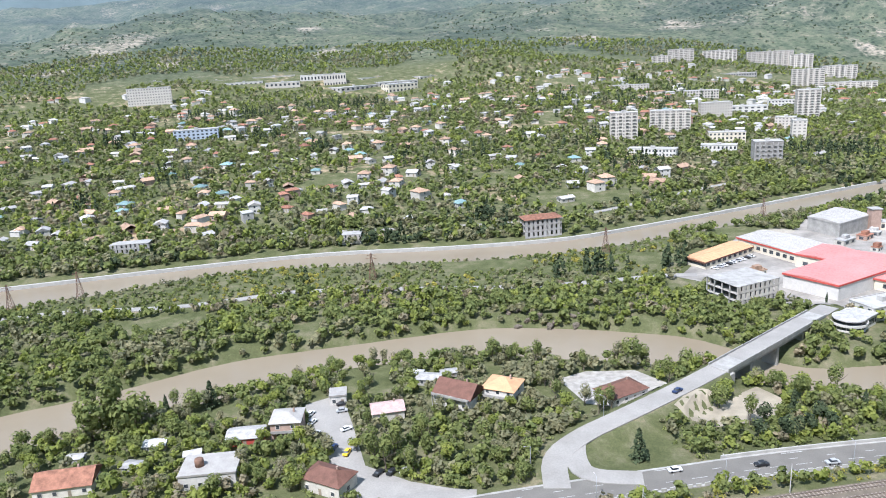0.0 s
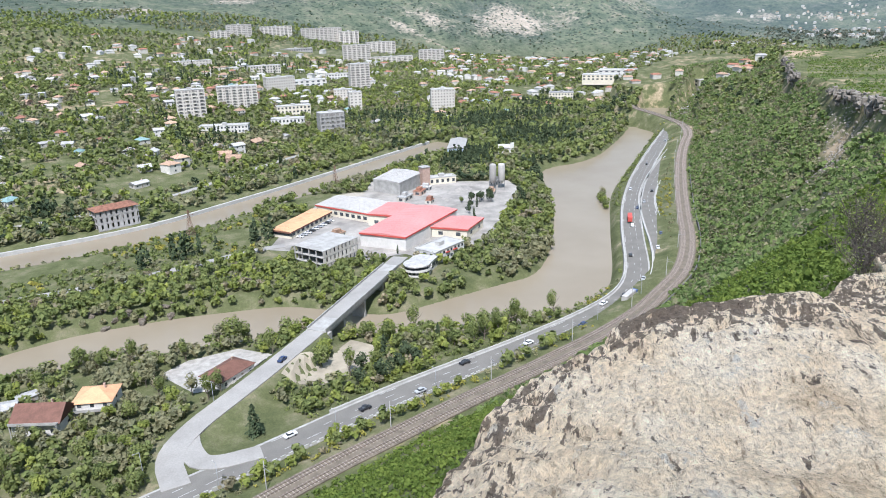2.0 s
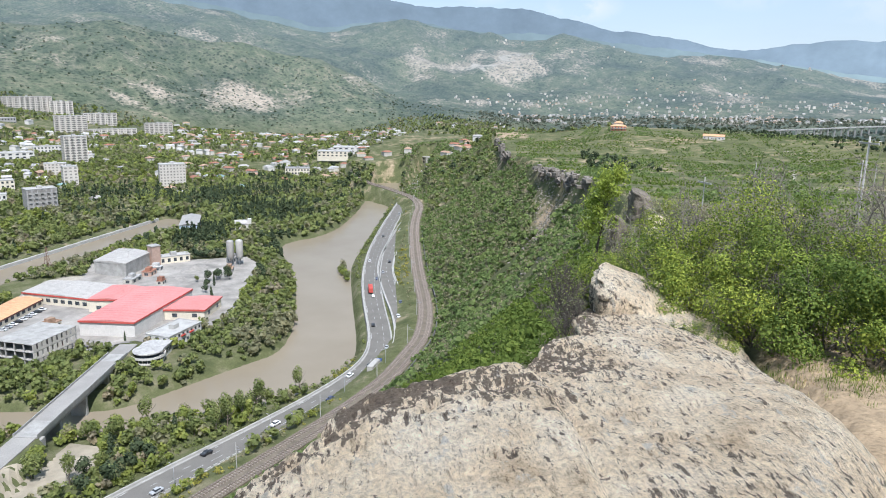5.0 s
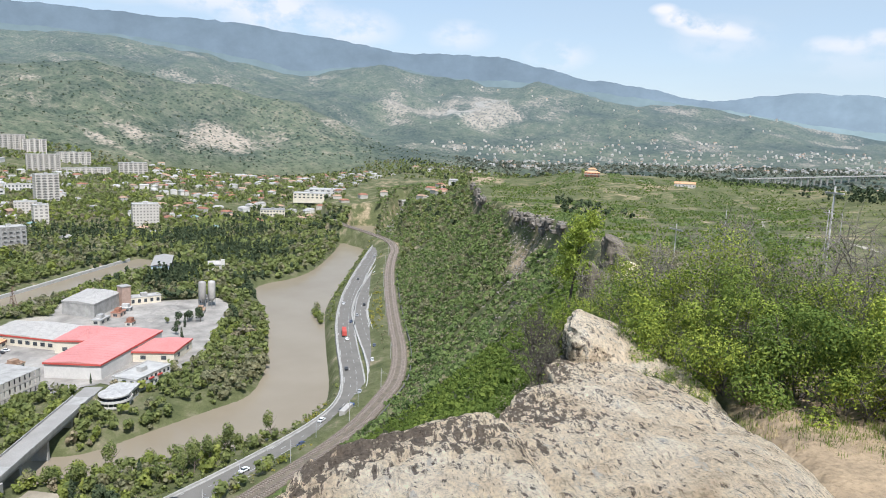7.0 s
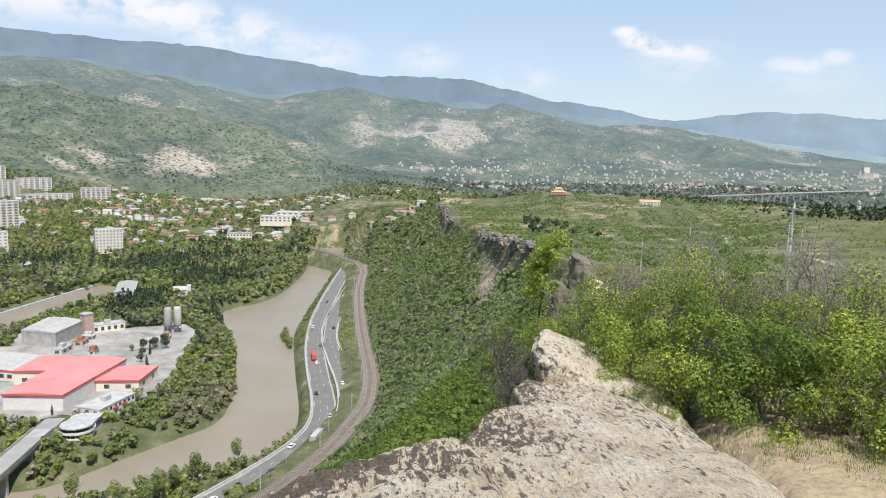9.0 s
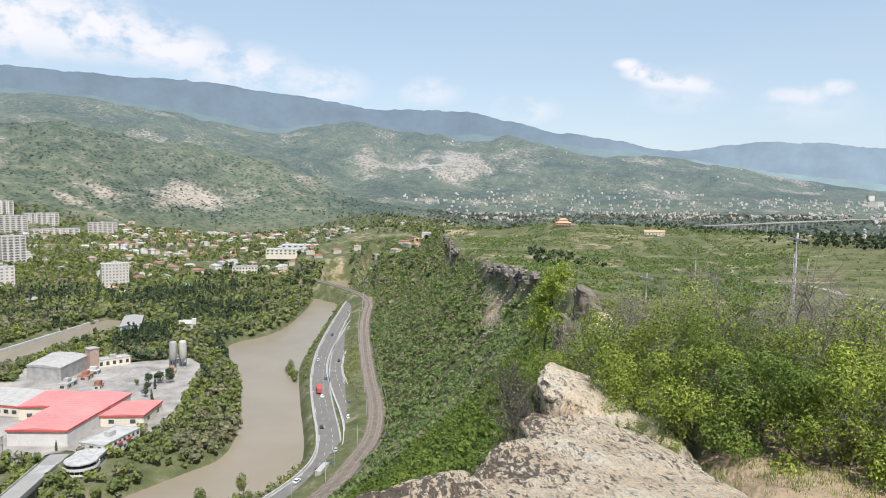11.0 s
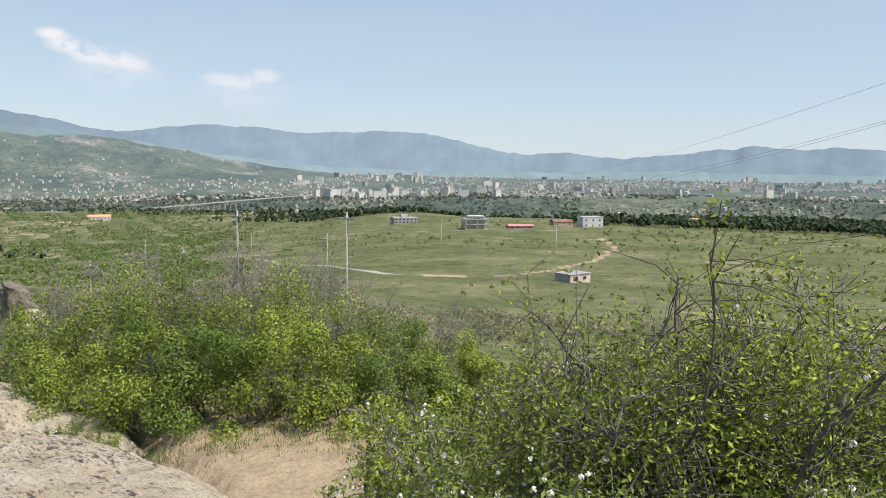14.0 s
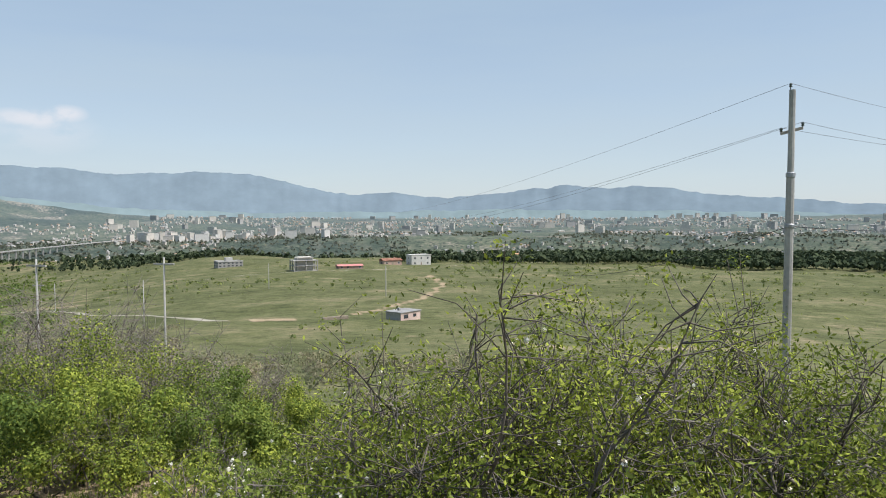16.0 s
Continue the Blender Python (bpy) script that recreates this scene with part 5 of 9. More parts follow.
# far dwellings, too small to tell apart
def far_houses(name, label, az0, az1, r0, r1, n, seed, mats, size=(9, 14), tall=0.0):
    rng = np.random.default_rng(seed)
    a = np.radians(rng.uniform(az0, az1, n))
    r = np.sqrt(rng.uniform(r0 ** 2, r1 ** 2, n))
    x, y = r * np.sin(a), r * np.cos(a)
    clump = fbm(x, y, 260, 3, seed) > -0.15
    x, y = x[clump], y[clump]
    keep = ~inside(x, y, CLIFF)
    for fx, fy, fr in FOOT:
        keep &= (x - fx) ** 2 + (y - fy) ** 2 > (fr + 8) ** 2
    x, y = x[keep], y[keep]
    z = land(x, y)[0]
    low = (z < 78) | ((np.degrees(np.arctan2(x, y)) > 66) & (z < 100)) | (rng.uniform(0, 1, len(z)) < 0.05)
    x, y, z = x[low], y[low], z[low]
    for mi, (wall, roof) in enumerate(mats):
        bw, br = Bulk(), Bulk()
        for xi, yi, zi in zip(x[mi::len(mats)], y[mi::len(mats)], z[mi::len(mats)]):
            w, d, h = rng.uniform(*size), rng.uniform(*size) * 0.7, rng.uniform(3, 6.5)
            if rng.uniform() < tall:
                w, d, h = rng.uniform(14, 34), 12, rng.uniform(10, 26)
            t = rng.uniform(0, math.pi)
            c, s = math.cos(t), math.sin(t)
            rot = np.array([[c, -s, 0], [s, c, 0], [0, 0, 1]])
            bw.add(box_v(-w / 2, -d / 2, -4, w / 2, d / 2, h) @ rot.T + (xi, yi, zi), BOX_F)
            rv = np.array([(-w / 2 - .5, -d / 2 - .5, h), (w / 2 + .5, -d / 2 - .5, h), (w / 2 + .5, d / 2 + .5, h), (-w / 2 - .5, d / 2 + .5, h), (-w / 2 + 2, 0, h + (1.8 if h < 8 else 0.3)), (w / 2 - 2, 0, h + (1.8 if h < 8 else 0.3))], float)
            br.add(rv @ rot.T + (xi, yi, zi), [(0, 1, 5, 4), (2, 3, 4, 5), (1, 2, 5, 5), (3, 0, 4, 4)])
        root = tagged(new(name), label, "houses", kind="stuff")
        part("walls", bw.mesh("walls", wall), None, root, kind="stuff")
        part("roofs", br.mesh("roofs", roof), None, root, kind="stuff")


MIXED = [(PLASTER, ROOF_GREY), (WHITE_WALL, ROOF_WHITE), (PLASTER, ROOF_TAN), (PLASTER, ROOF_RUST)]
far_houses("small_houses", "small tan-roofed houses between garden trees", -38, 22, 540, 1000, 420, 13, [(PLASTER, ROOF_TAN), (PLASTER, ROOF_GREY), (BRICKISH, ROOF_RUST), (PLASTER, ROOF_TAN), (WHITE_WALL, ROOF_GREY)], (7, 12))
far_houses("far_houses", "distant pale houses on the valley slope", -38, 40, 1000, 1450, 420, 3, MIXED)
far_houses("far_houses", "distant pale houses on the valley floor", 28, 52, 880, 1700, 330, 4, MIXED)
far_houses("far_city", "distant pale city on the plain", 50, 145, 1150, 3500, 6500, 5, [(PLASTER, ROOF_GREY), (PANEL, ROOF_WHITE), (PLASTER, ROOF_TAN), (PLASTER, ROOF_GREY)], (5, 9), 0.0)
far_houses("apartment_quarter", "distant pale apartment blocks below the plateau", 84, 99, 1950, 2350, 60, 8, [(PANEL, ROOF_WHITE), (WHITE_WALL, ROOF_WHITE)], (14, 24), 1.0)
far_houses("works_quarter", "distant long white halls below the plateau", 85, 112, 1250, 1600, 60, 9, [(WHITE_WALL, ROOF_WHITE)], (30, 60))
far_houses("far_towers", "distant pale tower blocks on the plain", 80, 140, 2000, 3500, 230, 6, [(PLASTER, ROOF_GREY), (PANEL, ROOF_GREY), (GREY_WALL, ROOF_GREY)], (14, 24), 0.85)


# ---- the works on the island ----
def prism(name, mat, pts, z0, z1):
    """An upright body over a plan of corners."""
    n = len(pts)
    v = [(p[0], p[1], z0) for p in pts] + [(p[0], p[1], z1) for p in pts]
    f = [tuple(range(n))[::-1], tuple(range(n, 2 * n))] + [(i, (i + 1) % n, n + (i + 1) % n, n + i) for i in range(n)]
    me = bpy.data.meshes.new(name)
    me.from_pydata(v, [], f)
    bm = bmesh.new()
    bm.from_mesh(me)
    bmesh.ops.recalc_face_normals(bm, faces=bm.faces)
    bm.to_mesh(me)
    bm.free()
    me.materials.append(mat)
    return me


def grown(pts, d):
    c = Vector((sum(p[0] for p in pts) / len(pts), sum(p[1] for p in pts) / len(pts)))
    out = []
    for p in pts:
        q = Vector(p[:2]) - c
        out.append(tuple(c + q * (1 + d / q.length)))
    return out


def hall(name, label, pts, z, eave, ridge, wall, roof_mat, fascia, windows=0, overhang=0.8):
    """A works hall over four corners (front left, front right, back right, back left): walls, pitched roof, fascia, windows."""
    root = tagged(new(name), label, "factory")
    cx, cy = sum(p[0] for p in pts) / 4, sum(p[1] for p in pts) / 4
    footprint(cx, cy, 26)
    part("wall", prism("wall", wall, pts, z - 2, eave), None, root)
    o = grown(pts, overhang)
    part("fascia", prism("fascia", fascia, o, eave, eave + 0.9), None, root)
    m0, m1 = [tuple((a + b) / 2 for a, b in zip(o[0], o[1])), tuple((a + b) / 2 for a, b in zip(o[3], o[2]))]
    v = [(*o[0], eave + 0.9), (*o[1], eave + 0.9), (*o[2], eave + 0.9), (*o[3], eave + 0.9), (*m0, ridge), (*m1, ridge)]
    b = Bulk()
    b.add(np.array(v), [(0, 4, 5, 3), (4, 1, 2, 5), (0, 1, 4, 4), (2, 3, 5, 5)])
    part("roof", b.mesh("roof", roof_mat), None, root)
    # seams of the roof sheets
    A, B, C, D = (Vector(q) for q in (v[0], v[4], v[5], v[3]))
    E2, F2 = Vector(v[1]), Vector(v[2])
    seam = Bulk()
    for k in range(1, 16):
        q = k / 16
        for p0, p1 in ((A.lerp(D, q), B.lerp(C, q)), (E2.lerp(F2, q), B.lerp(C, q))):
            tube(seam, [tuple(p0 + Vector((0, 0, 0.04))), tuple(p1 + Vector((0, 0, 0.04)))], [0.07, 0.07], 4)
    part("roof_seams", seam.mesh("roof_seams", roof_mat), None, root, kind="stuff")
    for k in range(windows):
        q = (k + 0.5) / windows
        for i, j in ((0, 1), (1, 2)):
            a, c = Vector(pts[i]), Vector(pts[j])
            t = (c - a).normalized()
            s = a.lerp(c, q)
            o2 = part("window", box_mesh("window", GLASS, (-1.3, -0.12, 0, 1.3, 0.12, 2.0)), None, root)
            o2.matrix_basis = pose(s.x, s.y, z + 1.6, 0, 0, math.degrees(math.atan2(t.y, t.x)))
    return root


hall("red_roof_hall", "large cream hall with a bright red sheet roof", [(141, 351), (158, 330), (207, 361), (190, 384)], 4.5, 11.5, 13.4, WHITE_WALL, ROOF_RED, RED_PANEL, 0)
hall("red_roof_wing", "lower wing with a bright red sheet roof", [(181, 344), (195, 329), (214, 343), (200, 356)], 4.5, 9.5, 11.0, CREAM, ROOF_RED, RED_PANEL, 2)
hall("red_roof_annex", "annex with a red sheet roof behind the hall", [(160, 384), (174, 368), (192, 384), (181, 400)], 4.5, 11.0, 12.6, CREAM, ROOF_RED, RED_PANEL, 2)
hall("white_roof_hall", "long cream hall with a pale sheet roof", [(143, 426), (162, 389), (186, 402), (163, 440)], 4.5, 9.5, 11.3, CREAM, ROOF_WHITE, RED_PANEL, 9)
hall("orange_roof_hall", "narrow hall with a terracotta tile roof", [(105, 396), (113, 384), (147, 411), (139, 424)], 4.5, 7.8, 9.6, CREAM, ROOF_ORANGE, ROOF_BROWN, 9)
hall("grey_hall", "tall grey panelled hall with a pale roof", [(196, 457), (206, 436), (233, 455), (222, 478)], 4.5, 12.6, 14.3, CONCRETE, ROOF_WHITE, CONCRETE, 0, 0.3)
lift = tagged(new("brick_tower"), "square red brick tower beside the grey hall", "tower")
part("wall", worn_box(231, 450, 3, 237, 456, 17.5, 0.15), BRICKISH, lift)
part("cap", worn_box(230.6, 449.6, 17.5, 237.4, 456.4, 18.1, 0.1), CONCRETE, lift)
block("cream_shed", "long low cream shed in the works yard", 247, 452, 4.3, 20, 8, 5, -13, CREAM, FLAT_ROOF, 1, 5, 2, category="shed")
block("gatehouse", "small cream gatehouse with a red roof", 136, 373, 4.3, 8, 6, 3, 19, CREAM, ROOF_TAN, 1, 3, 2, category="shed")
footprint(247, 452, 12)


def lathe(profile, sides=24):
    b = Bulk()
    a = np.linspace(0, 2 * math.pi, sides, endpoint=False)
    p = np.array(profile, float)
    ring = np.stack([p[:, None, 0] * np.cos(a), p[:, None, 0] * np.sin(a), np.broadcast_to(p[:, None, 1], (len(p), sides))], -1)
    i, j = np.meshgrid(np.arange(len(p) - 1), np.arange(sides), indexing="ij")
    q, r = i * sides + j, i * sides + (j + 1) % sides
    b.add(ring.reshape(-1, 3), np.stack([q, r, r + sides, q + sides], -1).reshape(-1, 4))
    return b


silo = tagged(new("silo"), "tall pale steel cement silo on legs", "silo", "silos of the works")
silo.matrix_basis = pose(268, 416, 4.5)
part("tank", lathe([(0.0, 3.4), (0.6, 3.4), (2.4, 6.5), (2.4, 16.5), (2.1, 17.3), (0.4, 17.8), (0, 17.8)]).mesh("tank", ROOF_WHITE, True), None, silo)
for k in range(4):
    part("leg", box_mesh("leg", STEEL, (1.5 * (-1) ** k - 0.15, 1.5 * (-1) ** (k // 2) - 0.15, -1, 1.5 * (-1) ** k + 0.15, 1.5 * (-1) ** (k // 2) + 0.15, 6.4)), None, silo)
copy_thing(silo, pose(273.5, 413.5, 4.5))
footprint(270, 415, 6)

heap = Bulk()
na = 26
u, w = np.meshgrid(np.linspace(0, 1, na), np.linspace(0, 2 * math.pi, 40), indexing="ij")
hz = 3.4 * (1 - u) ** 1.2 + 0.4 * fbm(np.cos(w) * u * 20, np.sin(w) * u * 20, 6, 3, 9)
heap.add(np.stack([(14 * u * np.cos(w)).ravel(), (9 * u * np.sin(w)).ravel(), hz.ravel()], 1), grid_faces(na, 40))
gravel_heap = tagged(new("gravel_heap", heap.mesh("gravel_heap", plain("grey_gravel", (0.3, 0.28, 0.25), 0.95, 0.2, 0.5), True)), "low heap of grey gravel in the works yard", "gravel heap")
gravel_heap.matrix_basis = pose(246, 424, 4.2, 0, 0, 30)
footprint(246, 424, 12)
for x, y, w, d, h, yaw, wall, top in ((219, 432, 9, 6, 3.2, 40, BRICKISH, ROOF_RUST), (228, 440, 7, 5, 2.8, -46, GREY_WALL, ROOF_GREY), (204, 424, 12, 6, 3.4, 36, PLASTER, ROOF_GREY), (259, 404, 8, 5, 3.0, 48, GREY_WALL, ROOF_TAN), (214, 408, 6, 4, 2.6, 40, PLASTER, ROOF_RUST), (276, 426, 8, 5, 3.4, 30, GREY_WALL, ROOF_GREY)):
    block("yard_shed", "small weathered shed with a flat roof in the works yard", x, y, 4.2, w, d, h, yaw, wall, top, 1, 2, 1, category="shed", parapet=0.15)
for x, y, s, k in ((228, 410, 0.5, 3), (262, 434, 0.42, 5), (240, 436, 0.3, 7)):
    o = copy_thing(gravel_heap, pose(x, y, 4.2, 0, 0, 30 * k) @ Matrix.Diagonal((s, s, s * 1.1, 1)))


# the unfinished frame beside the bridge
def frame_building(name, label, x, y, z, w, d, storeys, yaw, sh=3.4, walls=True, infill=None):
    root = tagged(new(name), label, "building")
    root.matrix_basis = pose(x, y, z, 0, 0, yaw)
    footprint(x, y, max(w, d) * 0.6)
    for s in range(storeys + 1):
        part("slab", worn_box(-w / 2, -d / 2, s * sh - 0.35, w / 2, d / 2, s * sh, 0.05), CONCRETE, root)
    nx, ny = max(2, round(w / 5)), max(2, round(d / 5))
    col = box_mesh("column", CONCRETE, (-0.25, -0.25, -3, 0.25, 0.25, storeys * sh - 0.36))
    for i in range(nx + 1):
        for j in range(ny + 1):
            if 0 < i < nx and 0 < j < ny:
                continue
            o = part("column", col, None, root)
            o.matrix_basis = pose((-w / 2 + 0.4) + (w - 0.8) * i / nx, (-d / 2 + 0.4) + (d - 0.8) * j / ny, 0)
    if walls:
        for s in range(storeys):
            b = Bulk()
            k = round(w / 3)
            for i in range(k):
                x0 = -w / 2 + w * i / k
                b.add(box_v(x0, -d / 2 - 0.05, s * sh, x0 + w / k * 0.62, -d / 2 + 0.2, (s + 1) * sh - 0.36), BOX_F)
                b.add(box_v(x0 + w / k * 0.62, -d / 2 - 0.05, s * sh, x0 + w / k, -d / 2 + 0.2, s * sh + 1.0), BOX_F)
            part("infill", b.mesh("infill", infill or PANEL), None, root)
            part("back_wall", box_mesh("back_wall", GREY_WALL, (-w / 2 + 1, d / 2 - 2, s * sh, w / 2 - 1, d / 2 - 1.7, (s + 1) * sh - 0.36)), None, root)
    return root


frame_building("concrete_ruin", "abandoned concrete frame with open storeys beside the bridge", 117, 338, 4.6, 26, 20, 3, 27, 3.6)
quay = frame_building("quayside_building", "unfinished grey building under a dark red roof above the quay", 31, 474, 4.0, 25, 13, 3, 14, 4.0, True, GREY_WALL)
part("roof", gable_mesh("roof", ROOF_RUST, 25, 13, 12.2, 2.0, 0.8, 0.2, 5.0), None, quay)
frame_building("unfinished_house", "small unfinished concrete house near the canal", -95, 470, 4.6, 13, 10, 2, 5, 3.3)
frame_building("ruined_house", "roofless grey ruin below a sandy bank", -244, 462, 6, 26, 10, 2, 10, 3.4, True, GREY_WALL)

round_house = tagged(new("round_restaurant"), "white round-fronted restaurant beside the bridge", "restaurant")
round_house.matrix_basis = pose(147, 296, 4.6, 0, 0, 40)
footprint(147, 296, 12)
part("drum", lathe([(0, -3), (5.8, -3), (5.8, 0.6), (6.6, 0.7), (6.6, 1.5), (0, 1.5)], 28).mesh("drum", WHITE_WALL), None, round_house)
part("glazing", lathe([(6.2, 1.5), (6.2, 3.3)], 28).mesh("glazing", GLASS), None, round_house)
part("gallery", lathe([(6.2, 3.2), (7.3, 3.2), (7.3, 4.3), (7.1, 4.3), (7.1, 3.5)], 28).mesh("gallery", WHITE_WALL), None, round_house)
part("upper_glazing", lathe([(5.6, 3.4), (5.6, 5.3)], 28).mesh("upper_glazing", GLASS), None, round_house)
part("roof", lathe([(0, 6.3), (5.6, 6.1), (6.5, 5.8), (6.5, 5.3), (0, 5.3)], 28).mesh("roof", ROOF_GREY), None, round_house)
for k in range(20):
    o = part("post", box_mesh("post", WHITE_WALL, (-0.09, -0.09, 1.5, 0.09, 0.09, 3.3)), None, round_house)
    o.matrix_basis = pose(6.28 * math.cos(k * math.pi / 10), 6.28 * math.sin(k * math.pi / 10), 0)
part("hall", box_mesh("hall", WHITE_WALL, (3, -5, -3, 14, 6, 4.6)), None, round_house)
part("hall_roof", box_mesh("hall_roof", ROOF_GREY, (2.6, -5.4, 4.6, 14.4, 6.4, 5.1)), None, round_house)
for k in range(4):
    part("window", box_mesh("window", GLASS, (6 + 2 * k, -5.08, 1.2, 7.6 + 2 * k, -4.9, 3.6)), None, round_house)
block("white_annex", "white two-storey annex with a grey flat roof", 169, 313, 4.5, 24, 13, 6.2, 22, WHITE_WALL, FLAT_ROOF, 2, 8, 3, category="restaurant")
annex_band = tagged(new("awning_row", box_mesh("awning_row", RED_PANEL, (-9.5, -7.3, 4.0, -6.5, -6.6, 4.6), (-3.5, -7.3, 4.0, -0.5, -6.6, 4.6), (2.5, -7.3, 4.0, 5.5, -6.6, 4.6))), "row of red awnings on a white annex", "awning", kind="stuff")
annex_band.matrix_basis = pose(169, 313, 4.5, 0, 0, 22)

# white church and the barn at the pool
chapel = tagged(new("white_house"), "small white house with a tower above the river", "house")
chapel.matrix_basis = pose(345, 515, 4.4, 0, 0, -34)
part("wall", box_mesh("wall", WHITE_WALL, (-6, -4, -3, 6, 4, 5)), None, chapel)
part("roof", gable_mesh("roof", ROOF_WHITE, 12, 8, 5, 2.5), None, chapel)
part("tower", box_mesh("tower", WHITE_WALL, (4, -5, -3, 7, -2, 9)), None, chapel)
footprint(345, 515, 9)
barn = tagged(new("power_house"), "long blue and white power house on the canal", "building")
barn.matrix_basis = pose(312, 540, 4.5, 0, 0, 56)
part("wall", box_mesh("wall", plain("pale_blue_render", (0.42, 0.5, 0.6), 0.8), (-22, -7, -3, 22, 7, 8)), None, barn)
part("roof", gable_mesh("roof", ROOF_WHITE, 44, 14, 8, 1.4), None, barn)
for k in range(10):
    part("window", box_mesh("window", GLASS, (-20 + 4.2 * k, -7.1, 1.5, -17.6 + 4.2 * k, -6.9, 6)), None, barn)
footprint(312, 540, 20)

# ---- the bridge over the river ----
bridge = tagged(new("road_bridge"), "grey concrete road bridge over the brown river", "bridge")
p0, p1 = Vector((81, 251, 10.4)), Vector((134, 299, 10.5))
way = (p1 - p0).normalized()
side = Vector((way.y, -way.x, 0))


def along(name, mat, s0, s1, o0, o1, z0, z1):
    v = []
    for z in (z0, z1):
        for s, o in ((s0, o0), (s1, o0), (s1, o1), (s0, o1)):
            q = p0 + way * s + side * o
            v.append((q.x, q.y, z))
    b = Bulk()
    b.add(np.array(v), BOX_F[:, ::-1])
    me = b.mesh(name, mat)
    bm = bmesh.new()
    bm.from_mesh(me)
    bmesh.ops.recalc_face_normals(bm, faces=bm.faces)
    bm.to_mesh(me)
    bm.free()
    return part(name, me, None, bridge)


span = (p1 - p0).length
along("deck", CONCRETE, -2, span + 2, -4.0, 4.0, 9.2, 10.35)
for o in (-2.7, -0.9, 0.9, 2.7):
    along("girder", GREY_WALL, 0, span, o - 0.35, o + 0.35, 7.4, 9.2)
for o in (-3.95, 3.95):
    along("parapet", CONCRETE, -2, span + 2, o - 0.15, o + 0.15, 10.35, 11.3)
for s in (16, 36, 56):
    along("pier", CONCRETE, s - 0.8, s + 0.8, -3, 3, -3, 7.4)
along("abutment", CONCRETE, -3, 1, -5, 5, -1, 9.2)
along("abutment", CONCRETE, span - 1, span + 3, -5, 5, -1, 9.2)

# far railway bridge over the river
viaduct = tagged(new("railway_bridge"), "grey concrete railway bridge with arches", "bridge")
r0, r1 = Vector((531, 484, 11)), Vector((560, 600, 16))
rw = (r1 - r0).normalized()
rs = Vector((rw.y, -rw.x, 0))
for k in range(9):
    a, c = r0 + (r1 - r0) * (k / 9), r0 + (r1 - r0) * ((k + 1) / 9)
    ang = math.degrees(math.atan2(rw.y, rw.x))
    seg_l = (c - a).xy.length
    o = part("deck", box_mesh("deck", CONCRETE, (0, -4, -1.4, seg_l, 4, 0)), None, viaduct)
    o.matrix_basis = pose(*a, 0, 0, ang)
    o = part("pier", box_mesh("pier", CONCRETE, (-1.2, -3, -a.z - 2, 1.2, 3, -1.4)), None, viaduct)
    o.matrix_basis = pose(*a, 0, 0, ang)
    b = Bulk()
    for q in range(8):
        t0, t1 = math.pi * q / 8, math.pi * (q + 1) / 8
        x0, x1 = seg_l / 2 - seg_l / 2 * math.cos(t0), seg_l / 2 - seg_l / 2 * math.cos(t1)
        b.add(box_v(x0, -3, -1.4 - 5 * (1 - math.sin((t0 + t1) / 2)), x1, 3, -1.3), BOX_F)
    o = part("arch", b.mesh("arch", CONCRETE), None, viaduct)
    o.matrix_basis = pose(*a, 0, 0, ang)

# the long viaduct across the plain
plain_bridge = tagged(new("long_viaduct"), "long pale concrete viaduct across the plain", "bridge")
VIA = [(az, r, z) for az, r, z in ((72.6, 1700, 38), (75.5, 1740, 43), (79, 1830, 49), (82.5, 1960, 54), (86.2, 2120, 58))]
VIA = [(r * math.sin(radians(az)), r * math.cos(radians(az)), z) for az, r, z in VIA]
strip("deck", VIA, 4.0, CONCRETE, 0.0, "", 1.9, parent=plain_bridge)
for k in range(34):
    q = (k + 0.5) / 34 * 4
    i = int(q)
    c = Vector(VIA[i]).lerp(Vector(VIA[i + 1]), q - i)
    low = min(ground_at(c.x, c.y), c.z - 4) - 3
    part("pier", box_mesh("pier", CONCRETE, (c.x - 1.4, c.y - 1.4, low, c.x + 1.4, c.y + 1.4, c.z - 1.8)), None, plain_bridge)
# pale halls at the foot of the plain
for x, y, w, d, h, yaw in ((1180, 95, 95, 40, 12, -82), (1260, 10, 80, 36, 11, -86), (1330, -60, 110, 44, 13, -90), (1500, 60, 70, 30, 22, -86), (1560, -20, 60, 30, 26, -88), (1420, 150, 90, 30, 24, -80), (1640, 120, 80, 24, 30, -84), (1700, -120, 110, 40, 14, -92), (1280, 190, 100, 40, 11, -76)):
    block("plain_hall", "pale distant hall on the plain beyond the plateau", x, y, ground_at(x, y) - 1, w, d, h, yaw, PANEL, ROOF_WHITE, max(2, int(h / 5)), 9, 3, 0, "building")

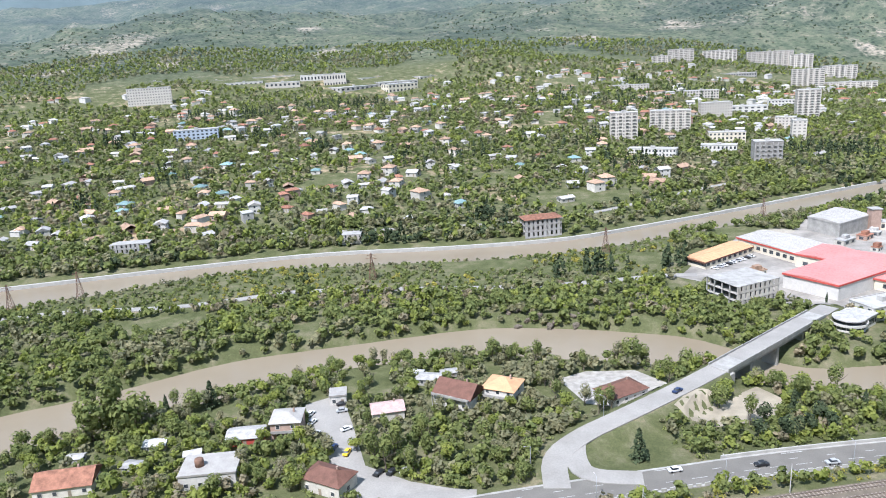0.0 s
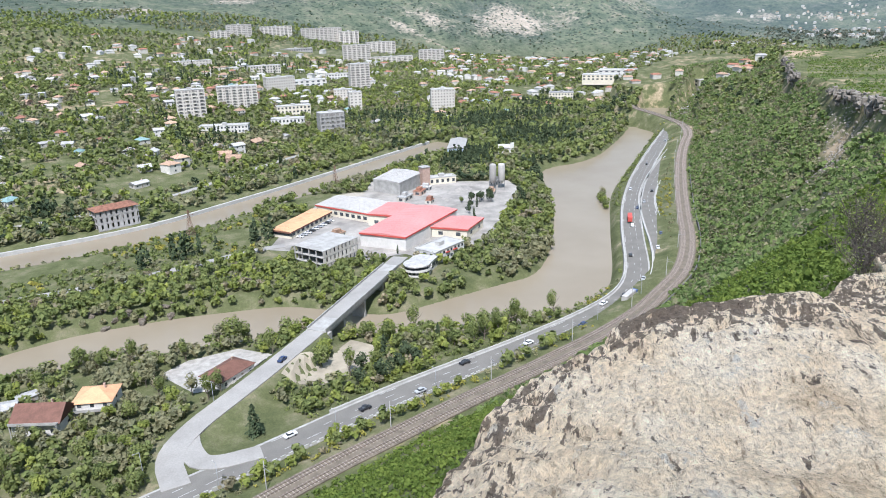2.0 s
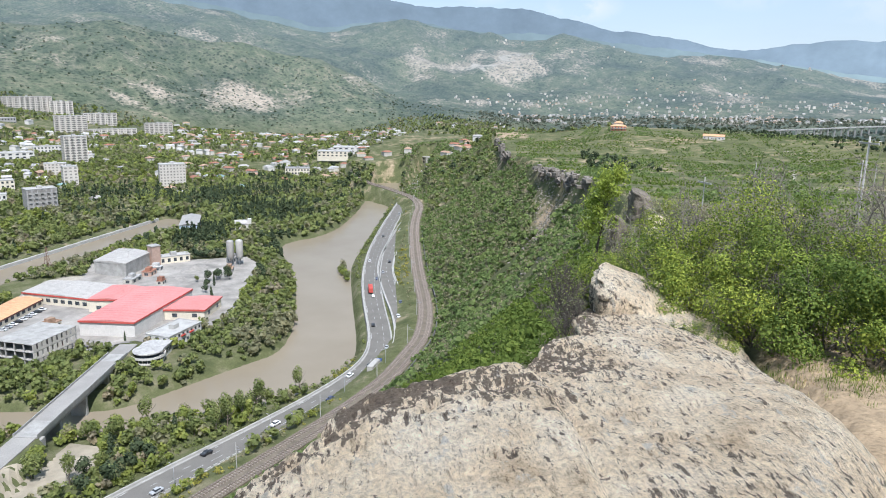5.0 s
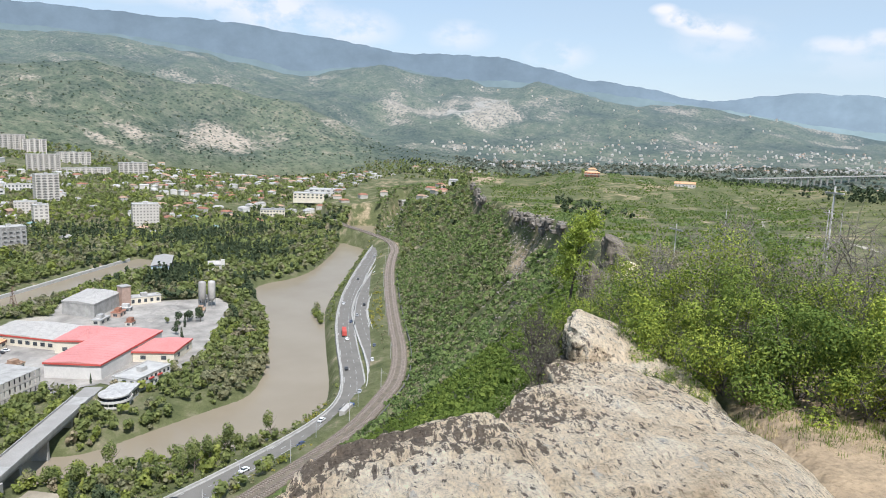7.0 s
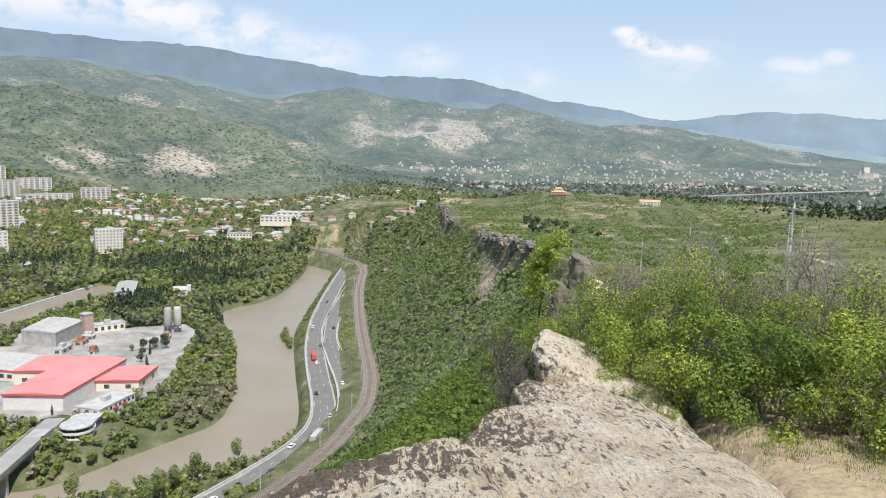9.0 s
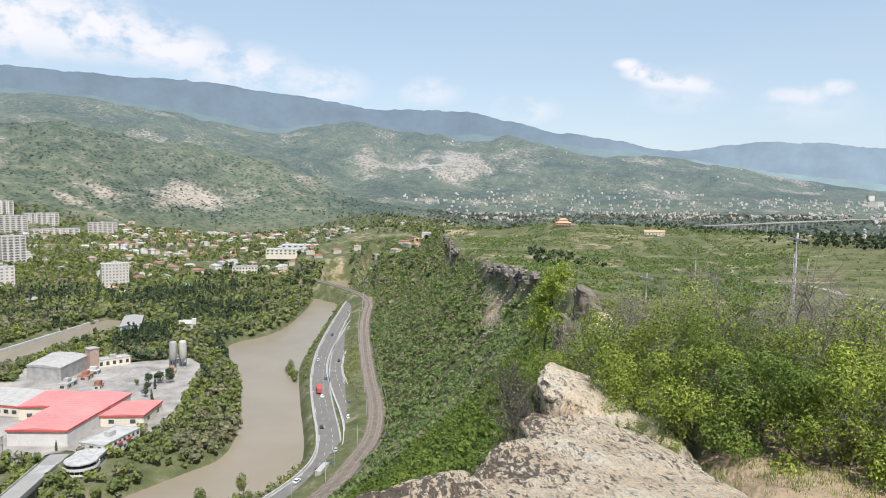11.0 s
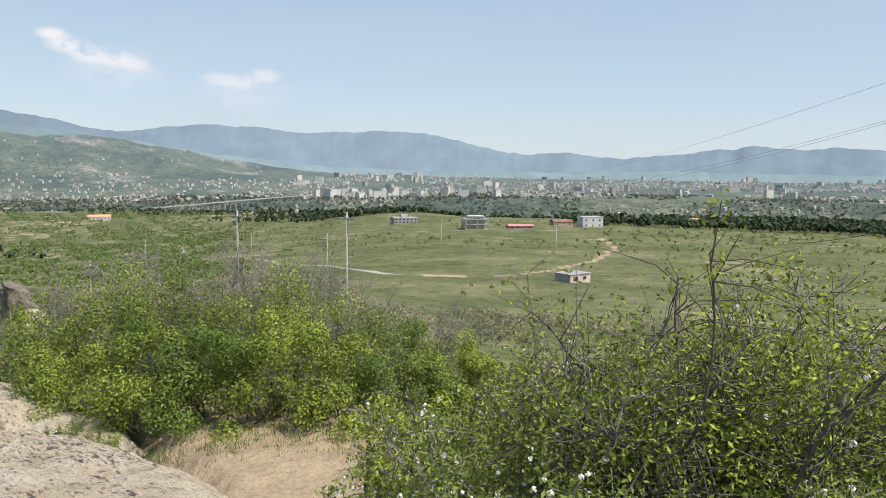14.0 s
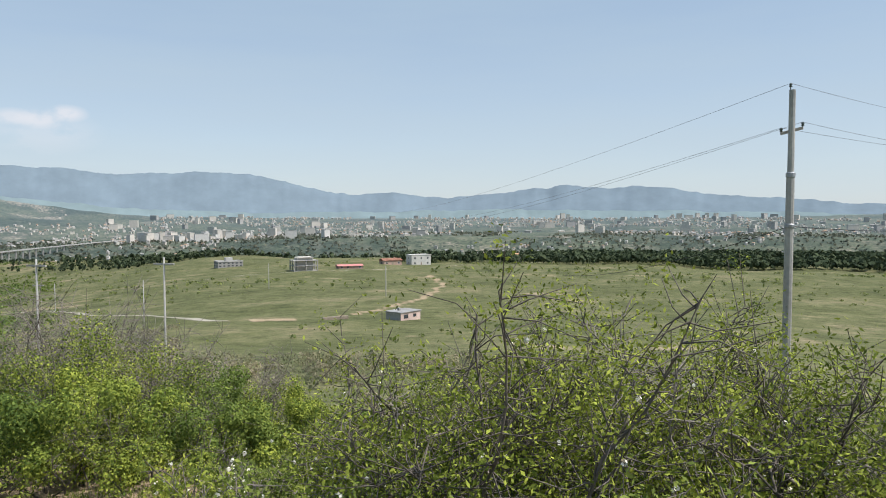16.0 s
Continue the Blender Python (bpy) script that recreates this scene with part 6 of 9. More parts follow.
# ---- houses on the near bank ----
NEAR_HOUSES = [
    house("flat_roof_house", "white flat-roofed house with a roof tank", 17, 12, 4.6, "flat", ROOF_WHITE, WHITE_WALL, 0, 1),
    house("rusty_roof_house", "low house under a rusty red gable roof", 17, 11, 3.4, "gable", ROOF_RUST, PLASTER, 3.0),
    house("two_storey_house", "two-storey pink house with a pale hipped roof", 10, 10, 6.2, "hip", ROOF_WHITE, BRICKISH, 1.6, 2, True),
    house("red_front_shed", "low shed with a red front and grey roof", 12, 8, 3.0, "gable", ROOF_GREY, RED_PANEL, 1.0, 1, False, False),
    house("pink_roof_house", "small house with a faded pink roof", 11, 8, 3.4, "gable", plain("faded_pink_roof", (0.5, 0.36, 0.33), 0.7, 0.15, 0.5, 2.0), PLASTER, 1.6),
    house("brown_roof_house", "white house with a broad brown gable roof", 15, 11, 4.6, "gable", ROOF_BROWN, WHITE_WALL, 4.0, 1, True),
    house("orange_roof_house", "new white house with an orange tile roof", 12, 11, 5.4, "hip", ROOF_ORANGE, WHITE_WALL, 2.6, 2, True),
    house("grey_shed", "low grey shed near the river", 9, 6, 2.8, "gable", ROOF_GREY, GREY_WALL, 0.8, 1, False, False),
    house("brown_hip_house", "white bungalow with a brown hipped roof", 16, 10, 3.4, "hip", ROOF_BROWN, WHITE_WALL, 2.4),
    house("dark_roof_house", "plastered house with a dark brown roof", 14, 9, 4.4, "hip", ROOF_BROWN, PLASTER, 2.2),
    house("white_box_shed", "plain white box shed at the car park", 6, 7, 3.4, "flat", ROOF_WHITE, WHITE_WALL, 0, 1),
]
for ob, (x, y, yaw) in zip(NEAR_HOUSES, ((-90, 194, 8), (-134, 190, 12), (-73, 221, 5), (-86, 216, 8), (-40, 231, 14), (-15, 240, -28), (1, 243, -22), (-27, 256, -10), (43, 241, 32), (-52, 188, -25), (-60, 243, 10))):
    ob.matrix_basis = pose(x, y, ground_at(x, y), 0, 0, yaw)
    footprint(x, y, 8.5)
roof_tank = tagged(new("roof_tank", lathe([(0, 0), (1.4, 0), (1.4, 2.2), (1.1, 2.5), (0, 2.6)], 16).mesh("roof_tank", RUST_METAL, True)), "round dark water tank on a flat roof", "tank")
roof_tank.matrix_basis = pose(-93, 193, ground_at(-90, 194) + 4.85)
for k, (x, y, yaw, sc) in enumerate(((-116, 212, 10, 0.8), (-117, 199, -5, 0.75), (-101, 206, 20, 0.6), (-33, 262, -12, 0.7), (-20, 262, 10, 0.7), (-140, 205, 6, 0.6))):
    o = copy_thing(NEAR_HOUSES[7], pose(x, y, ground_at(x, y), 0, 0, yaw) @ Matrix.Diagonal((sc, sc, sc, 1)))
    footprint(x, y, 5)

# pale yards laid on the ground, in thin slabs
def yard(name, label, pts, mat, lift=0.12, parent=None):
    b = bmesh.new()
    f = b.faces.new([b.verts.new((p[0], p[1], 0)) for p in pts])
    bmesh.ops.triangulate(b, faces=[f])
    bmesh.ops.subdivide_edges(b, edges=b.edges[:], cuts=5, use_grid_fill=True)
    bmesh.ops.triangulate(b, faces=b.faces[:])
    co = np.array([v.co[:2] for v in b.verts])
    z = land(co[:, 0], co[:, 1])[0]
    for v, zi in zip(b.verts, z):
        v.co.z = zi + lift
    bmesh.ops.recalc_face_normals(b, faces=b.faces)
    me = bpy.data.meshes.new(name)
    b.to_mesh(me)
    b.free()
    if me.polygons[0].normal.z < 0:
        me.flip_normals()
    me.materials.append(mat)
    c = np.array(pts)
    return tagged(new(name, me), label, kind="structure")


LOT = [(-72, 240), (-60, 248), (-52, 226), (-43, 199), (-28, 190), (-8, 184), (-8, 176), (-52, 184), (-56, 205), (-65, 220)]
RUIN_YARD = [(22, 256), (33, 262), (52, 262), (62, 250), (56, 240), (44, 232), (30, 236)]
WORKS_YARD = [(96, 372), (122, 350), (140, 318), (152, 312), (172, 322), (200, 318), (222, 340), (252, 372), (282, 400), (290, 430), (262, 446), (236, 468), (206, 484), (186, 452), (150, 446), (128, 415), (110, 395)]
PARK = [(66, 236), (78, 236), (92, 246), (98, 236), (90, 222), (70, 218), (58, 226)]
yard("pavement_car_park", "pale concrete car park among trees", LOT, PALE_ROAD)
yard("pavement_ruin_yard", "pale rubble yard round a bungalow", RUIN_YARD, plain("rubble", (0.36, 0.34, 0.305), 0.95, 0.25, 0.4))
yard("pavement_works", "dusty pale yard of the works", WORKS_YARD, plain("dusty_yard", (0.3, 0.28, 0.25), 0.95, 0.35, 0.09, 1.2))
yard("pavement_derelict", "bare ground of a derelict plot", PARK, plain("bare_ground", (0.33, 0.29, 0.22), 0.95, 0.25, 0.15))
GRASS_LOOP = [(23, 206), (30, 211), (49, 221), (57, 203), (55, 197), (30, 190.5), (25, 193), (23, 199)]


# ---- woods and scrub ----
ROADS = ((HIGHWAY, 8.5), (SECOND_ROAD, 6.5), (RAILWAY, 7), (BRIDGE_ROAD, 7.5), (LOOP_ARM, 5.5), (ISLAND_ROAD, 4.5), (QUAY_ROAD, 5))


def open_ground(x, y, margin=1.0, clear=0.0):
    """True where a plant may stand: off the water, the roads, the yards and the houses."""
    ok = np.ones(np.shape(x), bool)
    for poly in (RIVER, CANAL):
        e, _, _ = near_line(x, y, poly + poly[:1])
        ok &= ~inside(x, y, poly) & (e > margin)
    for line, half in ROADS:
        ok &= near_line(x, y, line)[0] > half + clear
    for poly in (LOT, RUIN_YARD, WORKS_YARD, PARK, GRASS_LOOP):
        ok &= ~inside(x, y, poly)
    for fx, fy, fr in FOOT:
        ok &= (x - fx) ** 2 + (y - fy) ** 2 > (fr * 0.85 + clear) ** 2
    return ok


def scatter(x0, x1, y0, y1, n, seed, gap=0.0, margin=1.0, clear=0.0):
    rng = np.random.default_rng(seed)
    x, y = rng.uniform(x0, x1, n), rng.uniform(y0, y1, n)
    m = open_ground(x, y, margin, clear)
    x, y = x[m], y[m]
    if gap:
        cell, keep = set(), []
        for i, (a, b) in enumerate(zip(x, y)):
            k = (int(a // gap), int(b // gap))
            if k not in cell:
                cell.add(k)
                keep.append(i)
        x, y = x[keep], y[keep]
    return x, y, rng


def rail_side(x, y):
    return inside(x, y, UPHILL)


# single trees of the near bank
TREE_KINDS = [
    tree_thing("broadleaf_tree", "leafy green broadleaf tree with an uneven crown", 9.0, "round", GREEN, 480, 0.5, 101),
    tree_thing("broadleaf_tree", "fresh green broadleaf tree in young leaf", 8.0, "round", BRIGHT, 440, 0.48, 102),
    tree_thing("broadleaf_tree", "greyish broadleaf tree just coming into leaf", 8.5, "round", OLIVE, 400, 0.46, 103),
    tree_thing("poplar", "tall slender green poplar", 13.0, "tall", GREEN, 500, 0.5, 104),
    tree_thing("cypress", "dark narrow cypress column", 9.0, "column", DARK, 520, 0.36, 105),
    tree_thing("cedar", "dark spreading cedar with layered boughs", 11.0, "cone", DARK, 480, 0.6, 106),
    tree_thing("pine", "dark rounded pine with a dense crown", 8.0, "round", DARK, 460, 0.5, 108),
    tree_thing("budding_tree", "brownish tree with few leaves", 8.0, "round", RUSSET, 420, 0.36, 107),
]
TREE_PLACED = set()
TREE_SPOTS = []


def plant(k, x, y, size=1.0):
    z = ground_at(x, y)
    if k not in TREE_PLACED:
        TREE_PLACED.add(k)
        TREE_KINDS[k].matrix_basis = pose(x, y, z)
        return
    copy_thing(TREE_KINDS[k], pose(x, y, z, 0, 0, random.uniform(0, 360)) @ Matrix.Diagonal((size, size, size * random.uniform(0.9, 1.15), 1)))
    TREE_SPOTS.append((x, y))


for k, x, y, s in ((3, -134, 222, 1.0), (0, -134, 221, 2.3), (0, -141, 218, 2.0), (0, -128, 224, 2.1), (3, -137, 224, 1.7), (4, -121, 233, 1.0), (5, -107, 240, 1.45), (0, -113, 236, 1.2), (0, 74, 231, 1.15), (5, 41, 199, 1.0), (1, 22, 232, 0.9), (6, 236, 392, 0.85), (6, 241, 390, 0.9), (6, 245, 394, 0.85), (6, 250, 392, 0.8), (6, 247, 386, 0.8), (6, 254, 399, 0.75), (4, 226, 378, 0.7), (4, 222, 366, 0.7), (4, 234, 382, 0.75), (0, 231, 396, 0.5), (6, 85, 219, 0.9), (0, 92, 222, 0.8), (6, 103, 220, 1.0), (3, 130, 216, 0.8), (3, 136, 218, 0.95), (3, 143, 219, 0.9), (0, 124, 220, 1.0), (3, 152, 222, 0.9), (6, 80, 209, 0.95), (6, 88, 209, 1.0), (6, 96, 212, 1.0), (6, 104, 214, 0.95),
                   (0, 51, 271, 1.3), (2, 47, 272, 1.2), (0, 56, 269, 1.2), (0, 74, 272, 1.3), (2, 79, 270, 1.1), (3, -40, 199, 1.0), (3, -34, 203, 1.05), (3, -36, 196, 1.0), (1, -47, 207, 0.8), (1, -40, 203, 0.6), (7, -43, 210, 0.6)):
    plant(k, x, y, s)
tx, ty, trng = scatter(-165, 125, 178, 292, 1500, 11, 5.2, 1.5, 0.5)
zone = ((ty > 186 + tx * 0.05) & ~((tx > 62) & (ty < 214)))
tx, ty = tx[zone], ty[zone]
dens = 0.55 + 0.6 * fbm(tx, ty, 30, 3, 8)
m = trng.uniform(0, 1, len(tx)) < dens
for x, y in list(zip(tx[m], ty[m]))[:190]:
    plant(int(trng.choice([0, 1, 2, 3, 7], p=[0.3, 0.28, 0.24, 0.12, 0.06])), x, y, trng.uniform(0.5, 0.95))
for x, y, k, s in ((172, 222, 3, 0.8), (148, 232, 0, 1.0), (140, 236, 0, 1.1), (126, 232, 1, 1.0), (133, 243, 2, 1.0), (116, 238, 3, 0.9), (120, 226, 4, 1.0), (160, 226, 0, 0.9), (154, 229, 0, 1.1), (108, 246, 1, 0.9), (112, 230, 0, 1.0), (104, 236, 0, 1.1), (98, 228, 5, 0.7),
                   (317, 358, 1, 1.0), (322, 366, 0, 1.1), (312, 350, 0, 0.9), (328, 372, 2, 0.9), (308, 344, 1, 0.7), (196, 366, 4, 0.7), (214, 352, 5, 0.6), (222, 372, 6, 0.7), (228, 380, 6, 0.7), (262, 372, 6, 1.0), (267, 380, 6, 1.0), (272, 390, 6, 0.9), (152, 328, 4, 0.5)):
    plant(k, x, y, s)

def wood(name, label, x, y, rng, shares, leaves, leaf, lo, hi, seed, widen=1.0):
    """A wood mixed from several kinds of crown."""
    z = land(x, y)[0]
    mark = np.clip(0.5 + 0.75 * fbm(x, y, 38, 3, seed) + rng.normal(size=len(x)) * 0.16, 0, 0.999)
    edge = np.concatenate([[0], np.cumsum([s for s, _, _ in shares])])
    for i, (s, mat, shape) in enumerate(shares):
        m = (mark >= edge[i]) & (mark < edge[i + 1])
        if m.sum() > 3:
            crowds(name, label, mat, x[m], y[m], z[m], rng.uniform(lo, hi, m.sum()), shape, leaves, leaf, seed + i, widen=widen)


# undergrowth and smaller trees of the near bank
x, y, rng = scatter(-230, 175, 170, 300, 9000, 20, 3.3, 1.0, -0.5)
m = ~rail_side(x, y) & (near_line(x, y, HIGHWAY)[0] > 9) & (y < np.interp(x, [-300, -174, -8, 60, 130, 175], [215, 235, 300, 275, 250, 235])) & (fbm(x, y, 26, 3, 76) > -0.22)
wood("bank_wood", "mixed trees and bushes on the near bank", x[m], y[m], rng, [(0.34, OLIVE, "round"), (0.3, GREEN, "round"), (0.32, BRIGHT, "round"), (0.04, RUSSET, "round")], 80, 0.12, 2.0, 7.2, 190)
# the wood between river and canal, and the fringe of the works
x, y, rng = scatter(-330, 345, 225, 580, 30000, 21, 3.9, 0.2)
rf = np.interp(x, [p[0] for p in RIVER_FAR], [p[1] for p in RIVER_FAR])
cn = np.interp(-x, [-p[0] for p in CANAL_NEAR], [p[1] for p in CANAL_NEAR])
m = (y > rf) & (y < cn) & (x < 300)
m &= ~((x > 84) & (x < 128) & (np.abs(y - (254 + (x - 84) * 0.9)) < 8))
glade = fbm(x, y, 45, 3, 77) + 0.9 * np.exp(-((x + 175) / 40) ** 2 - ((y - 325) / 14) ** 2)
m &= glade < 0.42
strip_low = (y > np.interp(x, [p[0] for p in ISLAND_ROAD], [p[1] for p in ISLAND_ROAD]) + 4) & (x < 110)
wood("island_wood", "dense green riverside wood of mixed trees", x[m & ~strip_low], y[m & ~strip_low], rng, [(0.22, OLIVE, "round"), (0.5, GREEN, "round"), (0.2, BRIGHT, "round"), (0.08, RUSSET, "round")], 62, 0.132, 3.4, 8.2, 200)
wood("canal_scrub", "low scrub beside the canal", x[m & strip_low], y[m & strip_low], rng, [(0.4, OLIVE, "low"), (0.5, GREEN, "low"), (0.1, YELLOW, "low")], 24, 0.23, 1.4, 4.0, 210)
# the wooded bank above the canal
x, y, rng = scatter(-380, 420, 380, 720, 20000, 26, 5.0, 1.0)
yc = np.interp(x, [p[0] for p in CANAL_FAR], [p[1] for p in CANAL_FAR])
m = (y > yc + 8) & (y < yc + np.where(x < 30, 66, 30) + 0.28 * np.clip(x, 0, 330)) & (fbm(x, y, 50, 3, 81) > np.where(x < 30, -0.08, -0.25))
wood("canal_bank_wood", "dense green wood above the canal", x[m], y[m], rng, [(0.08, DARK, "round"), (0.12, DARK, "column"), (0.3, OLIVE, "round"), (0.35, GREEN, "round"), (0.15, BRIGHT, "round")], 46, 0.15, 5, 10, 260)
# far bank of the pool
x, y, rng = scatter(255, 620, 420, 760, 16000, 22, 6.0, 1.0)
rf = np.interp(x, [p[0] for p in RIVER_FAR], [p[1] for p in RIVER_FAR])
m = (y > rf) & (y < rf + 230)
wood("pool_wood", "green wood on the far bank of the pool", x[m], y[m], rng, [(0.14, DARK, "round"), (0.16, DARK, "column"), (0.4, GREEN, "round"), (0.2, OLIVE, "round"), (0.1, BRIGHT, "round")], 24, 0.2, 5, 10, 220)
# trees among the houses
x, y, rng = scatter(-560, 560, 420, 1010, 30000, 23, 6.6, 1.0)
yc = np.interp(x, [p[0] for p in CANAL_FAR], [p[1] for p in CANAL_FAR])
a = np.degrees(np.arctan2(x, y))
m = (y > yc + 6) & (a > -40) & (a < 42) & (fbm(x, y, 70, 3, 78) > -0.34)
wood("town_trees", "green garden trees among the houses", x[m], y[m], rng, [(0.25, OLIVE, "round"), (0.5, GREEN, "round"), (0.17, BRIGHT, "round"), (0.08, RUSSET, "round")], 22, 0.215, 3.5, 9.2, 230)
x, y, rng = scatter(-900, 900, 880, 1650, 30000, 24, 9.5, 1.0)
r, a = np.hypot(x, y), np.degrees(np.arctan2(x, y))
m = (r > 980) & (r < 1650) & (a > -40) & (a < 50) & (fbm(x, y, 120, 3, 79) > -0.3)
wood("far_town_trees", "distant green trees on the valley slope", x[m], y[m], rng, [(0.3, OLIVE, "round"), (0.55, GREEN, "round"), (0.15, BRIGHT, "round")], 7, 0.34, 5, 9, 240)
x, y, rng = scatter(480, 1500, 380, 1300, 26000, 25, 11.0, 1.0)
r, a = np.hypot(x, y), np.degrees(np.arctan2(x, y))
m = (a > 36) & (a < 62) & (r > 640) & ~inside(x, y, CLIFF) & (fbm(x, y, 120, 3, 80) > -0.3) & ~((a > 44.5) & (a < 51) & (r > 850) & (r < 1180) & (rng.uniform(0, 1, len(x)) < 0.8))
wood("valley_trees", "distant green trees on the valley floor", x[m], y[m], rng, [(0.3, OLIVE, "round"), (0.55, GREEN, "round"), (0.15, DARK, "round")], 14, 0.25, 5, 9, 250)


# dark cypresses and pines in groves
def grove(x, y, n, spread, mat, shape, lo, hi, leaves, leaf, seed, name="cypress_grove", label="grove of dark narrow cypresses"):
    rng = np.random.default_rng(seed)
    gx, gy = x + rng.normal(size=n) * spread, y + rng.normal(size=n) * spread * 0.7
    m = open_ground(gx, gy)
    gx, gy = gx[m], gy[m]
    crowds(name, label, mat, gx, gy, land(gx, gy)[0], rng.uniform(lo, hi, len(gx)), shape, leaves, leaf, seed)


for i, (x, y, n, s) in enumerate(((285, 482, 60, 9), (306, 500, 40, 8), (400, 560, 60, 18), (430, 640, 70, 24), (350, 690, 50, 26), (310, 700, 50, 22), (380, 640, 60, 24), (480, 640, 40, 20), (-330, 960, 60, 40), (-260, 820, 20, 14), (-180, 760, 12, 8), (120, 650, 16, 20),
                                   (-60, 700, 18, 40), (60, 760, 18, 40), (-330, 560, 12, 12), (-290, 640, 14, 14), (-420, 800, 26, 24), (150, 1000, 60, 60), (-200, 1010, 60, 50), (330, 1180, 60, 60), (96, 392, 9, 6), (60, 385, 10, 7), (-98, 372, 5, 4), (30, 380, 5, 3))):
    grove(x, y, n, s, DARK, "column", 10, 17, 46, 0.075, 300 + i)

# bushes on the slope below the cliff
rng = np.random.default_rng(31)


def slope_points(n, r0, r1, a0, a1):
    a, r = np.radians(rng.uniform(a0, a1, n)), rng.uniform(r0 ** 0.7, r1 ** 0.7, n) ** (1 / 0.7)
    x, y = r * np.sin(a), r * np.cos(a)
    m = rail_side(x, y) & ~inside(x, y, CLIFF) & (near_line(x, y, RAILWAY)[0] > 6) & (near_line(x, y, CLIFF)[0] > 0.8)
    return x[m], y[m]


x, y = slope_points(26000, 9, 330, 10, 62)
d = near_line(x, y, CLIFF)[0]
r = np.hypot(x, y)
scree = np.exp(-(((np.degrees(np.arctan2(x, y)) - 57.5) / 1.6) ** 2 + ((r - 365) / 65) ** 2))
m = (fbm(x, y, 22, 3, 90) + rng.uniform(-0.25, 0.25, len(x)) > np.where(r < 130, -0.6, -0.55) + scree)
thin_out = rng.uniform(0, 1, len(x))
close = m & (r < 32) & (thin_out < 0.16)
crowds("slope_bushes", "bright green bushes just below the cliff rim", SLOPE_LEAF, x[close], y[close], land(x[close], y[close])[0], np.minimum(rng.uniform(0.8, 1.5, close.sum()), 0.45 + 0.16 * d[close]), "low", 210, 0.07, 400)
near = m & (r < 75) & (r >= 32) & (thin_out < 0.25)
crowds("slope_bushes", "bright green bushes on the steep slope below the cliff", SLOPE_LEAF, x[near], y[near], land(x[near], y[near])[0], np.minimum(rng.uniform(1.0, 2.3, near.sum()), 0.5 + 0.16 * d[near]), "low", 76, 0.09, 401)
mid = m & (r >= 75) & (r < 190) & (thin_out < 0.58)
crowds("slope_bushes", "green bushes on the steep slope", SLOPE_LEAF, x[mid], y[mid], land(x[mid], y[mid])[0], rng.uniform(1.2, 2.6, mid.sum()), "low", 20, 0.165, 402)
far = m & (r >= 190) & (d > np.where((r > 290) & (r < 480), 5, 1.0))
sel = rng.uniform(0, 1, len(x)) < 0.7
crowds("slope_bushes", "green bushes on the steep slope", FAR_SLOPE, x[far & sel], y[far & sel], land(x[far & sel], y[far & sel])[0], rng.uniform(1.5, 3.4, (far & sel).sum()), "low", 10, 0.245, 403)
crowds("slope_bushes", "greyish bushes on the steep slope", OLIVE, x[far & ~sel], y[far & ~sel], land(x[far & ~sel], y[far & ~sel])[0], rng.uniform(1.5, 3.0, (far & ~sel).sum()), "low", 10, 0.245, 404)
x, y = slope_points(22000, 300, 1050, 46, 60)
m = (fbm(x, y, 45, 3, 91) > -0.55) & (near_line(x, y, CLIFF)[0] > np.where(((np.hypot(x, y) > 290) & (np.hypot(x, y) < 475)) | (np.hypot(x, y) > 560), 5.5, 1.0))
m &= np.exp(-(((np.degrees(np.arctan2(x, y)) - 57.5) / 1.6) ** 2 + ((np.hypot(x, y) - 365) / 65) ** 2)) + 0.6 * fbm(x, y, 12, 2, 98) < 0.6
sel = rng.uniform(0, 1, len(x)) < 0.5
crowds("slope_scrub", "green scrub on the far slope of the bluff", FAR_SLOPE, x[m & sel], y[m & sel], land(x[m & sel], y[m & sel])[0], rng.uniform(2.2, 5.0, (m & sel).sum()), "low", 11, 0.22, 405)
crowds("slope_scrub", "greyish scrub on the far slope of the bluff", OLIVE, x[m & ~sel], y[m & ~sel], land(x[m & ~sel], y[m & ~sel])[0], rng.uniform(2.0, 4.0, (m & ~sel).sum()), "low", 11, 0.22, 416)
# bushes that crowd the rim itself, on both sides of the edge
q = rng.uniform(0, 1, 1500) ** 0.8 * 5.0
k = q.astype(int)
edge = np.array(CLIFF[12:18])
p0, p1 = edge[k], edge[np.minimum(k + 1, 5)]
way = (p1 - p0) / np.linalg.norm(p1 - p0, axis=1)[:, None]
off = rng.uniform(-5, 9, 1500)
x = p0[:, 0] + (p1 - p0)[:, 0] * (q - k) - way[:, 1] * off
y = p0[:, 1] + (p1 - p0)[:, 1] * (q - k) + way[:, 0] * off
r = np.hypot(x, y)
m = (r > 45) & (r < 300)
crowds("slope_bushes", "greyish bushes crowding the rim of the bluff", OLIVE, x[m], y[m], land(x[m], y[m])[0], rng.uniform(0.5, 1.2, m.sum()), "low", 34, 0.13, 417)
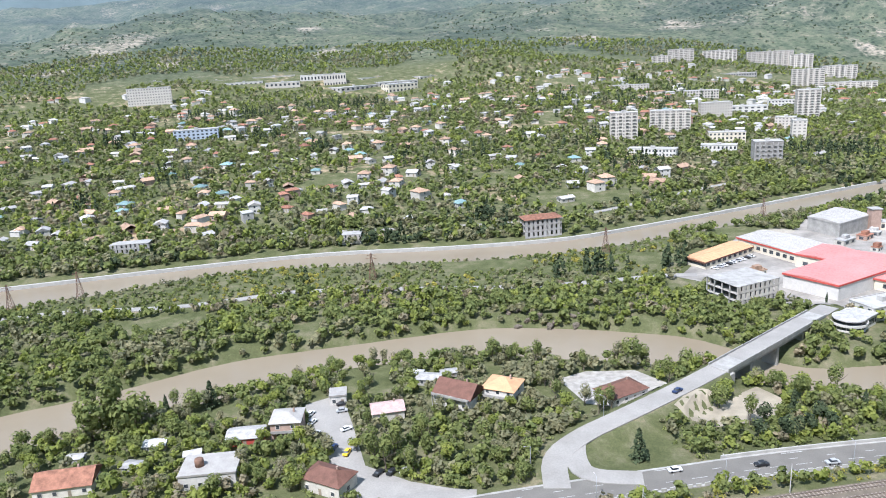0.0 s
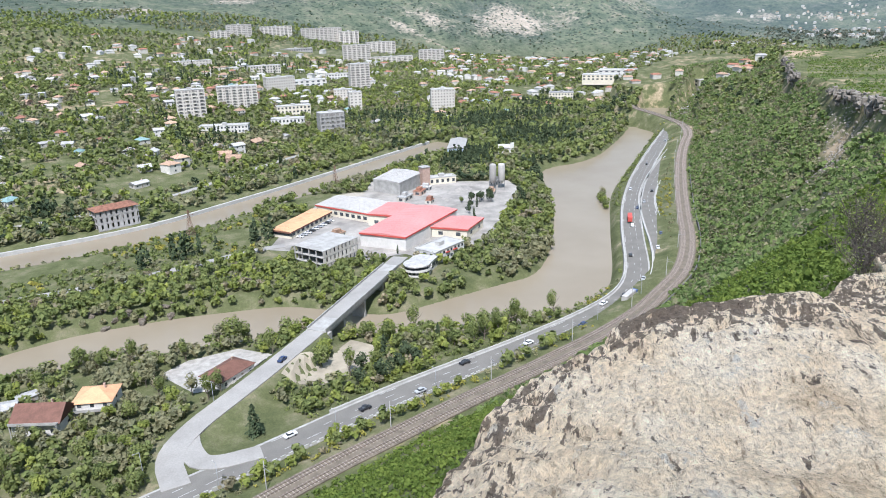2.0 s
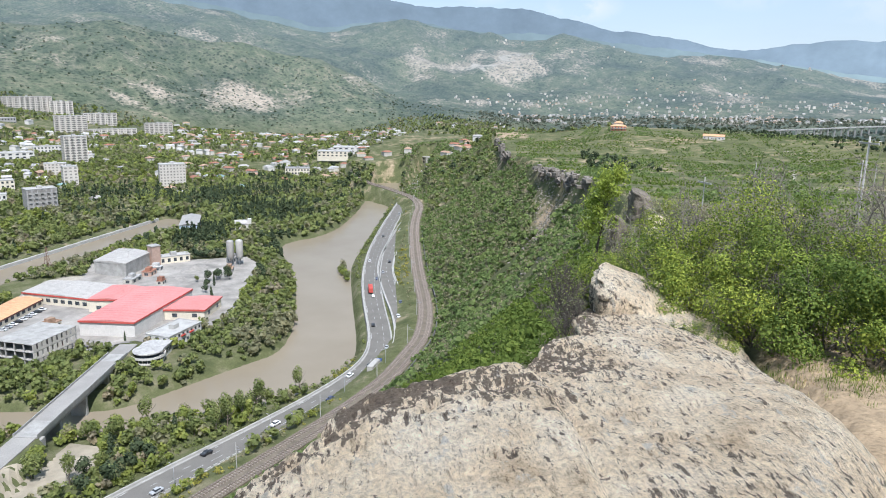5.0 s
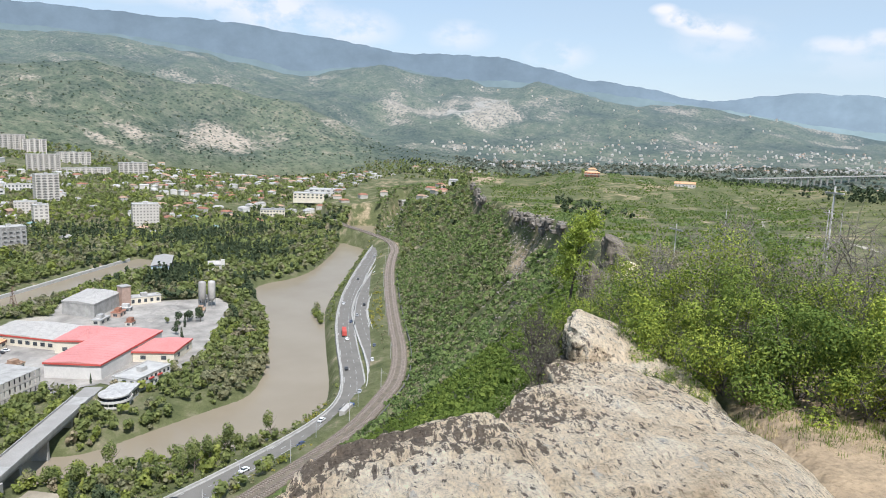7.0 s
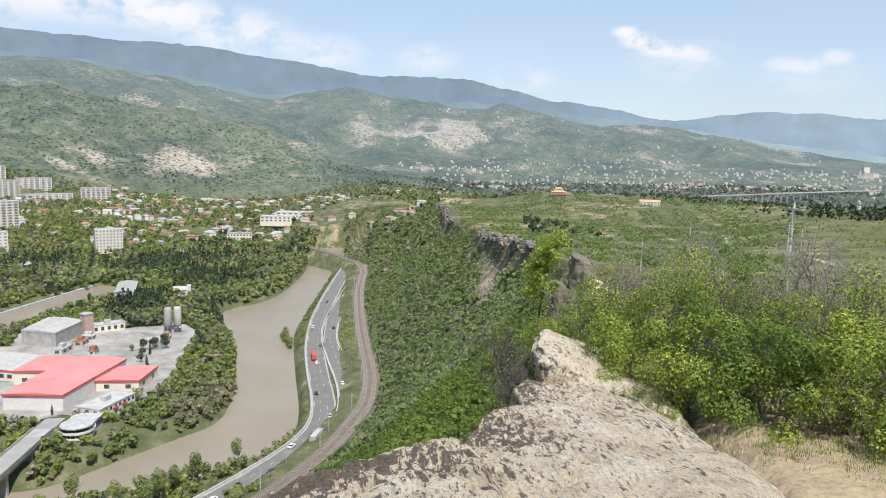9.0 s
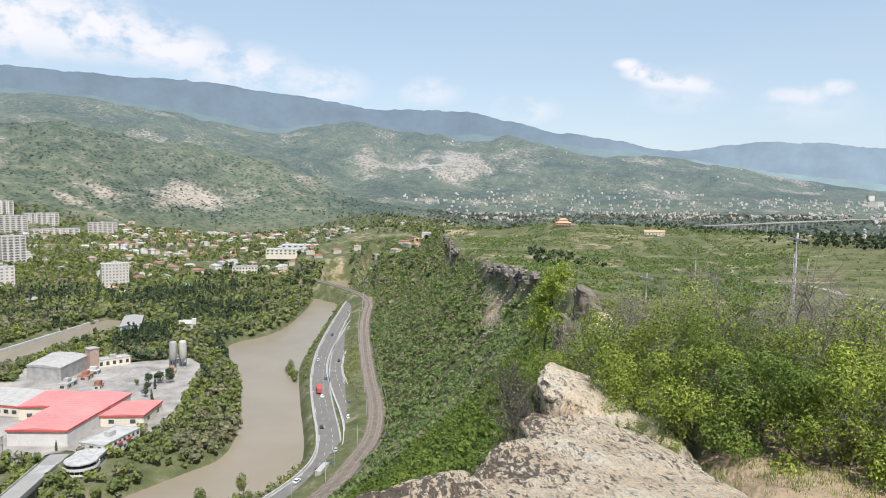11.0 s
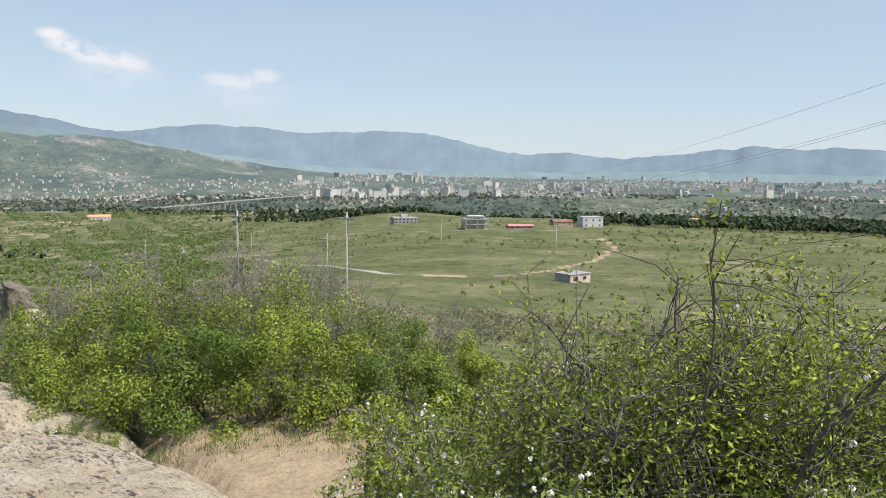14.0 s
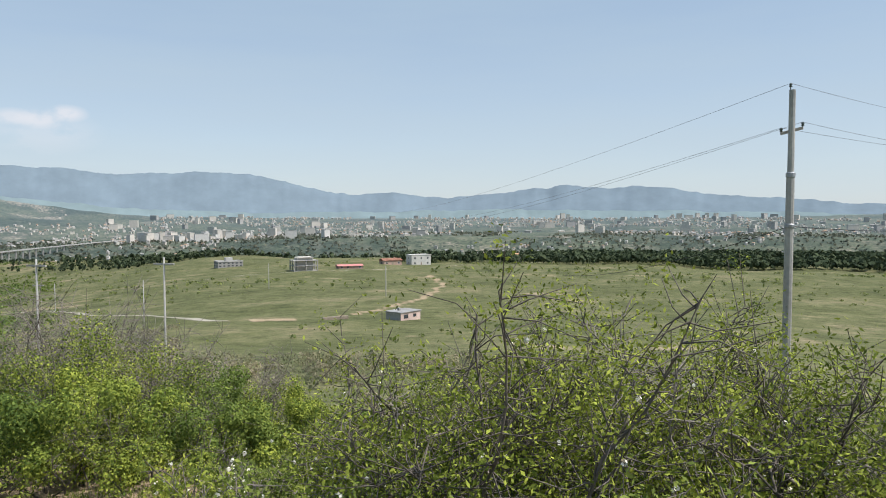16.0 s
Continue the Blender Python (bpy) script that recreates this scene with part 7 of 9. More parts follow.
# strip between the roads and the railway
x, y, rg = scatter(-120, 540, 120, 520, 20000, 32, 2.6, 1.0, -1.0)
e1, e2 = near_line(x, y, RAILWAY)[0], near_line(x, y, HIGHWAY)[0]
m = (e1 < 24) & (e2 < 40) & ~rail_side(x, y)
ymix = fbm(x, y, 25, 2, 92) > 0.02
crowds("verge_scrub", "yellowish bushes between the road and the railway", YELLOW, x[m & ymix], y[m & ymix], land(x[m & ymix], y[m & ymix])[0], rg.uniform(1.2, 3.4, (m & ymix).sum()), "low", 22, 0.16, 406)
crowds("verge_scrub", "grey-green bushes between the road and the railway", OLIVE, x[m & ~ymix], y[m & ~ymix], land(x[m & ~ymix], y[m & ~ymix])[0], rg.uniform(1.0, 2.6, (m & ~ymix).sum()), "low", 22, 0.16, 407)
m = (e2 < 30) & (e2 > 6) & (e1 > 24) & ~rail_side(x, y)
crowds("verge_scrub", "green bushes beside the river road", GREEN, x[m], y[m], land(x[m], y[m])[0], rg.uniform(1.2, 4.2, m.sum()), "low", 26, 0.16, 408)

# scrub on the mesa and the plateau
rng = np.random.default_rng(33)
a, r = np.radians(rng.uniform(50, 145, 44000)), np.sqrt(rng.uniform(45 ** 2, 980 ** 2, 44000))
x, y = r * np.sin(a), r * np.cos(a)
az = np.degrees(a)
m = inside(x, y, CLIFF)
rowy = np.abs(np.sin((x * 0.45 - y * 0.9) / 9)) > 0.45
patch = fbm(x, y, 60, 3, 93)
mesa = m & (az < 78) & (r > 160) & rowy & (patch > 0.0)
crowds("mesa_scrub", "low green shrubs on the flat-topped bluff", FAR_SLOPE, x[mesa], y[mesa], land(x[mesa], y[mesa])[0], rng.uniform(1.2, 3.0, mesa.sum()), "low", 12, 0.2, 410)
ma, mr = np.radians(rng.uniform(55, 80, 11000)), np.sqrt(rng.uniform(120 ** 2, 820 ** 2, 11000))
mx, my = mr * np.sin(ma), mr * np.cos(ma)
mm = inside(mx, my, CLIFF) & (fbm(mx, my, 34, 3, 99) > -0.02)
crowds("mesa_scrub", "small dark green bushes on the flat-topped bluff", SLOPE_LEAF, mx[mm], my[mm], land(mx[mm], my[mm])[0], rng.uniform(0.8, 2.0, mm.sum()), "low", 7, 0.28, 418)
thin = m & (az >= 78) & (patch > 0.05) & (rng.uniform(0, 1, len(x)) < 0.22) & (near_line(x, y, FAR_TRACK)[0] > 4)
crowds("meadow_bushes", "scattered low bushes on the meadow", GREEN, x[thin], y[thin], land(x[thin], y[thin])[0], rng.uniform(0.5, 1.7, thin.sum()) * np.where(r[thin] > 250, 1.5, 1), "low", 12, 0.21, 411)
# dark pines along the plateau's far edge
a, r = np.radians(rng.uniform(60, 145, 14000)), rng.uniform(440, 900, 14000)
x, y = r * np.sin(a), r * np.cos(a)
az = np.degrees(a)
rim_d = near_line(x, y, CLIFF)[0]
m = (rim_d < 70) & (az > 58) & ((az > 84) | (rng.uniform(0, 1, 14000) < 0.4)) & (fbm(x, y, 70, 3, 97) > -0.35) & ~((r < 540) & (az > 84) & (az < 104))
crowds("pine_belt", "belt of dark pines along the edge of the plateau", DARK, x[m], y[m], land(x[m], y[m])[0], rng.uniform(4, 8, m.sum()) * np.where(az[m] < 80, 0.7, 1), "round", 14, 0.2, 412)
# the pine wood on the far slope of the plateau
a, r = np.radians(rng.uniform(113, 146, 5200)), rng.uniform(425, 700, 5200)
x, y = r * np.sin(a), r * np.cos(a)
m = inside(x, y, CLIFF) & (fbm(x, y, 60, 3, 89) > -0.12 - 0.25 * smooth(480, 560, r)) & (near_line(x, y, EDGE_TRACK)[0] > 4)
crowds("pine_wood", "dark pine wood on the far slope of the plateau", DARK, x[m], y[m], land(x[m], y[m])[0], rng.uniform(4, 7.5, m.sum()), "round", 12, 0.22, 419)
# orchards of the far hills
a, r = np.radians(rng.uniform(-42, 100, 8000)), np.sqrt(rng.uniform(1400 ** 2, 2150 ** 2, 8000))
x, y = r * np.sin(a), r * np.cos(a)
m = ~inside(x, y, CLIFF) & (r > rb_of(np.degrees(a))) & (fbm(x, y, 300, 4, 94) + 0.35 * rng.uniform(-1, 1, len(x)) > -0.12)
k = rng.uniform(0, 1, len(x)) < 0.35
crowds("hill_scrub", "dark green scrub dotted over the hills", HILL_GREEN, x[m & ~k], y[m & ~k], land(x[m & ~k], y[m & ~k])[0], rng.uniform(3, 7.5, (m & ~k).sum()), "low", 5, 0.34, 413)
crowds("hill_scrub", "greyish scrub dotted over the hills", HILL_GREY, x[m & k], y[m & k], land(x[m & k], y[m & k])[0], rng.uniform(3, 7, (m & k).sum()), "low", 5, 0.34, 414)
a, r = np.radians(rng.uniform(52, 146, 11000)), np.sqrt(rng.uniform(1050 ** 2, 2300 ** 2, 11000))
x, y = r * np.sin(a), r * np.cos(a)
m = ~inside(x, y, CLIFF) & (fbm(x, y, 200, 3, 95) > -0.2)
crowds("plain_trees", "distant trees among the city's houses", HILL_GREY, x[m], y[m], land(x[m], y[m])[0], rng.uniform(5, 11, m.sum()), "low", 5, 0.33, 415)


# ---- shrubs near the camera ----
TWIG = plain("grey_twigs", (0.215, 0.19, 0.16), 0.9, 0.3, 6.0, 40.0)
DARK_TWIG = plain("dark_twigs", (0.085, 0.072, 0.06), 0.9, 0.3, 6.0, 40.0)
THORN_TWIG = plain("thorn_twigs", (0.125, 0.108, 0.09), 0.9, 0.35, 5.0, 40.0)
BLOSSOM = plain("cream_blossom", (0.75, 0.72, 0.6), 0.8, 0.1, 20.0)
BUSH_LEAF = foliage("bush_leaves", (0.05, 0.085, 0.018), (0.27, 0.32, 0.055), 0.8, 0.25)
MOSS_LEAF = foliage("thicket_leaves", (0.05, 0.085, 0.02), (0.17, 0.225, 0.05), 0.8, 0.25)
DEEP_LEAF = foliage("deep_green_leaves", (0.055, 0.085, 0.02), (0.2, 0.25, 0.055), 0.8, 0.25)
THORN_LEAF = foliage("blackthorn_leaves", (0.05, 0.075, 0.014), (0.26, 0.31, 0.052), 0.8, 0.25)
DRY_GRASS = foliage("dry_grass", (0.3, 0.25, 0.14), (0.52, 0.45, 0.28), 0.8, 0.2)


def shrub(name, label, x, y, height, width, stems, leaves, leaf, mat, seed, twig=TWIG, blossoms=0, bare_top=0.0, lean=(0, 0), twig_density=5, tuft=1, dome=0, z=None, bend=0.16, reach=1.0):
    """A shrub of many crooked stems with side twigs, leaves along them and, if asked, blossom."""
    rng = np.random.default_rng(seed)
    root = tagged(new(name), label, "shrub")
    z = ground_at(x, y) - 0.05 if z is None else z
    root.matrix_basis = pose(x, y, z)
    b = Bulk()
    spots, ways = [], []
    for k in range(stems):
        a = rng.uniform(0, 2 * math.pi)
        out = width * 0.5 * math.sqrt(rng.uniform(0, 1)) / height
        st = (rng.normal() * width * 0.10, rng.normal() * width * 0.10, 0)
        h = height * rng.uniform(0.6, 1.08)
        line = wander(st, (math.cos(a) * out + lean[0], math.sin(a) * out + lean[1], 1), h, 9, rng, bend, 0.03)
        r0 = 0.006 + 0.0075 * height * rng.uniform(0.5, 1.0)
        tube(b, line, np.linspace(r0, 0.0025, 10), 5)
        for i in range(2, 9):
            for _ in range(twig_density if i > 3 else 2):
                spots.append(line[i] + (line[i + 1] - line[i]) * rng.uniform(0, 1))
    st = np.array(spots)
    tw = twigs(st, rng.normal(size=st.shape) + (0, 0, 0.35), height * reach * rng.uniform(0.07, 0.22, len(st)), 3, rng)
    tubes(b, tw[:, (0, 1, 3)] if math.hypot(x, y) < 5.5 else tw[:, (0, 3)], 0.0045 if bare_top == 0 else 0.0075, 0.0018 if bare_top == 0 else 0.004)
    part("branchwork", b.mesh("branchwork", twig, True), None, root, kind="stuff")
    if bare_top:
        tw = tw[(tw[:, -1, 2] < height * (1 - bare_top)) | (rng.uniform(0, 1, len(tw)) < 0.15)]
    k = np.repeat(rng.integers(0, len(tw), leaves // tuft + 1), tuft)[:leaves]
    q = rng.uniform(0.15 if tuft == 1 else 0.75, 1.05, leaves)[:, None] * 2.999
    i = np.clip(q.astype(int), 0, 2)[:, 0]
    p = tw[k, i] + (tw[k, i + 1] - tw[k, i]) * (q - i[:, None]) + rng.normal(size=(leaves, 3)) * 0.025 * (1 + height * 0.4)
    p[:, 2] = np.abs(p[:, 2])
    d = rng.normal(size=(leaves, 3)) + (0, 0, 0.7)
    d /= np.linalg.norm(d, axis=1)[:, None]
    v, f = quads_from(p, d, leaf * rng.uniform(0.5, 1.2, leaves), rng, 0.42)
    c = Bulk()
    c.add(v, f)
    if dome:
        # leafy outer mass of many rounded bosses, with gaps between them
        n = 22
        a, up = rng.uniform(0, 2 * math.pi, n), rng.uniform(0.04, 1, n)
        side = np.sqrt(np.clip(1 - (up * 0.92) ** 2, 0, 1)) * rng.uniform(0.55, 1.0, n)
        ctr = np.stack([np.cos(a) * side * width * 0.48, np.sin(a) * side * width * 0.48, up * height * rng.uniform(0.72, 1.0, n)], 1)
        rad = rng.uniform(0.14, 0.3, n) * min(height, width) * 0.75
        k = rng.integers(0, n, dome)
        dd = rng.normal(size=(dome, 3))
        dd /= np.linalg.norm(dd, axis=1)[:, None]
        p = ctr[k] + dd * (rad[k] * rng.uniform(0.3, 1.05, dome) ** 0.5)[:, None]
        p[:, 2] = np.abs(p[:, 2])
        dd = dd + rng.normal(size=(dome, 3)) * 0.5 + (0, 0, 0.5)
        v, f = quads_from(p, dd / np.linalg.norm(dd, axis=1)[:, None], leaf * rng.uniform(0.6, 1.25, dome), rng, 0.5)
        c.add(v, f)
    part("leaves", c.mesh("leaves", mat), None, root, kind="stuff")
    if blossoms:
        k = rng.integers(0, len(tw), blossoms)
        c = Bulk()
        for kk in k:
            ctr = tw[kk, -1] + rng.normal(size=3) * 0.03
            dd = rng.normal(size=(7, 3))
            dd /= np.linalg.norm(dd, axis=1)[:, None]
            v, f = quads_from(ctr + dd * 0.01, dd, 0.008, rng, 0.9)
            c.add(v, f)
        part("blossoms", c.mesh("blossoms", BLOSSOM), None, root, "cream white blossom", "stuff")
    return root


def polar(az, r):
    return r * math.sin(radians(az)), r * math.cos(radians(az))


# the thicket across the bare path
for i, (az, r, h, w) in enumerate(((65.5, 16.0, 2.1, 2.6), (69, 14.0, 1.9, 2.8), (73.5, 13.2, 1.8, 2.9), (78, 12.8, 1.7, 3.0), (82.5, 12.4, 1.75, 3.0), (87, 12.2, 1.6, 3.0), (91.5, 12.6, 1.4, 3.0), (96, 13.0, 1.15, 3.0), (100.5, 13.4, 1.0, 2.8), (105, 13.5, 0.9, 2.8),
                                   (67.5, 16.6, 2.5, 2.8), (71.5, 15.8, 2.6, 3.0), (76, 15.2, 2.6, 3.2), (81, 14.9, 2.75, 3.2), (86, 15.0, 2.5, 3.2), (91, 15.4, 2.1, 3.2), (96.5, 16.2, 1.6, 3.2), (62.8, 19.0, 1.7, 2.2), (64.8, 19.5, 1.9, 2.4), (66.5, 24, 2.2, 3.0))):
    x, y = polar(az, r)
    shrub("thicket_shrub", "dense yellow-green shrub in fresh leaf beside a bare path", x, y, h, w, 16, 2200, 0.029, BUSH_LEAF if i % 3 else MOSS_LEAF, 500 + i, THORN_TWIG, twig_density=4, dome=12500)["group"] = "shrubs of the thicket"
# taller, barer growth behind it
for i, (az, r, h, w) in enumerate(((66, 21, 2.6, 3.4), (69, 19.5, 3.2, 3.4), (72.5, 18.6, 3.5, 3.4), (76, 18.4, 3.9, 3.4), (79.5, 18.2, 4.1, 3.2), (83, 18.6, 3.9, 3.4), (86.5, 19, 3.6, 3.2), (90, 19.5, 3.5, 3.2), (94, 20, 2.8, 3.0), (74.5, 21.5, 4.0, 3.6), (80.5, 22, 4.4, 3.6))):
    x, y = polar(az, r)
    shrub("bare_shrub", "tall grey shrub with bare twigs and few leaves", x, y, h, w, 20, 1800, 0.03, BUSH_LEAF, 540 + i, TWIG, bare_top=0.35, twig_density=7, bend=0.24)["group"] = "bare shrubs behind the thicket"

# flowering blackthorns close to the camera
NEAR_SHRUBS = ((84, 4.3, 0.75, 1.3, 16, 2600, 0), (90, 3.7, 0.85, 1.3, 16, 2800, 60), (96.5, 4.6, 0.95, 1.5, 18, 3000, 60), (101, 3.3, 0.95, 1.2, 16, 2600, 80), (107, 4.4, 1.1, 1.5, 18, 3000, 80), (113, 3.1, 1.05, 1.2, 16, 2600, 90), (119, 4.3, 1.15, 1.5, 18, 2800, 90),
               (126, 3.2, 1.1, 1.3, 16, 2600, 90), (133, 4.0, 1.2, 1.5, 18, 2800, 60), (140, 3.2, 1.1, 1.4, 16, 2400, 60), (146, 4.2, 1.2, 1.5, 16, 2400, 40), (104, 6.2, 1.0, 1.8, 20, 3200, 30), (115, 6.4, 1.1, 1.8, 20, 3200, 30), (126, 6.4, 1.2, 1.9, 20, 3200, 0), (137, 6.2, 1.25, 1.9, 20, 3200, 0),
               (95, 7.4, 0.8, 1.7, 18, 2800, 0), (110, 9.5, 1.0, 2.4, 22, 3600, 0), (120, 9.5, 1.2, 2.4, 22, 3600, 0), (131, 9.5, 1.4, 2.6, 22, 3600, 0), (142, 9.0, 1.5, 2.6, 22, 3400, 0))
for i, (az, r, h, w, st, lv, bl) in enumerate(NEAR_SHRUBS):
    x, y = polar(az, r)
    shrub("low_shrub", "low leafy shrub with pale blossom" if bl else "low leafy green shrub", x, y, h * (1.05 if r < 6 else 1.12), w, st, int(lv * 3.6), 0.0175 if r < 5 else 0.022, THORN_LEAF if i % 2 == 0 else DEEP_LEAF, 560 + i, TWIG, bl * 3, twig_density=5)["group"] = "low shrubs beside the rock"
for i, (az, r, h, w) in enumerate(((103.5, 4.6, 1.5, 0.5), (113, 4.1, 1.85, 1.1), (116.5, 3.8, 1.95, 1.1), (120, 4.3, 1.95, 1.1), (126, 4.0, 1.75, 1.0), (129, 4.3, 1.75, 0.9), (134, 4.2, 1.75, 1.1), (139, 3.8, 1.85, 1.2), (144, 4.2, 1.9, 1.3), (99, 7.6, 1.35, 0.5), (122.5, 5.4, 2.0, 1.3), (131, 5.8, 2.0, 1.4), (110, 5.2, 1.7, 0.8))):
    x, y = polar(az, r)
    shrub("blackthorn", "thorny dark-stemmed blackthorn with fresh leaf tufts", x, y, h * (1.06 if az < 128 else 1.08), w * 1.1, 13 if w > 0.8 else 6, 11000 if w > 0.8 else 3000, 0.0155, THORN_LEAF, 590 + i, THORN_TWIG if i % 4 else TWIG, 10, twig_density=9, tuft=9, bend=0.3)["group"] = "blackthorns beside the path"
# a twig that reaches over the path
shrub("low_shrub", "small sprawling shrub at the path's edge", *polar(86.5, 3.6), 0.75, 0.9, 6, 900, 0.02, BUSH_LEAF, 620, TWIG, 10, lean=(-0.3, 0.35))
shrub("rock_creeper", "small creeping shrub in a rock crevice", 11.3, 4.35, 0.4, 1.5, 14, 2200, 0.018, BUSH_LEAF, 621, TWIG, z=125.95)
shrub("rock_creeper", "small creeping shrub on the rock ledge", 10.5, 3.65, 0.3, 1.4, 12, 2000, 0.018, BUSH_LEAF, 622, TWIG, z=126.0)

# dead bushes that cling to the dark face below the summit block
for i, (x, y, z, h, w) in enumerate(((10.6, 6.25, 125.2, 0.9, 1.0), (11.3, 6.6, 125.3, 1.0, 1.0), (12.0, 7.1, 125.2, 1.1, 1.1), (13.1, 7.9, 125.0, 1.2, 1.2), (14.6, 8.8, 124.7, 1.2, 1.2))):
    shrub("dead_bush", "dark withered bush clinging to the rock face", x, y, h, w, 16, 260, 0.03, OLIVE if i % 2 else DEEP_LEAF, 625 + i, DARK_TWIG, twig_density=6, z=z)["group"] = "dead bushes on the rock face"

# the sapling on the rim
sap = tagged(new("rim_sapling"), "slender young tree in bright leaf on the cliff rim", "tree")
sx, sy = 22.1, 12.05
sap.matrix_basis = pose(sx, sy, 124.2)
rng = np.random.default_rng(640)
b = Bulk()
trunk = wander((0, 0, -0.3), (-0.05, 0.02, 1), 3.0, 9, rng, 0.06)
tube(b, trunk, np.linspace(0.055, 0.012, 10), 6)
ends = []
for i in range(3, 10):
    for _ in range(4):
        a = rng.uniform(0, 2 * math.pi)
        br = wander(trunk[i], (math.cos(a), math.sin(a), 0.75), rng.uniform(0.45, 0.95) * (1.2 - 0.06 * i), 5, rng, 0.2)
        tube(b, br, np.linspace(0.016, 0.004, 6), 4)
        ends.append(br)
part("trunk", b.mesh("trunk", DARK_TWIG, True), None, sap)
ends = np.array(ends)
k = rng.integers(0, len(ends), 3600)
p = ends[k, rng.integers(2, 6, 3600)] + rng.normal(size=(3600, 3)) * 0.12
d = rng.normal(size=(3600, 3)) + (0, 0, 0.6)
v, f = quads_from(p, d / np.linalg.norm(d, axis=1)[:, None], 0.06 * rng.uniform(0.6, 1.2, 3600), rng, 0.5)
c = Bulk()
c.add(v, f)
part("crown", c.mesh("crown", SAPLING), None, sap)

# boulders behind the sapling
def boulder(name, label, x, y, z, sx, sy, sz, seed, mat=ROCK, yaw=0):
    n = 18
    u, w = np.meshgrid(np.linspace(0, math.pi, n), np.linspace(0, 2 * math.pi, n * 2), indexing="ij")
    d = np.stack([np.sin(u) * np.cos(w), np.sin(u) * np.sin(w), np.cos(u)], -1)
    rad = 1 + 0.42 * fbm(d[..., 0] * 2 + seed, d[..., 1] * 2 + d[..., 2] * 1.3, 1.2, 4, seed) + 0.1 * fbm(d[..., 2] * 6, d[..., 0] * 2 + d[..., 1] * 2, 1, 2, seed + 4)
    sharp = np.sign(d) * np.abs(d) ** 0.6
    b = Bulk()
    b.add((sharp * rad[..., None] * (sx, sy, sz)).reshape(-1, 3), grid_faces(n, n * 2))
    ob = tagged(new(name, b.mesh(name, mat, False)), label, "boulder")
    ob.matrix_basis = pose(x, y, z, 0, 0, yaw)
    return ob


DARK_ROCK = plain("dark_lichen_rock", (0.15, 0.128, 0.1), 0.95, 0.45, 1.4, 8.0, relief=0.06)
# dry grass along the path and in the rock's crevices
rng = np.random.default_rng(650)
def tufts(name, label, pts, mat, h, per=14):
    b = Bulk()
    p = np.repeat(np.array(pts), per, 0)
    z = np.repeat(land(np.array(pts)[:, 0], np.array(pts)[:, 1])[0], per)
    n = len(p)
    base = np.stack([p[:, 0] + rng.normal(size=n) * 0.05, p[:, 1] + rng.normal(size=n) * 0.05, z - 0.02], 1)
    a = rng.uniform(0, 2 * math.pi, n)
    ln = rng.uniform(0.12, 0.75, n)[:, None]
    tip = base + np.stack([np.cos(a), np.sin(a), np.zeros(n)], 1) * h * 0.5 * ln + np.stack([np.zeros(n), np.zeros(n), h * rng.uniform(0.5, 1.1, n)], 1)
    s = np.stack([-np.sin(a), np.cos(a), np.zeros(n)], 1) * 0.006
    b.add(np.stack([base - s, base + s, tip], 1).reshape(-1, 3), np.arange(3 * n).reshape(-1, 3))
    return tagged(new(name, b.mesh(name, mat)), label, "grass", kind="stuff")


pts = []
for _ in range(420):
    t = rng.uniform(0, 1)
    az, r = 66 + 40 * t, 10.9 + rng.normal() * 0.3 - 0.4 * t
    pts.append(polar(az, r))
tufts("dry_grass", "dry and green grass along the foot of the thicket", pts, DRY_GRASS, 0.06)
pts = [polar(66 + 40 * rng.uniform(), 11.2 + rng.normal() * 0.45) for _ in range(700)]
tufts("green_grass", "green grass at the foot of the thicket", pts, DEEP_LEAF, 0.1, 12)
pts = [(x + rng.normal() * 0.06, y + rng.normal() * 0.06) for x, y in [(3.0 + 3.0 * q, 1.2 + 2.8 * q) for q in rng.uniform(0, 1, 60)]]
tufts("crevice_grass", "dry tufts in a crevice of the rock", pts, DRY_GRASS, 0.22, 8)
pts = [polar(rng.uniform(98, 150), rng.uniform(3.5, 9)) for _ in range(1100)]
tufts("meadow_grass", "mixed grass below the low shrubs", pts, DEEP_LEAF, 0.35, 12)

# grey leafless thickets farther down the slope
rng = np.random.default_rng(660)
a, r = np.radians(rng.uniform(60, 118, 1200)), rng.uniform(26, 130, 1200)
x, y = r * np.sin(a), r * np.cos(a)
m = inside(x, y, CLIFF) & (near_line(x, y, CLIFF)[0] > 3) & (near_line(x, y, DIRT_TRACK)[0] > 3.2) & (fbm(x, y, 18, 3, 96) > np.where(np.degrees(a) > 97, -0.25, -0.35)) & ((r < 62) | (np.degrees(a) < 88))
sel = rng.uniform(0, 1, len(x)) < 0.4
crowds("bare_thicket", "grey leafless thicket on the slope of the plateau", RUSSET, x[m & sel], y[m & sel], land(x[m & sel], y[m & sel])[0], rng.uniform(1.0, 2.3, (m & sel).sum()), "low", 90, 0.06, 661)
crowds("bare_thicket", "green thicket on the slope of the plateau", OLIVE, x[m & ~sel], y[m & ~sel], land(x[m & ~sel], y[m & ~sel])[0], rng.uniform(0.9, 2.1, (m & ~sel).sum()), "low", 90, 0.06, 662)


# ---- roads, rails and traffic ----
def offset_line(line, d, lift=0.0):
    pts = [Vector(p) for p in line]
    out = []
    for i, p in enumerate(pts):
        t = pts[min(i + 1, len(pts) - 1)] - pts[max(i - 1, 0)]
        s = Vector((t.y, -t.x, 0)).normalized()
        out.append(tuple(p + s * d + Vector((0, 0, lift))))
    return out


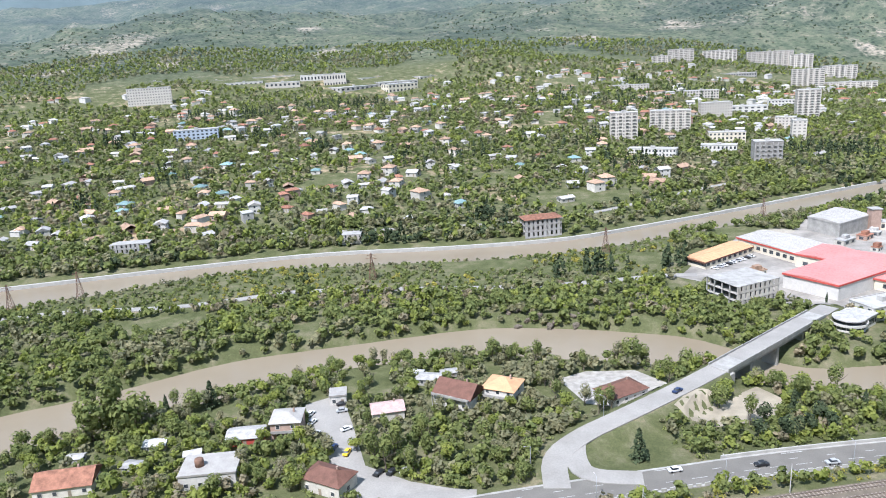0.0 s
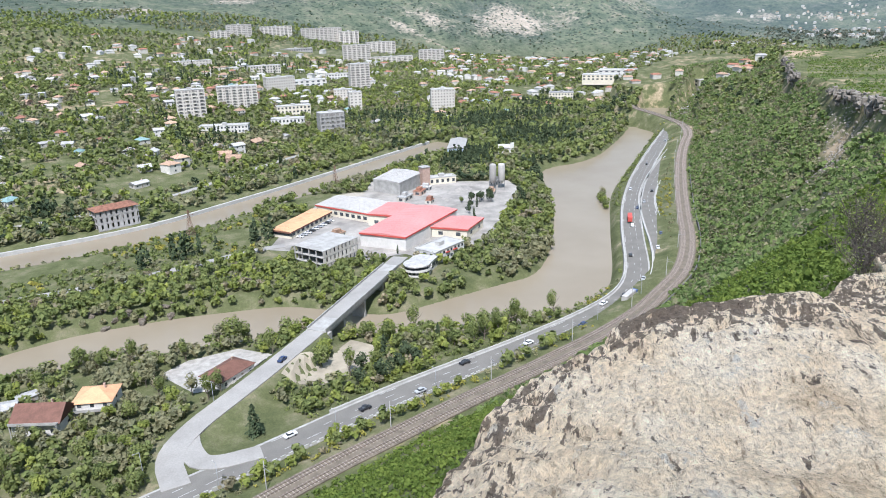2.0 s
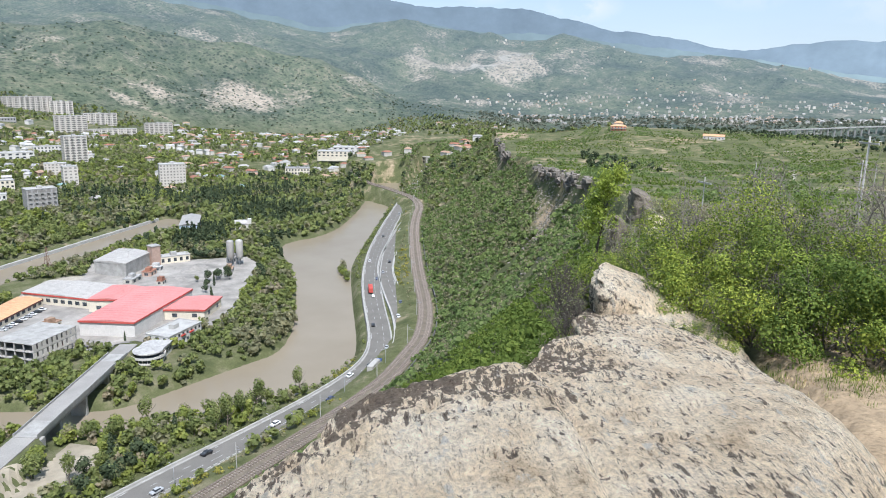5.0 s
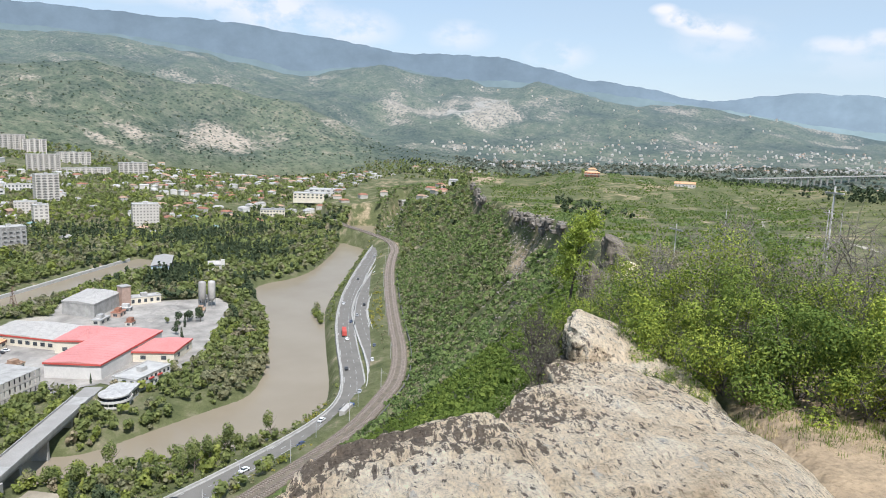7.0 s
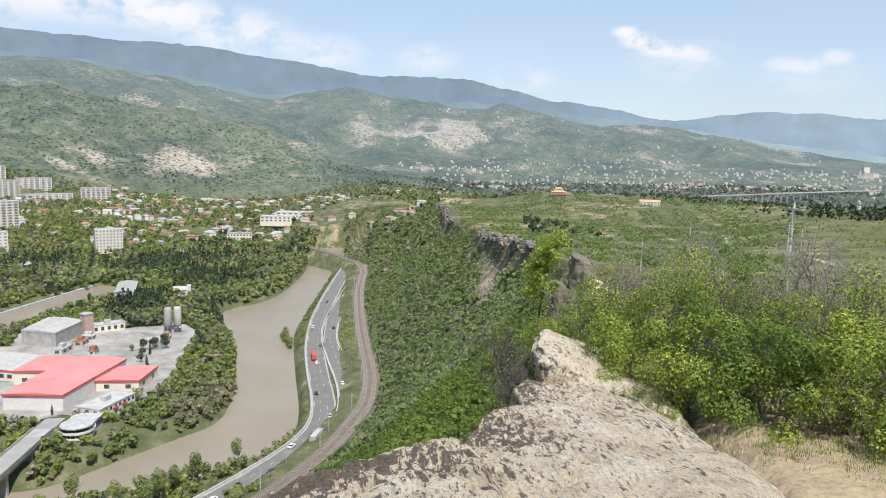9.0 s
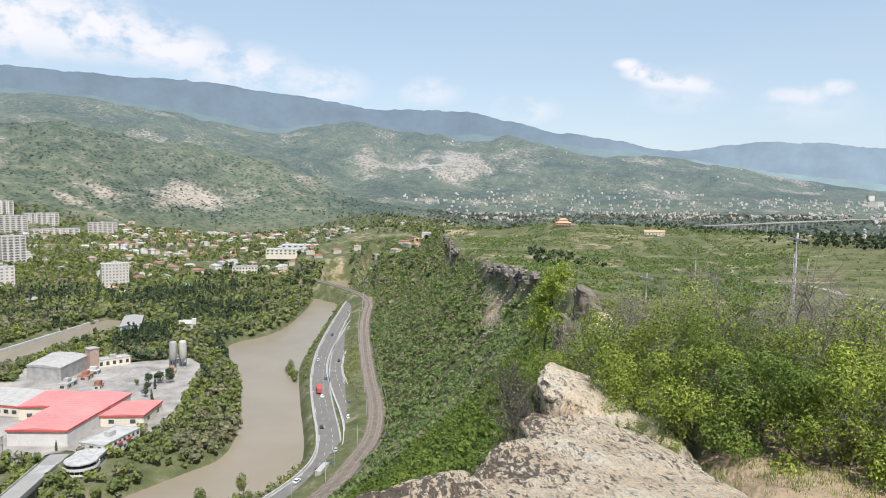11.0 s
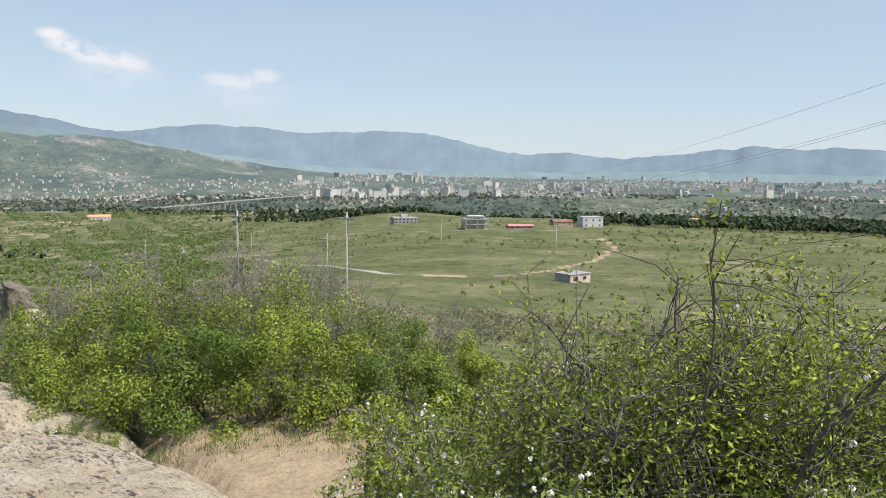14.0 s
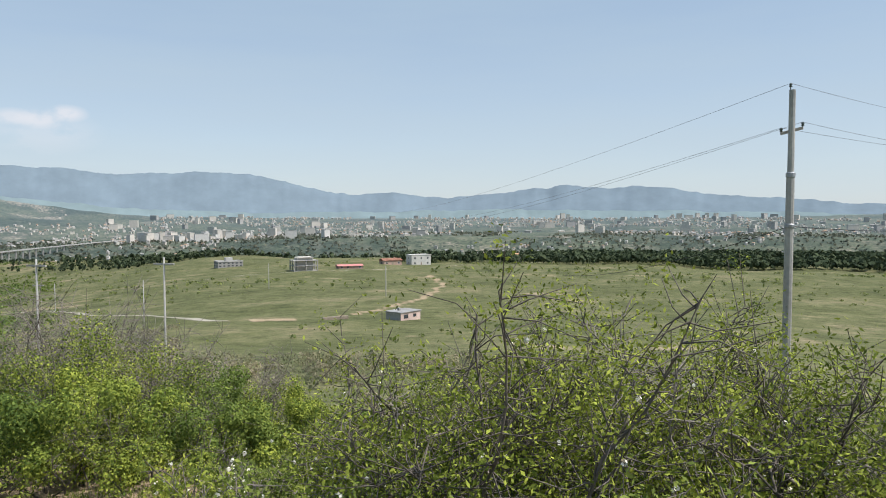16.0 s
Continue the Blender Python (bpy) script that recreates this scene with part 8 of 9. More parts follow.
def rail_wall(name, label, line, d, half, z0, z1, mat, first=0.0, last=1.0):
    strip(name, offset_line(line, d), half, mat, z1, label, z1 - z0, 0, first, last)


PALE = plain("pale_concrete_barrier", (0.44, 0.43, 0.4), 0.9, 0.12, 0.3)
DARK_WALL = plain("dark_retaining_wall", (0.13, 0.125, 0.115), 0.95, 0.3, 0.2)
for line, half, first in ((HIGHWAY, 4.9, 0.0), (SECOND_ROAD, 4.2, 0.06)):
    for s in (-1, 1):
        rail_wall("kerb", "pale concrete verge of the highway", line, s * (half + 0.4), 0.4, -0.5, 0.12, CONCRETE, first)
rail_wall("parapet_river", "pale concrete parapet along the river", HIGHWAY, -6.0, 0.22, -0.4, 0.95, PALE, 0.3)
rail_wall("retaining_wall", "dark retaining wall above the river", HIGHWAY, -6.45, 0.22, -7.0, 0.3, DARK_WALL, 0.5, 0.85)
rail_wall("parapet_middle", "pale concrete barrier between the carriageways", SECOND_ROAD, -5.3, 0.22, -0.4, 0.95, PALE, 0.18)
rail_wall("parapet_slope", "pale concrete barrier at the foot of the slope", SECOND_ROAD, 5.3, 0.2, -0.4, 0.6, PALE, 0.1)
rail_wall("railway_wall", "dark retaining wall beside the railway", RAILWAY, 6.2, 0.25, -1.0, 1.6, DARK_WALL, 0.45, 0.75)
rail_wall("quay_wall", "pale stone quay wall along the canal", [(p[0], p[1], 3.2) for p in soften(CANAL_FAR)], -1.2, 0.9, -3.5, 0.0, PALE, 0.1, 0.96)


def dashes(name, line, d, dash, gap, half, z, mat):
    """Road paint laid just above the asphalt."""
    pts = [Vector(p) for p in offset_line(line, d, z)]
    b = Bulk()
    acc = 0.0
    for p, q in zip(pts, pts[1:]):
        ln = (q - p).length
        t = (q - p).normalized()
        s = Vector((t.y, -t.x, 0)) * half
        while acc < ln:
            e = min(acc + dash, ln)
            a, c = p + t * acc, p + t * e
            b.add(np.array([a - s, a + s, c + s, c - s]), [(0, 3, 2, 1)])
            acc += dash + gap
        acc -= ln
    me = b.mesh(name, mat)
    return tagged(new(name, me), "white road paint", kind="structure")


dashes("trim_lane_paint", HIGHWAY, -1.5, 3, 9, 0.08, 0.02, WHITE_PAINT)
dashes("trim_lane_paint", HIGHWAY, 1.6, 5, 3, 0.07, 0.02, WHITE_PAINT)
dashes("trim_edge_paint", HIGHWAY, -4.5, 40, 0.0, 0.1, 0.02, WHITE_PAINT)
dashes("trim_edge_paint", HIGHWAY, 4.5, 40, 0.0, 0.1, 0.02, WHITE_PAINT)
dashes("trim_lane_paint", SECOND_ROAD, 0.4, 4, 7, 0.12, 0.02, WHITE_PAINT)
dashes("trim_edge_paint", SECOND_ROAD, 3.6, 40, 0, 0.12, 0.02, WHITE_PAINT)

# barrier posts with dark gaps along the near stretch
median = tagged(new("road_barrier"), "white and dark striped barrier along the highway", "barrier")
post_w = box_mesh("block", PALE, (-0.75, -0.14, 0, 0.75, 0.14, 0.85))
pts = [Vector(p) for p in offset_line(HIGHWAY, 5.5)]
run, count = 0.0, 0
for p, q in zip(pts, pts[1:]):
    t = q - p
    ln = t.length
    while run < ln:
        s = p + t * (run / ln)
        if -20 < s.x < 205 and count < 130:
            o = part("block", post_w, None, median)
            o.matrix_basis = pose(s.x, s.y, s.z + 0.12, 0, 0, math.degrees(math.atan2(t.y, t.x)))
            count += 1
        run += 2.6
    run -= ln

rails = tagged(new("railway_track"), "four worn steel rails on concrete sleepers", "railway")
RAIL = plain("worn_rail", (0.3, 0.24, 0.2), 0.45, 0.2, 1.0, metal=0.5)
for d in (-2.95, -1.5, 1.5, 2.95):
    strip("rail", offset_line(RAILWAY, d), 0.07, RAIL, 0.42, thick=0.16, parent=rails)
sl = Bulk()
pts = [Vector(p) for p in RAILWAY]
run = 0.0
for p, q in zip(pts, pts[1:]):
    t = q - p
    ln = t.length
    u = t.normalized()
    n = Vector((u.y, -u.x, 0))
    while run < ln:
        s = p + u * run
        for d in (-2.22, 2.22):
            c = s + n * d
            v = [c + n * a + u * e + Vector((0, 0, zz)) for zz in (0.08, 0.27) for a, e in ((-1.3, -0.13), (1.3, -0.13), (1.3, 0.13), (-1.3, 0.13))]
            sl.add(np.array(v), BOX_F)
        run += 1.2
    run -= ln
part("sleeper_bed", sl.mesh("sleeper_bed", plain("sleeper", (0.33, 0.28, 0.24), 0.9, 0.2, 1.0)), None, rails, kind="stuff")

# masts of the railway's overhead line
mast = tagged(new("catenary_mast"), "grey concrete mast of the railway's overhead line", "mast", "masts along the railway")
part("post", lathe([(0.17, -1), (0.12, 8.6), (0, 8.6)], 8).mesh("post", CONCRETE, True), None, mast)
part("arm", box_mesh("arm", STEEL, (-0.05, -2.6, 6.4, 0.05, 0.1, 6.52), (-0.05, -1.4, 7.3, 0.05, 0.1, 7.4)), None, mast)
first_mast = True
pts = [Vector(p) for p in offset_line(RAILWAY, -4.6)]
run = 0.0
for p, q in zip(pts, pts[1:]):
    t = q - p
    ln = t.length
    while run < ln:
        s = p + t * (run / ln)
        m4 = pose(s.x, s.y, s.z, 0, 0, math.degrees(math.atan2(t.y, t.x)))
        if s.x > -60 and s.x < 540:
            if first_mast:
                mast.matrix_basis = m4
                first_mast = False
            else:
                copy_thing(mast, m4)
        run += 42
    run -= ln

# street lamps along the highway
lamp = tagged(new("street_lamp"), "slim grey street lamp beside the highway", "street lamp", "street lamps along the highway")
part("pole", lathe([(0.11, -0.3), (0.06, 8.5), (0, 8.5)], 8).mesh("pole", STEEL, True), None, lamp)
part("arm", box_mesh("arm", STEEL, (-0.04, 0, 8.4, 0.04, 1.6, 8.5)), None, lamp)
part("head", worn_box(-0.14, 1.3, 8.36, 0.14, 2.0, 8.52, 0.04), ROOF_WHITE, lamp)
for i, (x, y, yaw) in enumerate(((25, 176, 15), (62, 184, 12), (100, 191, 8), (140, 197, 8), (180, 203.5, 10), (212, 213, 30), (8, 192, 100), (34, 222, 40))):
    m4 = pose(x, y, 6.1, 0, 0, yaw)
    if i:
        copy_thing(lamp, m4)
    else:
        lamp.matrix_basis = m4


# lattice pylons on the island
def pylon(x, y, h, yaw):
    root = tagged(new("lattice_pylon"), "rusty steel lattice power pylon", "pylon", "pylons along the canal")
    root.matrix_basis = pose(x, y, ground_at(x, y), 0, 0, yaw)
    for sx_, sy_ in ((-1, -1), (1, -1), (1, 1), (-1, 1)):
        b = Bulk()
        tube(b, [(sx_ * 2.0, sy_ * 2.0, -0.5), (sx_ * 0.5, sy_ * 0.5, h * 0.75), (sx_ * 0.25, sy_ * 0.25, h)], [0.13, 0.1, 0.08], 4)
        part("leg", b.mesh("leg", RUST_METAL), None, root)
    b = Bulk()
    for k in range(9):
        z0, z1 = h * k / 9, h * (k + 1) / 9
        w0, w1 = np.interp(z0, (0, h * 0.75, h), (2, 0.5, 0.25)), np.interp(z1, (0, h * 0.75, h), (2, 0.5, 0.25))
        c0 = [(-w0, -w0, z0), (w0, -w0, z0), (w0, w0, z0), (-w0, w0, z0)]
        c1 = [(-w1, -w1, z1), (w1, -w1, z1), (w1, w1, z1), (-w1, w1, z1)]
        for i in range(4):
            j = (i + 1) % 4
            tube(b, [c0[i], c1[j]], [0.06, 0.06], 3)
            tube(b, [c0[j], c1[i]], [0.06, 0.06], 3)
    part("bracing", b.mesh("bracing", RUST_METAL), None, root)
    for z0, w in ((0.78, 3.2), (0.9, 2.4)):
        b = Bulk()
        tube(b, [(-w, 0, h * z0), (w, 0, h * z0)], [0.09, 0.09], 4)
        tube(b, [(-w, 0, h * z0), (0, 0, h * z0 + 0.9), (w, 0, h * z0)], [0.06, 0.06, 0.06], 4)
        part("crossarm", b.mesh("crossarm", RUST_METAL), None, root)


for x, y, yaw in ((-69, 388, 0), (66, 424, 15), (-258, 352, 15), (-232, 374, 15), (180, 488, 30)):
    pylon(x, y, 15.5, yaw)

# ---- vehicles ----
TYRE = plain("tyre", (0.025, 0.025, 0.027), 0.9, 0.1)


def car(label, paint, kind="car"):
    root = tagged(new(kind), label, kind)
    if kind == "car":
        part("body", worn_box(-2.1, -0.86, 0.32, 2.1, 0.86, 0.92, 0.16), paint, root)
        bm = worn_box(-1.25, -0.76, 0.9, 1.0, 0.76, 1.45, 0.1)
        for v in bm.verts:
            if v.co.z > 1.2:
                v.co.x *= 0.72
                v.co.y *= 0.86
        part("cabin", bm, GLASS, root)
        part("roof", worn_box(-0.88, -0.62, 1.43, 0.7, 0.62, 1.5, 0.03), paint, root)
        for s in (-1, 1):
            part("headlight", worn_box(2.02, s * 0.62 - 0.16, 0.6, 2.13, s * 0.62 + 0.16, 0.76, 0.03), WHITE_WALL, root)
        wx, wr = (-1.3, 1.3), 0.32
    else:
        part("cab", worn_box(3.0, -1.2, 0.6, 5.0, 1.2, 3.0, 0.15), paint, root)
        part("windscreen", worn_box(4.9, -1.05, 1.8, 5.06, 1.05, 2.7, 0.04), GLASS, root)
        part("box", worn_box(-7.0, -1.25, 1.0, 2.8, 1.25, 3.6, 0.06), ROOF_WHITE if "white" in label else RED_PANEL, root)
        part("chassis", worn_box(-6.8, -0.9, 0.6, 3.2, 0.9, 1.0, 0.04), TYRE, root)
        wx, wr = (-5.6, -4.4, 1.8, 4.1), 0.5
    for x in wx:
        for s in (-1, 1):
            w = part("wheel", lathe([(0, -0.11), (wr, -0.11), (wr, 0.11), (0, 0.11)], 14).mesh("wheel", TYRE), None, root)
            w.matrix_basis = pose(x, s * (0.8 if kind == "car" else 1.1), wr, 90, 0, 0)
    return root


PAINTS = [("white saloon car with dark windows", plain("white_car_paint", (0.75, 0.75, 0.74), 0.3, 0.03, spec=0.5)), ("black saloon car with dark windows", plain("black_car_paint", (0.025, 0.025, 0.028), 0.3, 0.05, spec=0.5)), ("silver saloon car with dark windows", plain("silver_car_paint", (0.4, 0.41, 0.42), 0.3, 0.04, spec=0.5)),
          ("dark blue saloon car on the road", plain("blue_car_paint", (0.03, 0.05, 0.12), 0.3, 0.05, spec=0.5)), ("small yellow van at the roadside", plain("yellow_car_paint", (0.75, 0.5, 0.03), 0.35, 0.05, spec=0.5))]
CARS = [car(n, p) for n, p in PAINTS]
TRUCKS = [car("white box truck with a blue cab", plain("blue_cab_paint", (0.06, 0.12, 0.35), 0.4, 0.05), "truck"), car("red truck with a red trailer", plain("red_cab_paint", (0.45, 0.04, 0.03), 0.4, 0.05), "truck")]
used = set()


def park(store, k, x, y, z, yaw, group):
    ob = store[k]
    m4 = pose(x, y, z, 0, 0, yaw)
    if (id(store), k) not in used:
        used.add((id(store), k))
        ob.matrix_basis = m4
    else:
        ob = copy_thing(ob, m4)
    ob["group"] = group


def on_line(line, share, d):
    pts = offset_line(line, d)
    f = share * (len(pts) - 1)
    i = min(int(f), len(pts) - 2)
    p, q = Vector(pts[i]), Vector(pts[i + 1])
    s = p.lerp(q, f - i)
    return s, math.degrees(math.atan2(q.y - p.y, q.x - p.x))


rng = np.random.default_rng(71)
for i, share in enumerate(np.linspace(0.27, 0.93, 17) + rng.normal(size=17) * 0.008):
    d = (-3.0, 0.05, 3.1)[i % 3]
    s, yaw = on_line(HIGHWAY, float(share), d)
    park(CARS, (0, 1, 2, 1, 0, 3)[i % 6], s.x, s.y, s.z + 0.01, yaw + (180 if d > 0 else 0), "cars on the highway")
for i, share in enumerate(np.linspace(0.2, 0.9, 9) + rng.normal(size=9) * 0.02):
    d = (-1.8, 2.2)[i % 2]
    s, yaw = on_line(SECOND_ROAD, float(share), d)
    park(CARS, (2, 1, 0, 3)[i % 4], s.x, s.y, s.z + 0.01, yaw, "cars on the highway")
for k, share, line, d in ((0, 0.545, HIGHWAY, 3.4), (1, 0.70, HIGHWAY, -1.2)):
    s, yaw = on_line(line, share, d)
    park(TRUCKS, k, s.x, s.y, s.z + 0.01, yaw, "trucks on the highway")
park(CARS, 3, 61, 234, ground_at(61, 234) + 0.36, 40, "cars on the bridge road")
for i, (x, y, yaw, k) in enumerate(((-68, 232, 70, 0), (-66, 226, 70, 0), (-63, 218, 70, 2), (-60, 210, 70, 2), (-58, 239, 15, 1), (-57, 234, 15, 2), (-53, 221, 35, 0), (-50, 206, 80, 4), (-55, 209, 80, 3), (-38, 194, 60, 1), (-34, 194.5, 60, 1), (-30, 195, 60, 2), (129, 333, 20, 1), (131, 330, 20, 2), (134, 331, 20, 1))):
    park(CARS, k, x, y, ground_at(x, y) + 0.13, yaw, "parked cars")
for i in range(9):
    t = i / 8
    x, y = 118 + 26 * t, 384 + 20 * t
    park(CARS, (0, 2, 0, 1)[i % 4], x, y, ground_at(x, y) + 0.14, -48, "parked cars at the works")

# ---- crags along the rim of the bluff ----
CRAG_ROCK = plain("grey_brown_crag", (0.2, 0.178, 0.15), 0.95, 0.5, 0.35, 2.2, relief=0.2)


def crag(x, y, z, long, tall, yaw, seed, deep=1.0, mat=CRAG_ROCK, label="broken grey-brown crag on the rim of the bluff"):
    """A broken crag: tilted beds of split blocks, rough and angular."""
    rng = np.random.default_rng(seed)
    root = tagged(new("crag"), label, "rock", "crags along the rim")
    root.matrix_basis = pose(x, y, z, 0, 0, yaw)
    for k in range(9):
        bm = bmesh.new()
        w, d, h = long * rng.uniform(0.16, 0.38), rng.uniform(1.4, 3.2) * deep, tall * rng.uniform(0.2, 0.45)
        c = np.array([rng.uniform(-0.5, 0.5) * long, rng.uniform(-1.6, 1.0) * deep, -rng.uniform(0.05, 1) * tall])
        q = np.sign(rng.normal(size=(14, 3))) * rng.uniform(0.62, 1.0, (14, 3)) * (w / 2, d / 2, h / 2)
        q[:, 2] += q[:, 0] * rng.uniform(-0.1, 0.25)
        bmesh.ops.convex_hull(bm, input=[bm.verts.new(c + p) for p in q])
        bmesh.ops.delete(bm, geom=[v for v in bm.verts if not v.link_faces], context="VERTS")
        part("block", bm, mat, root)


for label, mat, beds in (("tall dark lichen-grown crag on the cliff rim", DARK_ROCK, ((41.3, 19.6, 119, 30, 2.4, 1.3, 123.5, 0.25), (43.4, 20.9, 119, 24, 1.6, 1.2, 123.0, 0.2), (39.6, 18.3, 119, 40, 1.2, 0.9, 122.9, 0.2))),
                         ("pale split rocks among the bushes of the rim", ROCK, ((23.6, 10.9, 123, 30, 1.7, 0.8, 124.95, 0.14), (24.9, 11.1, 123, 10, 1.3, 0.9, 124.8, 0.1), (26.6, 11.9, 123, 25, 1.2, 0.8, 124.9, 0.1))),
                         ("upright dark rock beside a young tree on the rim", DARK_ROCK, ((22.9, 11.75, 123, 60, 0.7, 0.5, 125.5, 0.12), (23.4, 11.6, 123, 20, 0.6, 0.5, 125.1, 0.1)))):
    rim_rock = tagged(new("rim_rock"), label, "rock")
    for k, (bx, by, z0, yaw, ln, wd, top, lean) in enumerate(beds):
        ledge("bed", bx, by, z0, yaw, ln, wd, top, lean, rim_rock, 690 + k, mat)

# rubble of the scree below the crags
rng = np.random.default_rng(76)
a, r = np.radians(57.5 + rng.normal(size=900) * 1.2), 365 + rng.normal(size=900) * 48
x, y = r * np.sin(a), r * np.cos(a)
m = ~inside(x, y, CLIFF)
b = Bulk()
for xi, yi, zi in zip(x[m], y[m], land(x[m], y[m])[0]):
    s = rng.uniform(0.2, 0.8)
    v = box_v(-s, -s * 0.7, -s * 0.5, s, s * 0.7, s * 0.5) * rng.uniform(0.6, 1.2, (8, 3))
    t = rng.uniform(0, 6.3)
    v = np.stack([v[:, 0] * math.cos(t) - v[:, 1] * math.sin(t), v[:, 0] * math.sin(t) + v[:, 1] * math.cos(t), v[:, 2]], 1)
    b.add(v + (xi, yi, zi), BOX_F)
tagged(new("scree", b.mesh("scree", plain("scree_stone", (0.33, 0.29, 0.24), 0.95, 0.3, 0.6, 3.0))), "loose pinkish-brown rubble below the crags", "scree", kind="stuff")

rng = np.random.default_rng(77)
rim_line = CLIFF[15:21]
for i in range(330):
    q = i / 330 * 4.999
    k = int(q)
    ax, ay = (rim_line[k][c] + (rim_line[k + 1][c] - rim_line[k][c]) * (q - k) for c in (0, 1))
    tall = float(crag_height(np.array(ax), np.array(ay)))
    if tall < 3 or rng.uniform() > 0.3:
        continue
    yaw = math.degrees(math.atan2(rim_line[k + 1][1] - rim_line[k][1], rim_line[k + 1][0] - rim_line[k][0]))
    zr = ground_at(ax + 1.6, ay - 2.0)
    crag(ax - 0.6 + rng.normal() * 0.6, ay + 0.8 + rng.normal() * 0.6, zr + rng.uniform(0.0, 1.0), rng.uniform(7, 13), tall + 1.5, yaw + rng.normal() * 12, 700 + i)

# ---- the plateau's houses and poles ----
red_house = house("red_roof_villa", "tiered villa with orange-red roofs on the plateau", 20, 14, 6.5, "hip", ROOF_ORANGE, plain("salmon_render", (0.6, 0.25, 0.16), 0.85, 0.1), 3.0, 2, True)
part("upper_storey", box_mesh("upper_storey", CREAM, (-5, -4, 7.5, 5, 4, 11)), None, red_house)
part("upper_roof", gable_mesh("upper_roof", ROOF_ORANGE, 10, 8, 11, 2.2, 0.8, 0.2, 4), None, red_house)
PLATEAU = ((red_house, 710, 368, -62), (house("orange_roof_bungalow", "long white bungalow with an orange roof", 24, 10, 4, "gable", ROOF_ORANGE, WHITE_WALL, 2.2), 693, 260, -70),
           (house("red_roof_shed", "low shed with a bright red roof", 16, 6, 2.6, "gable", ROOF_RED, BRICKISH, 0.8, 1, False, False), 366, -69, -82),
           (house("pink_house", "pink house with a rust roof", 14, 8, 3.6, "gable", ROOF_RUST, BRICKISH, 1.4), 405, -100, -80),
           (house("white_villa", "white flat-roofed villa of two storeys", 15, 11, 7.6, "flat", WHITE_WALL, WHITE_WALL, 0, 2), 410, -118, -84),
           (house("orange_villa", "cream villa with an orange hipped roof", 12, 9, 5.5, "hip", ROOF_ORANGE, CREAM, 2.0, 2), 440, -193, -95))
for ob, x, y, yaw in PLATEAU:
    ob.matrix_basis = pose(x, y, ground_at(x, y) - 0.1, 0, 0, yaw) @ Matrix.Diagonal((0.8, 0.8, 0.75, 1))
block("glass_pavilion", "low grey-blue glass pavilion with a flat roof", 433, -12, ground_at(433, -12) - 0.1, 14, 9, 3.0, -76, GREY_WALL, FLAT_ROOF, 2, 6, 3, category="pavilion")
villa = frame_building("unfinished_villa", "unfinished villa of bare concrete floors", 357, -45, ground_at(357, -45), 12, 9, 2, -82, 2.5, False)
part("core", box_mesh("core", PANEL, (-4, -2.5, 0, 4, 3, 6.2)), None, villa)
part("canopy", worn_box(-3.4, -3.4, 6.2, 4, 4, 6.45, 0.04), PANEL, villa)
hut = tagged(new("field_hut"), "small block hut with a pink front and a flat roof", "hut")
hx, hy = 135, -36
hut.matrix_basis = pose(hx, hy, ground_at(hx, hy) - 0.1, 0, 0, -58) @ Matrix.Diagonal((0.8, 0.8, 0.72, 1))
part("wall", box_mesh("wall", GREY_WALL, (-3.4, -2.4, -1, 3.4, 2.4, 2.3)), None, hut)
part("front", box_mesh("front", plain("pinkish_render", (0.62, 0.47, 0.41), 0.9, 0.12, 0.5), (-3.4, -2.5, -0.5, 3.4, -2.403, 2.3)), None, hut)
part("roof", worn_box(-3.7, -2.7, 2.3, 3.7, 2.7, 2.5, 0.03), ROOF_GREY, hut)
part("window", box_mesh("window", GLASS, (-2.4, -2.56, 0.8, -0.9, -2.45, 1.8)), None, hut)
part("window", box_mesh("window", GLASS, (0.9, -2.56, 0.9, 1.9, -2.45, 1.7)), None, hut)
part("chimney", worn_box(-1.2, 0.2, 2.5, -0.6, 0.8, 3.2, 0.03), GREY_WALL, hut)
wall_ruin = tagged(new("low_wall"), "low broken stone wall beside the hut", "wall")
wall_ruin.matrix_basis = pose(141, -24, ground_at(141, -24), 0, 0, 100)
part("stones", worn_box(-2.6, -0.25, -0.4, 2.6, 0.25, 0.6, 0.08), WOOD, wall_ruin)

# the power line
PX, PY = 30.69, -29.11
pole = tagged(new("power_pole"), "pale concrete power pole with a short crossarm", "power pole")
gz = ground_at(PX, PY)
pole.matrix_basis = pose(PX, PY, 0, 0, 0, 44)
part("lower_shaft", lathe([(0.24, gz - 1), (0.2, 131.9), (0.2, 132.0), (0, 132.0)], 10).mesh("lower_shaft", CONCRETE), None, pole)
part("upper_shaft", lathe([(0.165, 131.95), (0.155, 136.3), (0, 136.3)], 10).mesh("upper_shaft", CONCRETE), None, pole)
part("collar", lathe([(0.19, 131.8), (0.235, 131.85), (0.235, 132.05), (0.16, 132.1)], 12).mesh("collar", STEEL), None, pole)
bm = worn_box(-0.55, -0.24, 134.15, 0.55, -0.12, 134.3, 0.02)
bmesh.ops.rotate(bm, verts=bm.verts, cent=(0, 0, 134.2), matrix=Matrix.Rotation(radians(14), 3, "Y"))
part("crossarm", bm, plain("pale_timber", (0.42, 0.38, 0.33), 0.9, 0.2, 2.0), pole)
INS = [(-0.5, -0.18, 134.45), (0.5, -0.18, 134.2), (0.1, -0.1, 136.45)]
